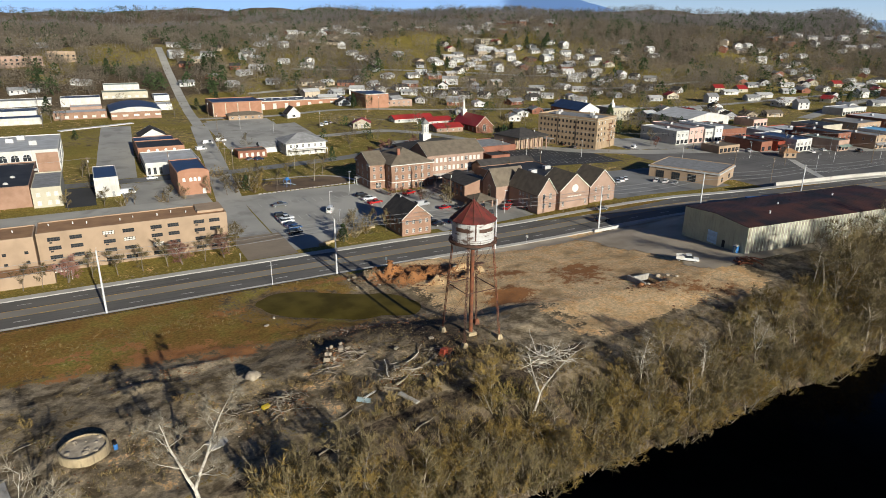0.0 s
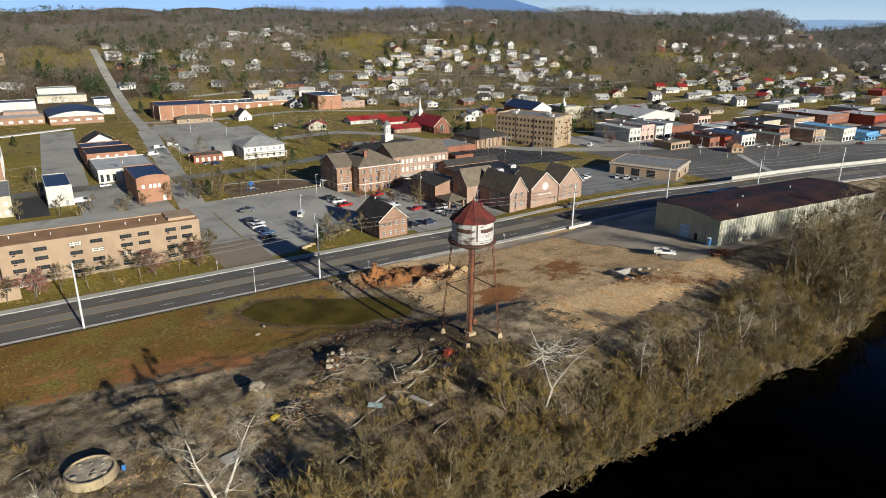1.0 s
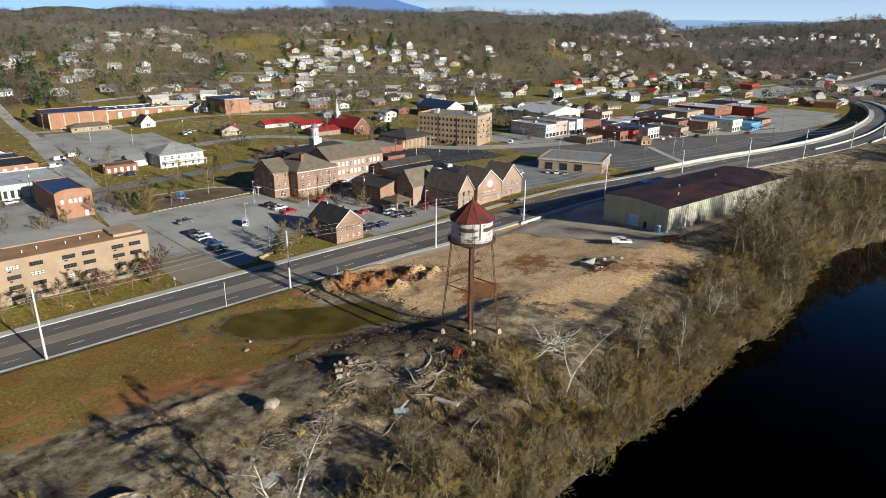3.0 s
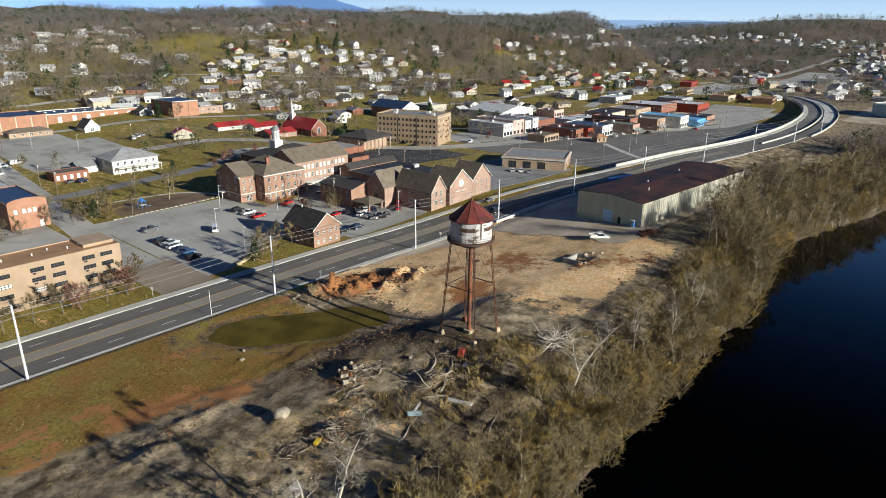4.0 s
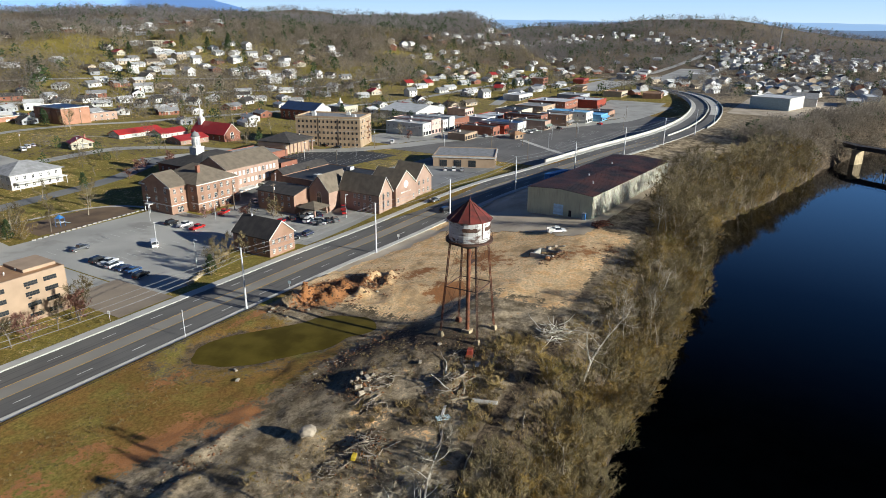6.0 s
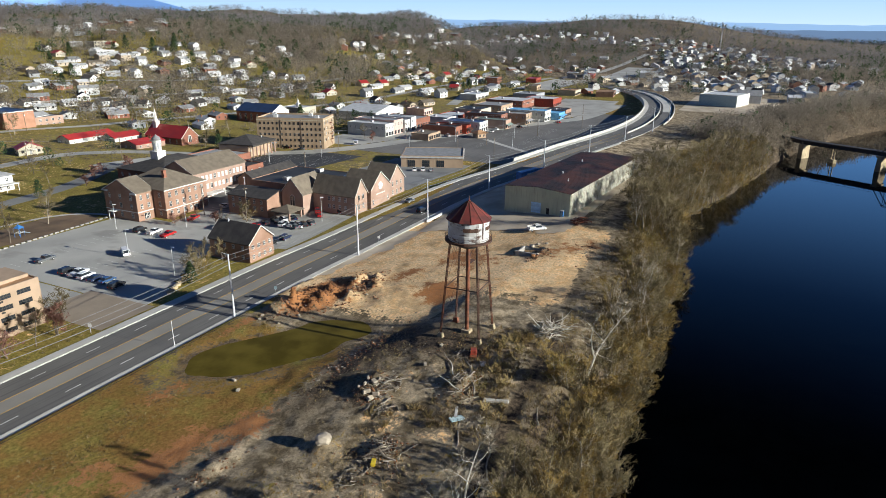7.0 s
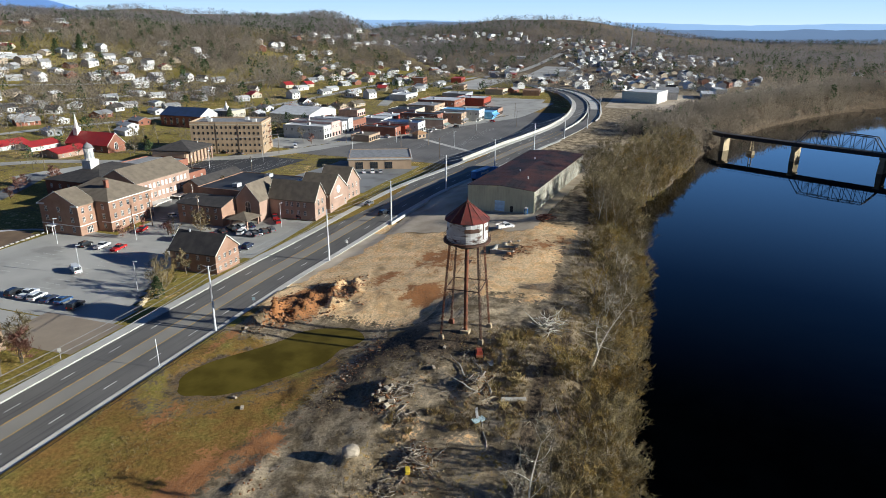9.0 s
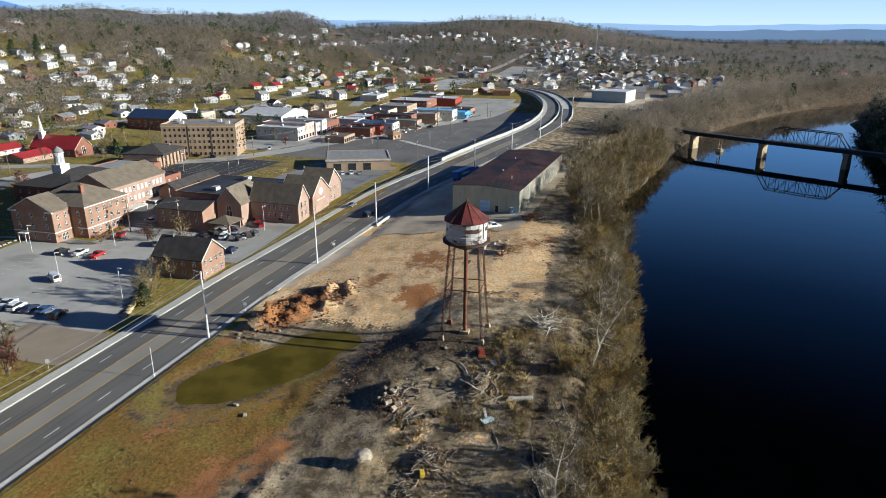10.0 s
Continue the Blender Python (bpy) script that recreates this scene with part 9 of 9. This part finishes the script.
# clipped shrubs along the church front and the apartment lawn
for i in range(34):
    x = 147 + 0.85 * i
    if i % 2 == 0:
        plant(bush[3], x, float(road_y(np.array([x]))[0]) + 13.2, RT.uniform(0, 360), 0.34, group="front shrubs")
for i in range(16):
    plant(bush[3], -12 + 3 * i, 181.8 + RT.uniform(-0.4, 0.4), RT.uniform(0, 360), 0.3, group="front shrubs")
count = 0
for i in range(1700):
    x = -25 + 372 * (i / 1700) ** 1.12 + RT.gauss(0, 3)
    ys = float(north_shore(np.array([x]))[0])
    u = RT.random()
    y = ys - 1.5 + 17.5 * u
    if x < 8 and RT.random() < 0.5 or 12 < x < 84 and abs(y - float(np.interp(x, [10, 27, 46, 60, 72, 84], [80, 82.5, 84, 84.5, 85.5, 89]))) < 2.6:
        continue
    gap = fbm(np.array([x]), np.array([y]), 14, 81, 2)[0]
    if u > 0.55 and gap < 0.02 or u > 0.8 and x < 150 and RT.random() < 0.75:
        continue
    if count > 1180:
        break
    big = RT.random()
    tall = 1 if x > 148 else 0
    if big < (0.66 if not tall else 0.5):
        plant(RT.choice([bush[0], bush[0], bush[1], bush[2], bush[2], bush[3], bush[4]] if x < 105 else [bush[1], bush[2], bush[3], bush[3], bush[4]]), x, y, RT.uniform(0, 360), RT.uniform(0.8, 1.35), group="riverside brush")
    else:
        plant(RT.choice(bank[3:5] + bank[:2] if tall else [bank[0], bank[1], bank[2], bank[2], bank[5], bank[0]]), x, y, RT.uniform(0, 360), RT.uniform(0.75, 1.2) * (1.05 if tall else 0.85), group="riverside trees")
    count += 1
for i in range(42):
    x = RT.uniform(156, 240)
    y = float(north_shore(np.array([x]))[0]) + RT.uniform(2, 17)
    if y > 111 - 0.09 * (x - 154) - 9.5:
        continue
    plant(RT.choice(bank[3:5]), x, y, RT.uniform(0, 360), RT.uniform(0.85, 1.25), group="riverside trees")
# growth that leans out over the water's edge
for i in range(230):
    x = -12 + 250 * (i / 230) + RT.gauss(0, 1.5)
    ys = float(north_shore(np.array([x]))[0])
    plant(RT.choice([bush[0], bush[2], bush[1], bush[2]]), x, ys + RT.uniform(-0.2, 2.6), RT.uniform(0, 360), RT.uniform(0.7, 1.25), group="riverside brush")
for i in range(46):
    x = 24 + 120 * (i / 46) + RT.gauss(0, 1.5)
    plant(RT.choice([bank[1], bank[3], bank[5], bank[0]]), x, float(north_shore(np.array([x]))[0]) + RT.uniform(0.8, 4.5), RT.uniform(0, 360), RT.uniform(0.75, 1.0), group="riverside trees")
for x, y in ((26, 96), (13, 100), (2, 104), (40, 84), (52, 86), (33, 86), (20, 88), (48, 83), (66, 86), (62, 88), (57, 90), (80, 84), (92, 84), (104, 86), (36, 81), (28, 84), (68, 92), (-12, 104), (-15, 110), (45, 103), (36, 101), (10, 107), (61, 94)):
    plant(RT.choice([bush[4], bush[1], bush[0], bush[3]]), x + RT.gauss(0, 1), y + RT.gauss(0, 1), RT.uniform(0, 360), RT.uniform(0.4, 0.75), group="site weeds")
for i in range(46):
    x, y = RT.choice([(62, 93), (46, 89), (36, 96), (30, 104), (56, 90), (66, 90), (40, 86), (52, 88)])
    plant(RT.choice([bush[4], bush[4], bush[5]]), x + RT.gauss(0, 2.4), y + RT.gauss(0, 2.0), RT.uniform(0, 360), RT.uniform(0.35, 0.7), group="site weeds")
for x, y, k, q in ((57, 79.5, 3, 1.2), (59, 81, 3, 1.0), (55.4, 81, 3, 0.9), (66, 92, 5, 1.2), (63.5, 94, 5, 1.0), (67.5, 89.5, 5, 1.1), (52, 91, 5, 0.9), (49, 88, 5, 1.0), (46, 91.5, 3, 0.7), (41, 88.5, 5, 0.8), (37.5, 86.5, 3, 0.6)):
    plant(bush[k], x, y, RT.uniform(0, 360), q, group="site weeds")
for k in range(12):
    plant(bush[k % 3], 18 + RT.gauss(0, 2.2), 75.5 + RT.gauss(0, 1.3), RT.uniform(0, 360), RT.uniform(1.3, 1.9), group="riverside brush")
joined("riverside_growth", "dense leafless riverside trees and brush", LATER)
for p in PROTOS:
    for o in p.children_recursive:
        bpy.data.objects.remove(o)
    bpy.data.objects.remove(p)

# heap of cut branches
b = thing("branch_pile", "heap of pale cut branches on dark soil", "branch pile", 73.0, 86.5, ground_z(73.0, 86.5) + 0.2)
rg = random.Random(9)
for i in range(90):
    m = Mesh()
    a = rg.uniform(0, 6.28)
    p = Vector((rg.gauss(-0.6, 1.7), rg.gauss(0, 1.2), rg.uniform(0.1, 1.5)))
    limb(m, p, (math.cos(a), math.sin(a), rg.uniform(-0.15, 0.3)), rg.uniform(2.0, 4.8), rg.uniform(0.05, 0.13), 0.02, 4, 0.2, rg, 5)
    part("branch", m, BARK_W if i % 3 else BARK_PALE, b)


# ---- woods, grass and clods too many to count ----
RN = np.random.RandomState(4)


def crowns(P, H, R, K, shape, size):
    """K small triangles for each tree's crown and two for its trunk."""
    n = len(P)
    u = RN.normal(size=(n, K, 3))
    u /= np.linalg.norm(u, axis=2, keepdims=True)
    rad = RN.uniform(0.35, 1.0, size=(n, K, 1)) ** 0.6
    lump = 1 + 0.3 * np.sin(3 * np.arctan2(u[..., 1:2], u[..., 0:1]) + P[:, None, 0:1])
    if shape == "cone":
        f = RN.random_sample((n, K, 1)) ** 0.8
        g_ = np.sqrt(1 - f) * np.minimum(1, 0.45 + 3 * f) * lump
        c = np.concatenate([u[..., 0:1] * g_, u[..., 1:2] * g_, f * 1.75 - 1.1], 2)
        c = c * np.stack([R, R, 0.45 * H], 1)[:, None, :]
    else:
        c = u * rad * lump * np.stack([R, R, 0.40 * H], 1)[:, None, :]
    c[..., 2] += (0.58 * H)[:, None]
    c += P[:, None, :]
    s = (size * H)[:, None, None]
    up_ = np.concatenate([u[..., :2], u[..., 2:] * 0.8 + 0.3], 2) + 0.6 * RN.normal(size=(n, K, 3))
    up_ /= np.linalg.norm(up_, axis=2, keepdims=True)
    sd = np.cross(up_, RN.normal(size=(n, K, 3)))
    sd /= np.linalg.norm(sd, axis=2, keepdims=True) + 1e-6
    k1 = RN.uniform(0.9, 1.9, size=(n, K, 1))
    wd = 0.22 if shape != "cone" else 0.5
    tri = np.stack([c - sd * s * wd, c + sd * s * wd, c + up_ * s * k1], 2).reshape(-1, 3)
    ang = RN.uniform(0, 6.28, n)
    tw = 0.018 * H
    e = np.stack([np.cos(ang) * tw, np.sin(ang) * tw, 0 * tw], 1)
    top = P + np.stack([0 * H, 0 * H, 0.7 * H], 1)
    base = P - np.array([0, 0, 0.5])
    trunk = np.stack([base - e, base + e, top], 1).reshape(-1, 3)
    e2 = np.stack([-e[:, 1], e[:, 0], e[:, 2]], 1)
    trunk2 = np.stack([base - e2, base + e2, top], 1).reshape(-1, 3)
    return np.concatenate([tri, trunk, trunk2])




def near_house(x, y, r):
    out = np.zeros(len(x), bool)
    for a, b_ in SPOTS:
        u, v = x - a, y - b_
        p_, q_ = -0.62 * u - 0.78 * v, 0.78 * u - 0.62 * v      # towards the river, and across
        out |= ((np.where(p_ > 0, p_ * 0.5, p_)) ** 2 + q_ ** 2) < r * r
    return out


def on_street(x, y):
    s = np.abs(x - street_x(y)) < 8
    s &= y < 960
    return s | (np.abs(y - road_y(x)) < 17) | ((x > 590) & (x < 770) & (y > 244) & (y < 298)) | ((x > 770) & (x < 990) & (y > 204) & (y < 256)) | ((x > 465) & (x < 605) & (y > 42) & (y < 115))


def scatter(n, box):
    return RN.uniform(box[0], box[1], n), RN.uniform(box[2], box[3], n)


batches = []          # x, y, height, evergreen
x, y = scatter(1500, (120, 720, 300, 500))
free = np.array([not built_up(a, b_, 5) for a, b_ in zip(x, y)])
keep = free & ~((x < 236) & (y > 400)) & ~near_house(x, y, 9) & (y > 300 - 0.3 * (x - 262) + 8) & (fbm(x, y, 60, 94, 3) > -0.12)
batches.append((x[keep], y[keep], RN.uniform(5, 11, keep.sum()), 0.12))
# hillside
x, y = scatter(21000, (-420, 1250, 430, 1250))
foot = 505 - 0.125 * np.clip(x, -400, 700) + 0.06 * np.clip(-x, 0, 900)
d = y - foot
clearing = fbm(x, y, 75, 91, 3)
dens = np.clip(0.10 + 0.9 * sm((d - 40) / 240), 0, 1)
dens = np.where((x > 140) & (x < 560) & (d < 260), 0.8 + 0.2 * sm((d - 100) / 130), dens)
dens = np.where((x < 120) & (d > 55), 0.95, dens)
dens = np.where((x > 500) & (d > -15), 0.95, dens)
dens = dens * np.where(clearing < -0.22, 0.25, 1)
keep = (RN.random_sample(len(x)) < dens) & (d > -20) & ~near_house(x, y, 6.5) & ~on_street(x, y)
batches.append((x[keep], y[keep], RN.uniform(8, 16, keep.sum()), np.where((x[keep] < 120) & (d[keep] < 130), 0.16, 0.06)))
# far town and hills east
x, y = scatter(11500, (560, 1700, -500, 900))
ys = north_shore(x)
dens = 0.6 + 0.45 * sm((fbm(x, y, 190, 93, 3) - 0.02) / 0.25) + 0.35 * sm((x - 1000) / 300)
keep = (y > ys + 8) & (RN.random_sample(len(x)) < dens) & ~near_house(x, y, 11) & ~on_street(x, y)
batches.append((x[keep], y[keep], RN.uniform(8, 15, keep.sum()), 0.08))
# river banks
x, _ = scatter(2500, (335, 1100, 0, 1))
y = north_shore(x) + RN.uniform(-2, 42, len(x))
keep = (np.hypot(x - 420, y - 48) > 9) & ~((x > 470) & (x < 610) & (y > 40) & (y < 112)) & ~((x > 395) & (x < 470) & (y > 60)) & ~on_street(x, y)
batches.append((x[keep], y[keep], RN.uniform(6, 12, keep.sum()), 0.03))
x, _ = scatter(1800, (90, 800, 0, 1))
y = south_shore(x) - RN.uniform(-3, 70, len(x)) ** 1.0
batches.append((x, y, RN.uniform(10, 18, len(x)), 0.2))
# far ridges
x, y = scatter(7000, (1500, 3400, -1500, 2600))
keep = (RN.random_sample(len(x)) < 0.85) & (y > north_shore(x) + 10)
batches.append((x[keep], y[keep], RN.uniform(12, 20, keep.sum()), 0.1))
x, y = scatter(3000, (-700, 1500, 1250, 2000))
batches.append((x, y, RN.uniform(11, 18, len(x)), 0.1))
bare, grey, ever = [], [], []
for x, y, hgt, share in batches:
    z = land(x, y, False)
    ok = (z > WATER - 0.5) & ~((x > 60) & (x < 236) & (y > 400) & (y < 500))
    for x0, x1, y0, y1 in BUILT:
        ok &= ~((x > x0 - 5) & (x < x1 + 5) & (y > y0 - 9) & (y < y1 + 4))
    share = np.broadcast_to(share, x.shape)[ok]
    x, y, z, hgt = x[ok], y[ok], z[ok], hgt[ok]
    pick = (RN.random_sample(len(x)) < share * (1 + 2.2 * sm(fbm(x, y, 120, 95, 2) / 0.3)))
    far = np.hypot(x + 20, y - 40)
    # from 1000 m out the bare crowns take the twig colour greyed for haze
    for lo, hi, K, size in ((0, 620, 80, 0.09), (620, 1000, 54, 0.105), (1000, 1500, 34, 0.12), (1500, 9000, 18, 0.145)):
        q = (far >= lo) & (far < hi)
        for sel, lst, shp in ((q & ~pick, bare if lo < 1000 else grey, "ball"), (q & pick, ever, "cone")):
            if sel.any():
                P = np.stack([x[sel], y[sel], z[sel]], 1)
                H = hgt[sel]
                lst.append(crowns(P, H, H * (RN.uniform(0.32, 0.5, len(H)) if shp == "ball" else RN.uniform(0.26, 0.4, len(H))), K if shp == "ball" else int(K * 1.0), shp, size))
for nm, lst, mm, lb in (("bare_woods", bare, TWIG_FAR, "leafless grey-brown winter woods on the hills"), ("grey_woods", grey, TWIG_HAZED, "leafless winter woods round the far town, greyed for distance haze"), ("evergreen_woods", ever, NEEDLE, "scattered dark green pines and cedars")):
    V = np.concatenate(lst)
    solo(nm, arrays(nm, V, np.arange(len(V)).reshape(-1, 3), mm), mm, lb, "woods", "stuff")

# dry grass and weeds on the cleared lot and the bank
x, y = scatter(70000, (-40, 150, 62, 158))
ys = north_shore(x)
v = y - road_y(x)
bl = np.exp(-((x - 112) / 42) ** 2 - ((y - 122) / 26) ** 2)
dens = 0.25 + 0.9 * fbm(x, y, 11, 97, 3) + 0.45 * (y < 98) * (x > 34) - 0.15 * (x < 34) - 1.1 * bl - 2.0 * sm((x - 70) / 6) * sm((y - ys - 19) / 5)
keep = (RN.random_sample(len(x)) < dens) & (y > ys + 1) & (v < -11.2) & (pond_at(x, y) > 1.12) & (np.hypot(x + 5.9, y - 98.9) > 4.2) & (np.abs(y - np.interp(x, [10, 27, 46, 60, 72, 84], [80, 82.5, 84, 84.5, 85.5, 89])) > 1.6)
x, y = x[keep], y[keep]
z = land(x, y)
K = 5
n = len(x)
hgt = RN.uniform(0.15, 0.6, n) * np.where(y < 98, 1.5, 0.8)
ang = RN.uniform(0, 6.28, (n, K))
sp = RN.uniform(0.15, 0.8, (n, K))
base = np.stack([x, y, z - 0.03], 1)[:, None, :] + np.stack([RN.normal(0, 0.16, (n, K)), RN.normal(0, 0.16, (n, K)), np.zeros((n, K))], 2)
tip = base + np.stack([np.cos(ang) * sp, np.sin(ang) * sp, np.ones((n, K))], 2) * hgt[:, None, None]
sd = np.stack([-np.sin(ang), np.cos(ang), 0 * ang], 2) * 0.045
V = np.stack([base - sd, base + sd, tip], 2).reshape(-1, 3)
which = np.repeat(RN.random_sample(n) < 0.5, K).astype(int)
F = np.arange(len(V)).reshape(-1, 3)
solo("dry_grass", arrays("dry_grass", V, F, [STRAW, WEED], which), None, "tufts of straw-coloured and brown dead grass", "grass", "stuff")

# clods, stones and splinters strewn over the lot
spots = [(70, 149.5, 9, 3, 420, 0.6), (83, 141.5, 7, 4, 320, 0.6), (76, 147, 11, 4, 900, 0.4), (84, 140, 6, 4, 300, 0.4), (38.5, 109, 4, 3, 300, 0.3), (25, 98.5, 4, 3, 350, 0.3), (45, 94, 5, 3, 260, 0.3), (56.5, 97, 3, 2, 180, 0.25), (50, 121, 14, 3, 420, 0.3), (117, 104, 5, 2.5, 260, 0.4), (10, 120, 9, 2.5, 200, 0.3), (60, 106, 18, 12, 420, 0.2), (100, 118, 20, 14, 300, 0.2), (10, 98, 18, 9, 420, 0.25), (122, 92, 9, 4, 200, 0.35)]
octa = np.array([(1, 0, 0), (-1, 0, 0), (0, 1, 0), (0, -1, 0), (0, 0, 1), (0, 0, -1)], float)
of = np.array([(0, 2, 4), (2, 1, 4), (1, 3, 4), (3, 0, 4), (2, 0, 5), (1, 2, 5), (3, 1, 5), (0, 3, 5)])
V, F, I = [], [], []
for cx, cy, sx, sy, n, big in spots:
    x, y = RN.normal(cx, sx * 0.6, n), RN.normal(cy, sy * 0.6, n)
    z = land(x, y)
    s = big * RN.uniform(0.15, 1.0, n) ** 1.6
    jit = RN.uniform(0.6, 1.3, (n, 6, 3))
    vv = octa[None] * jit * s[:, None, None] * np.array([1, 1, 0.55]) + np.stack([x, y, z + 0.15 * s], 1)[:, None, :]
    o = sum(len(a) for a in V)
    V.append(vv.reshape(-1, 3))
    F.append((of[None] + o + 6 * np.arange(n)[:, None, None]).reshape(-1, 3))
    kind = (RN.random_sample(n) < 0.06).astype(int) if cx > 60 and cy > 100 else (RN.random_sample(n) < 0.25).astype(int)
    I.append(np.repeat(kind, 8))
solo("clods", arrays("clods", np.concatenate(V), np.concatenate(F), [CLAYCLOD, STONE], np.concatenate(I)), None, "strewn clay clods and pale stones", "rubble", "stuff")

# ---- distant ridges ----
# the blue of these hills is air haze, put into their base colours
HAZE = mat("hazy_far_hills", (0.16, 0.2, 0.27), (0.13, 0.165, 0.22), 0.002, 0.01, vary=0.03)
HAZE2 = mat("hazy_far_mountain", (0.16, 0.27, 0.46), (0.14, 0.24, 0.42), 0.002, 0.01, vary=0.02)

HAZE3 = mat("pale_hazy_far_hills", (0.26, 0.36, 0.5), (0.24, 0.33, 0.46), 0.002, 0.01, vary=0.02)
# emission adds the brightness of the haze in front of the hills
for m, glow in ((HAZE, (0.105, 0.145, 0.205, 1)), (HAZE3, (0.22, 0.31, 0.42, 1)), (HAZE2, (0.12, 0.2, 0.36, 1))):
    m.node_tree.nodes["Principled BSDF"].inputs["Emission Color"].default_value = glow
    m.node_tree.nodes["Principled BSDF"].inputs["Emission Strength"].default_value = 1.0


def ridge(name, label, dist, a0, a1, prof, mats, deep=700):
    m = Mesh()
    n = 90
    vs, fs = [], []
    for i in range(n + 1):
        a = radians(a0 + (a1 - a0) * i / n)
        hgt = prof(i / n) + 9 * noise.noise(Vector((i * 0.21, dist * 0.001, 0))) + 5 * noise.noise(Vector((i * 0.6, dist * 0.001, 3)))
        for r, z in ((dist, -20), (dist + deep * 0.5, hgt), (dist + deep, hgt * 0.6)):
            vs.append((r * math.sin(a), r * math.cos(a), z))
    for i in range(n):
        o = 3 * i
        fs += [(o, o + 3, o + 4, o + 1), (o + 1, o + 4, o + 5, o + 2)]
    m.add(vs, fs)
    return solo(name, m, mats, label, "hills", "structure", smooth=True)


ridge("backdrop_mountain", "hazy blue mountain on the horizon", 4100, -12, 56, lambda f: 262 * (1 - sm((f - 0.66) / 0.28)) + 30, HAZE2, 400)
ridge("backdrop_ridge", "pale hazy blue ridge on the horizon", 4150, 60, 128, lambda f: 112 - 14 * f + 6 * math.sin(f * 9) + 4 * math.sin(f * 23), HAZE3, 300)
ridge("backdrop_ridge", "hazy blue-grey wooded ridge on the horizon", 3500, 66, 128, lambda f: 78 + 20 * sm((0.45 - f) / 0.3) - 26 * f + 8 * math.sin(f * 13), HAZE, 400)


def sky_light():
    """Pale horizon sky: its glow fades with height into the blue above."""
    m = bpy.data.materials.new("horizon_sky")
    m.use_nodes = True
    N, L = m.node_tree.nodes, m.node_tree.links
    N.remove(N["Principled BSDF"])
    em, co, xyz = N.new("ShaderNodeEmission"), N.new("ShaderNodeTexCoord"), N.new("ShaderNodeSeparateXYZ")
    mr = N.new("ShaderNodeMapRange")
    mr.inputs["From Min"].default_value, mr.inputs["From Max"].default_value = 60.0, 4400.0
    L.new(co.outputs["Object"], xyz.inputs[0])
    L.new(xyz.outputs[2], mr.inputs["Value"])
    r = ramp(N.new("ShaderNodeValToRGB"), [(0.0, (0.46, 0.56, 0.66)), (0.05, (0.31, 0.45, 0.64)), (0.13, (0.12, 0.28, 0.60)), (0.36, (0.03, 0.09, 0.26))])
    e = r.color_ramp.elements.new(1.0)
    e.color = (0.01, 0.035, 0.12, 1)
    L.new(mr.outputs[0], r.inputs[0])
    L.new(r.outputs[0], em.inputs[0])
    L.new(em.outputs[0], N["Material Output"].inputs[0])
    return m


m = Mesh()
for i in range(61):
    a = radians(-25 + 165 * i / 60)
    m.v += [(4700 * math.sin(a), 4700 * math.cos(a), z) for z in (-60, 4400)]
m.f = [(2 * i, 2 * i + 2, 2 * i + 3, 2 * i + 1) for i in range(60)]
m.k = [0] * len(m.f)
solo("backdrop_sky", m, sky_light(), "pale blue sky above the horizon", "sky", "structure", smooth=True)
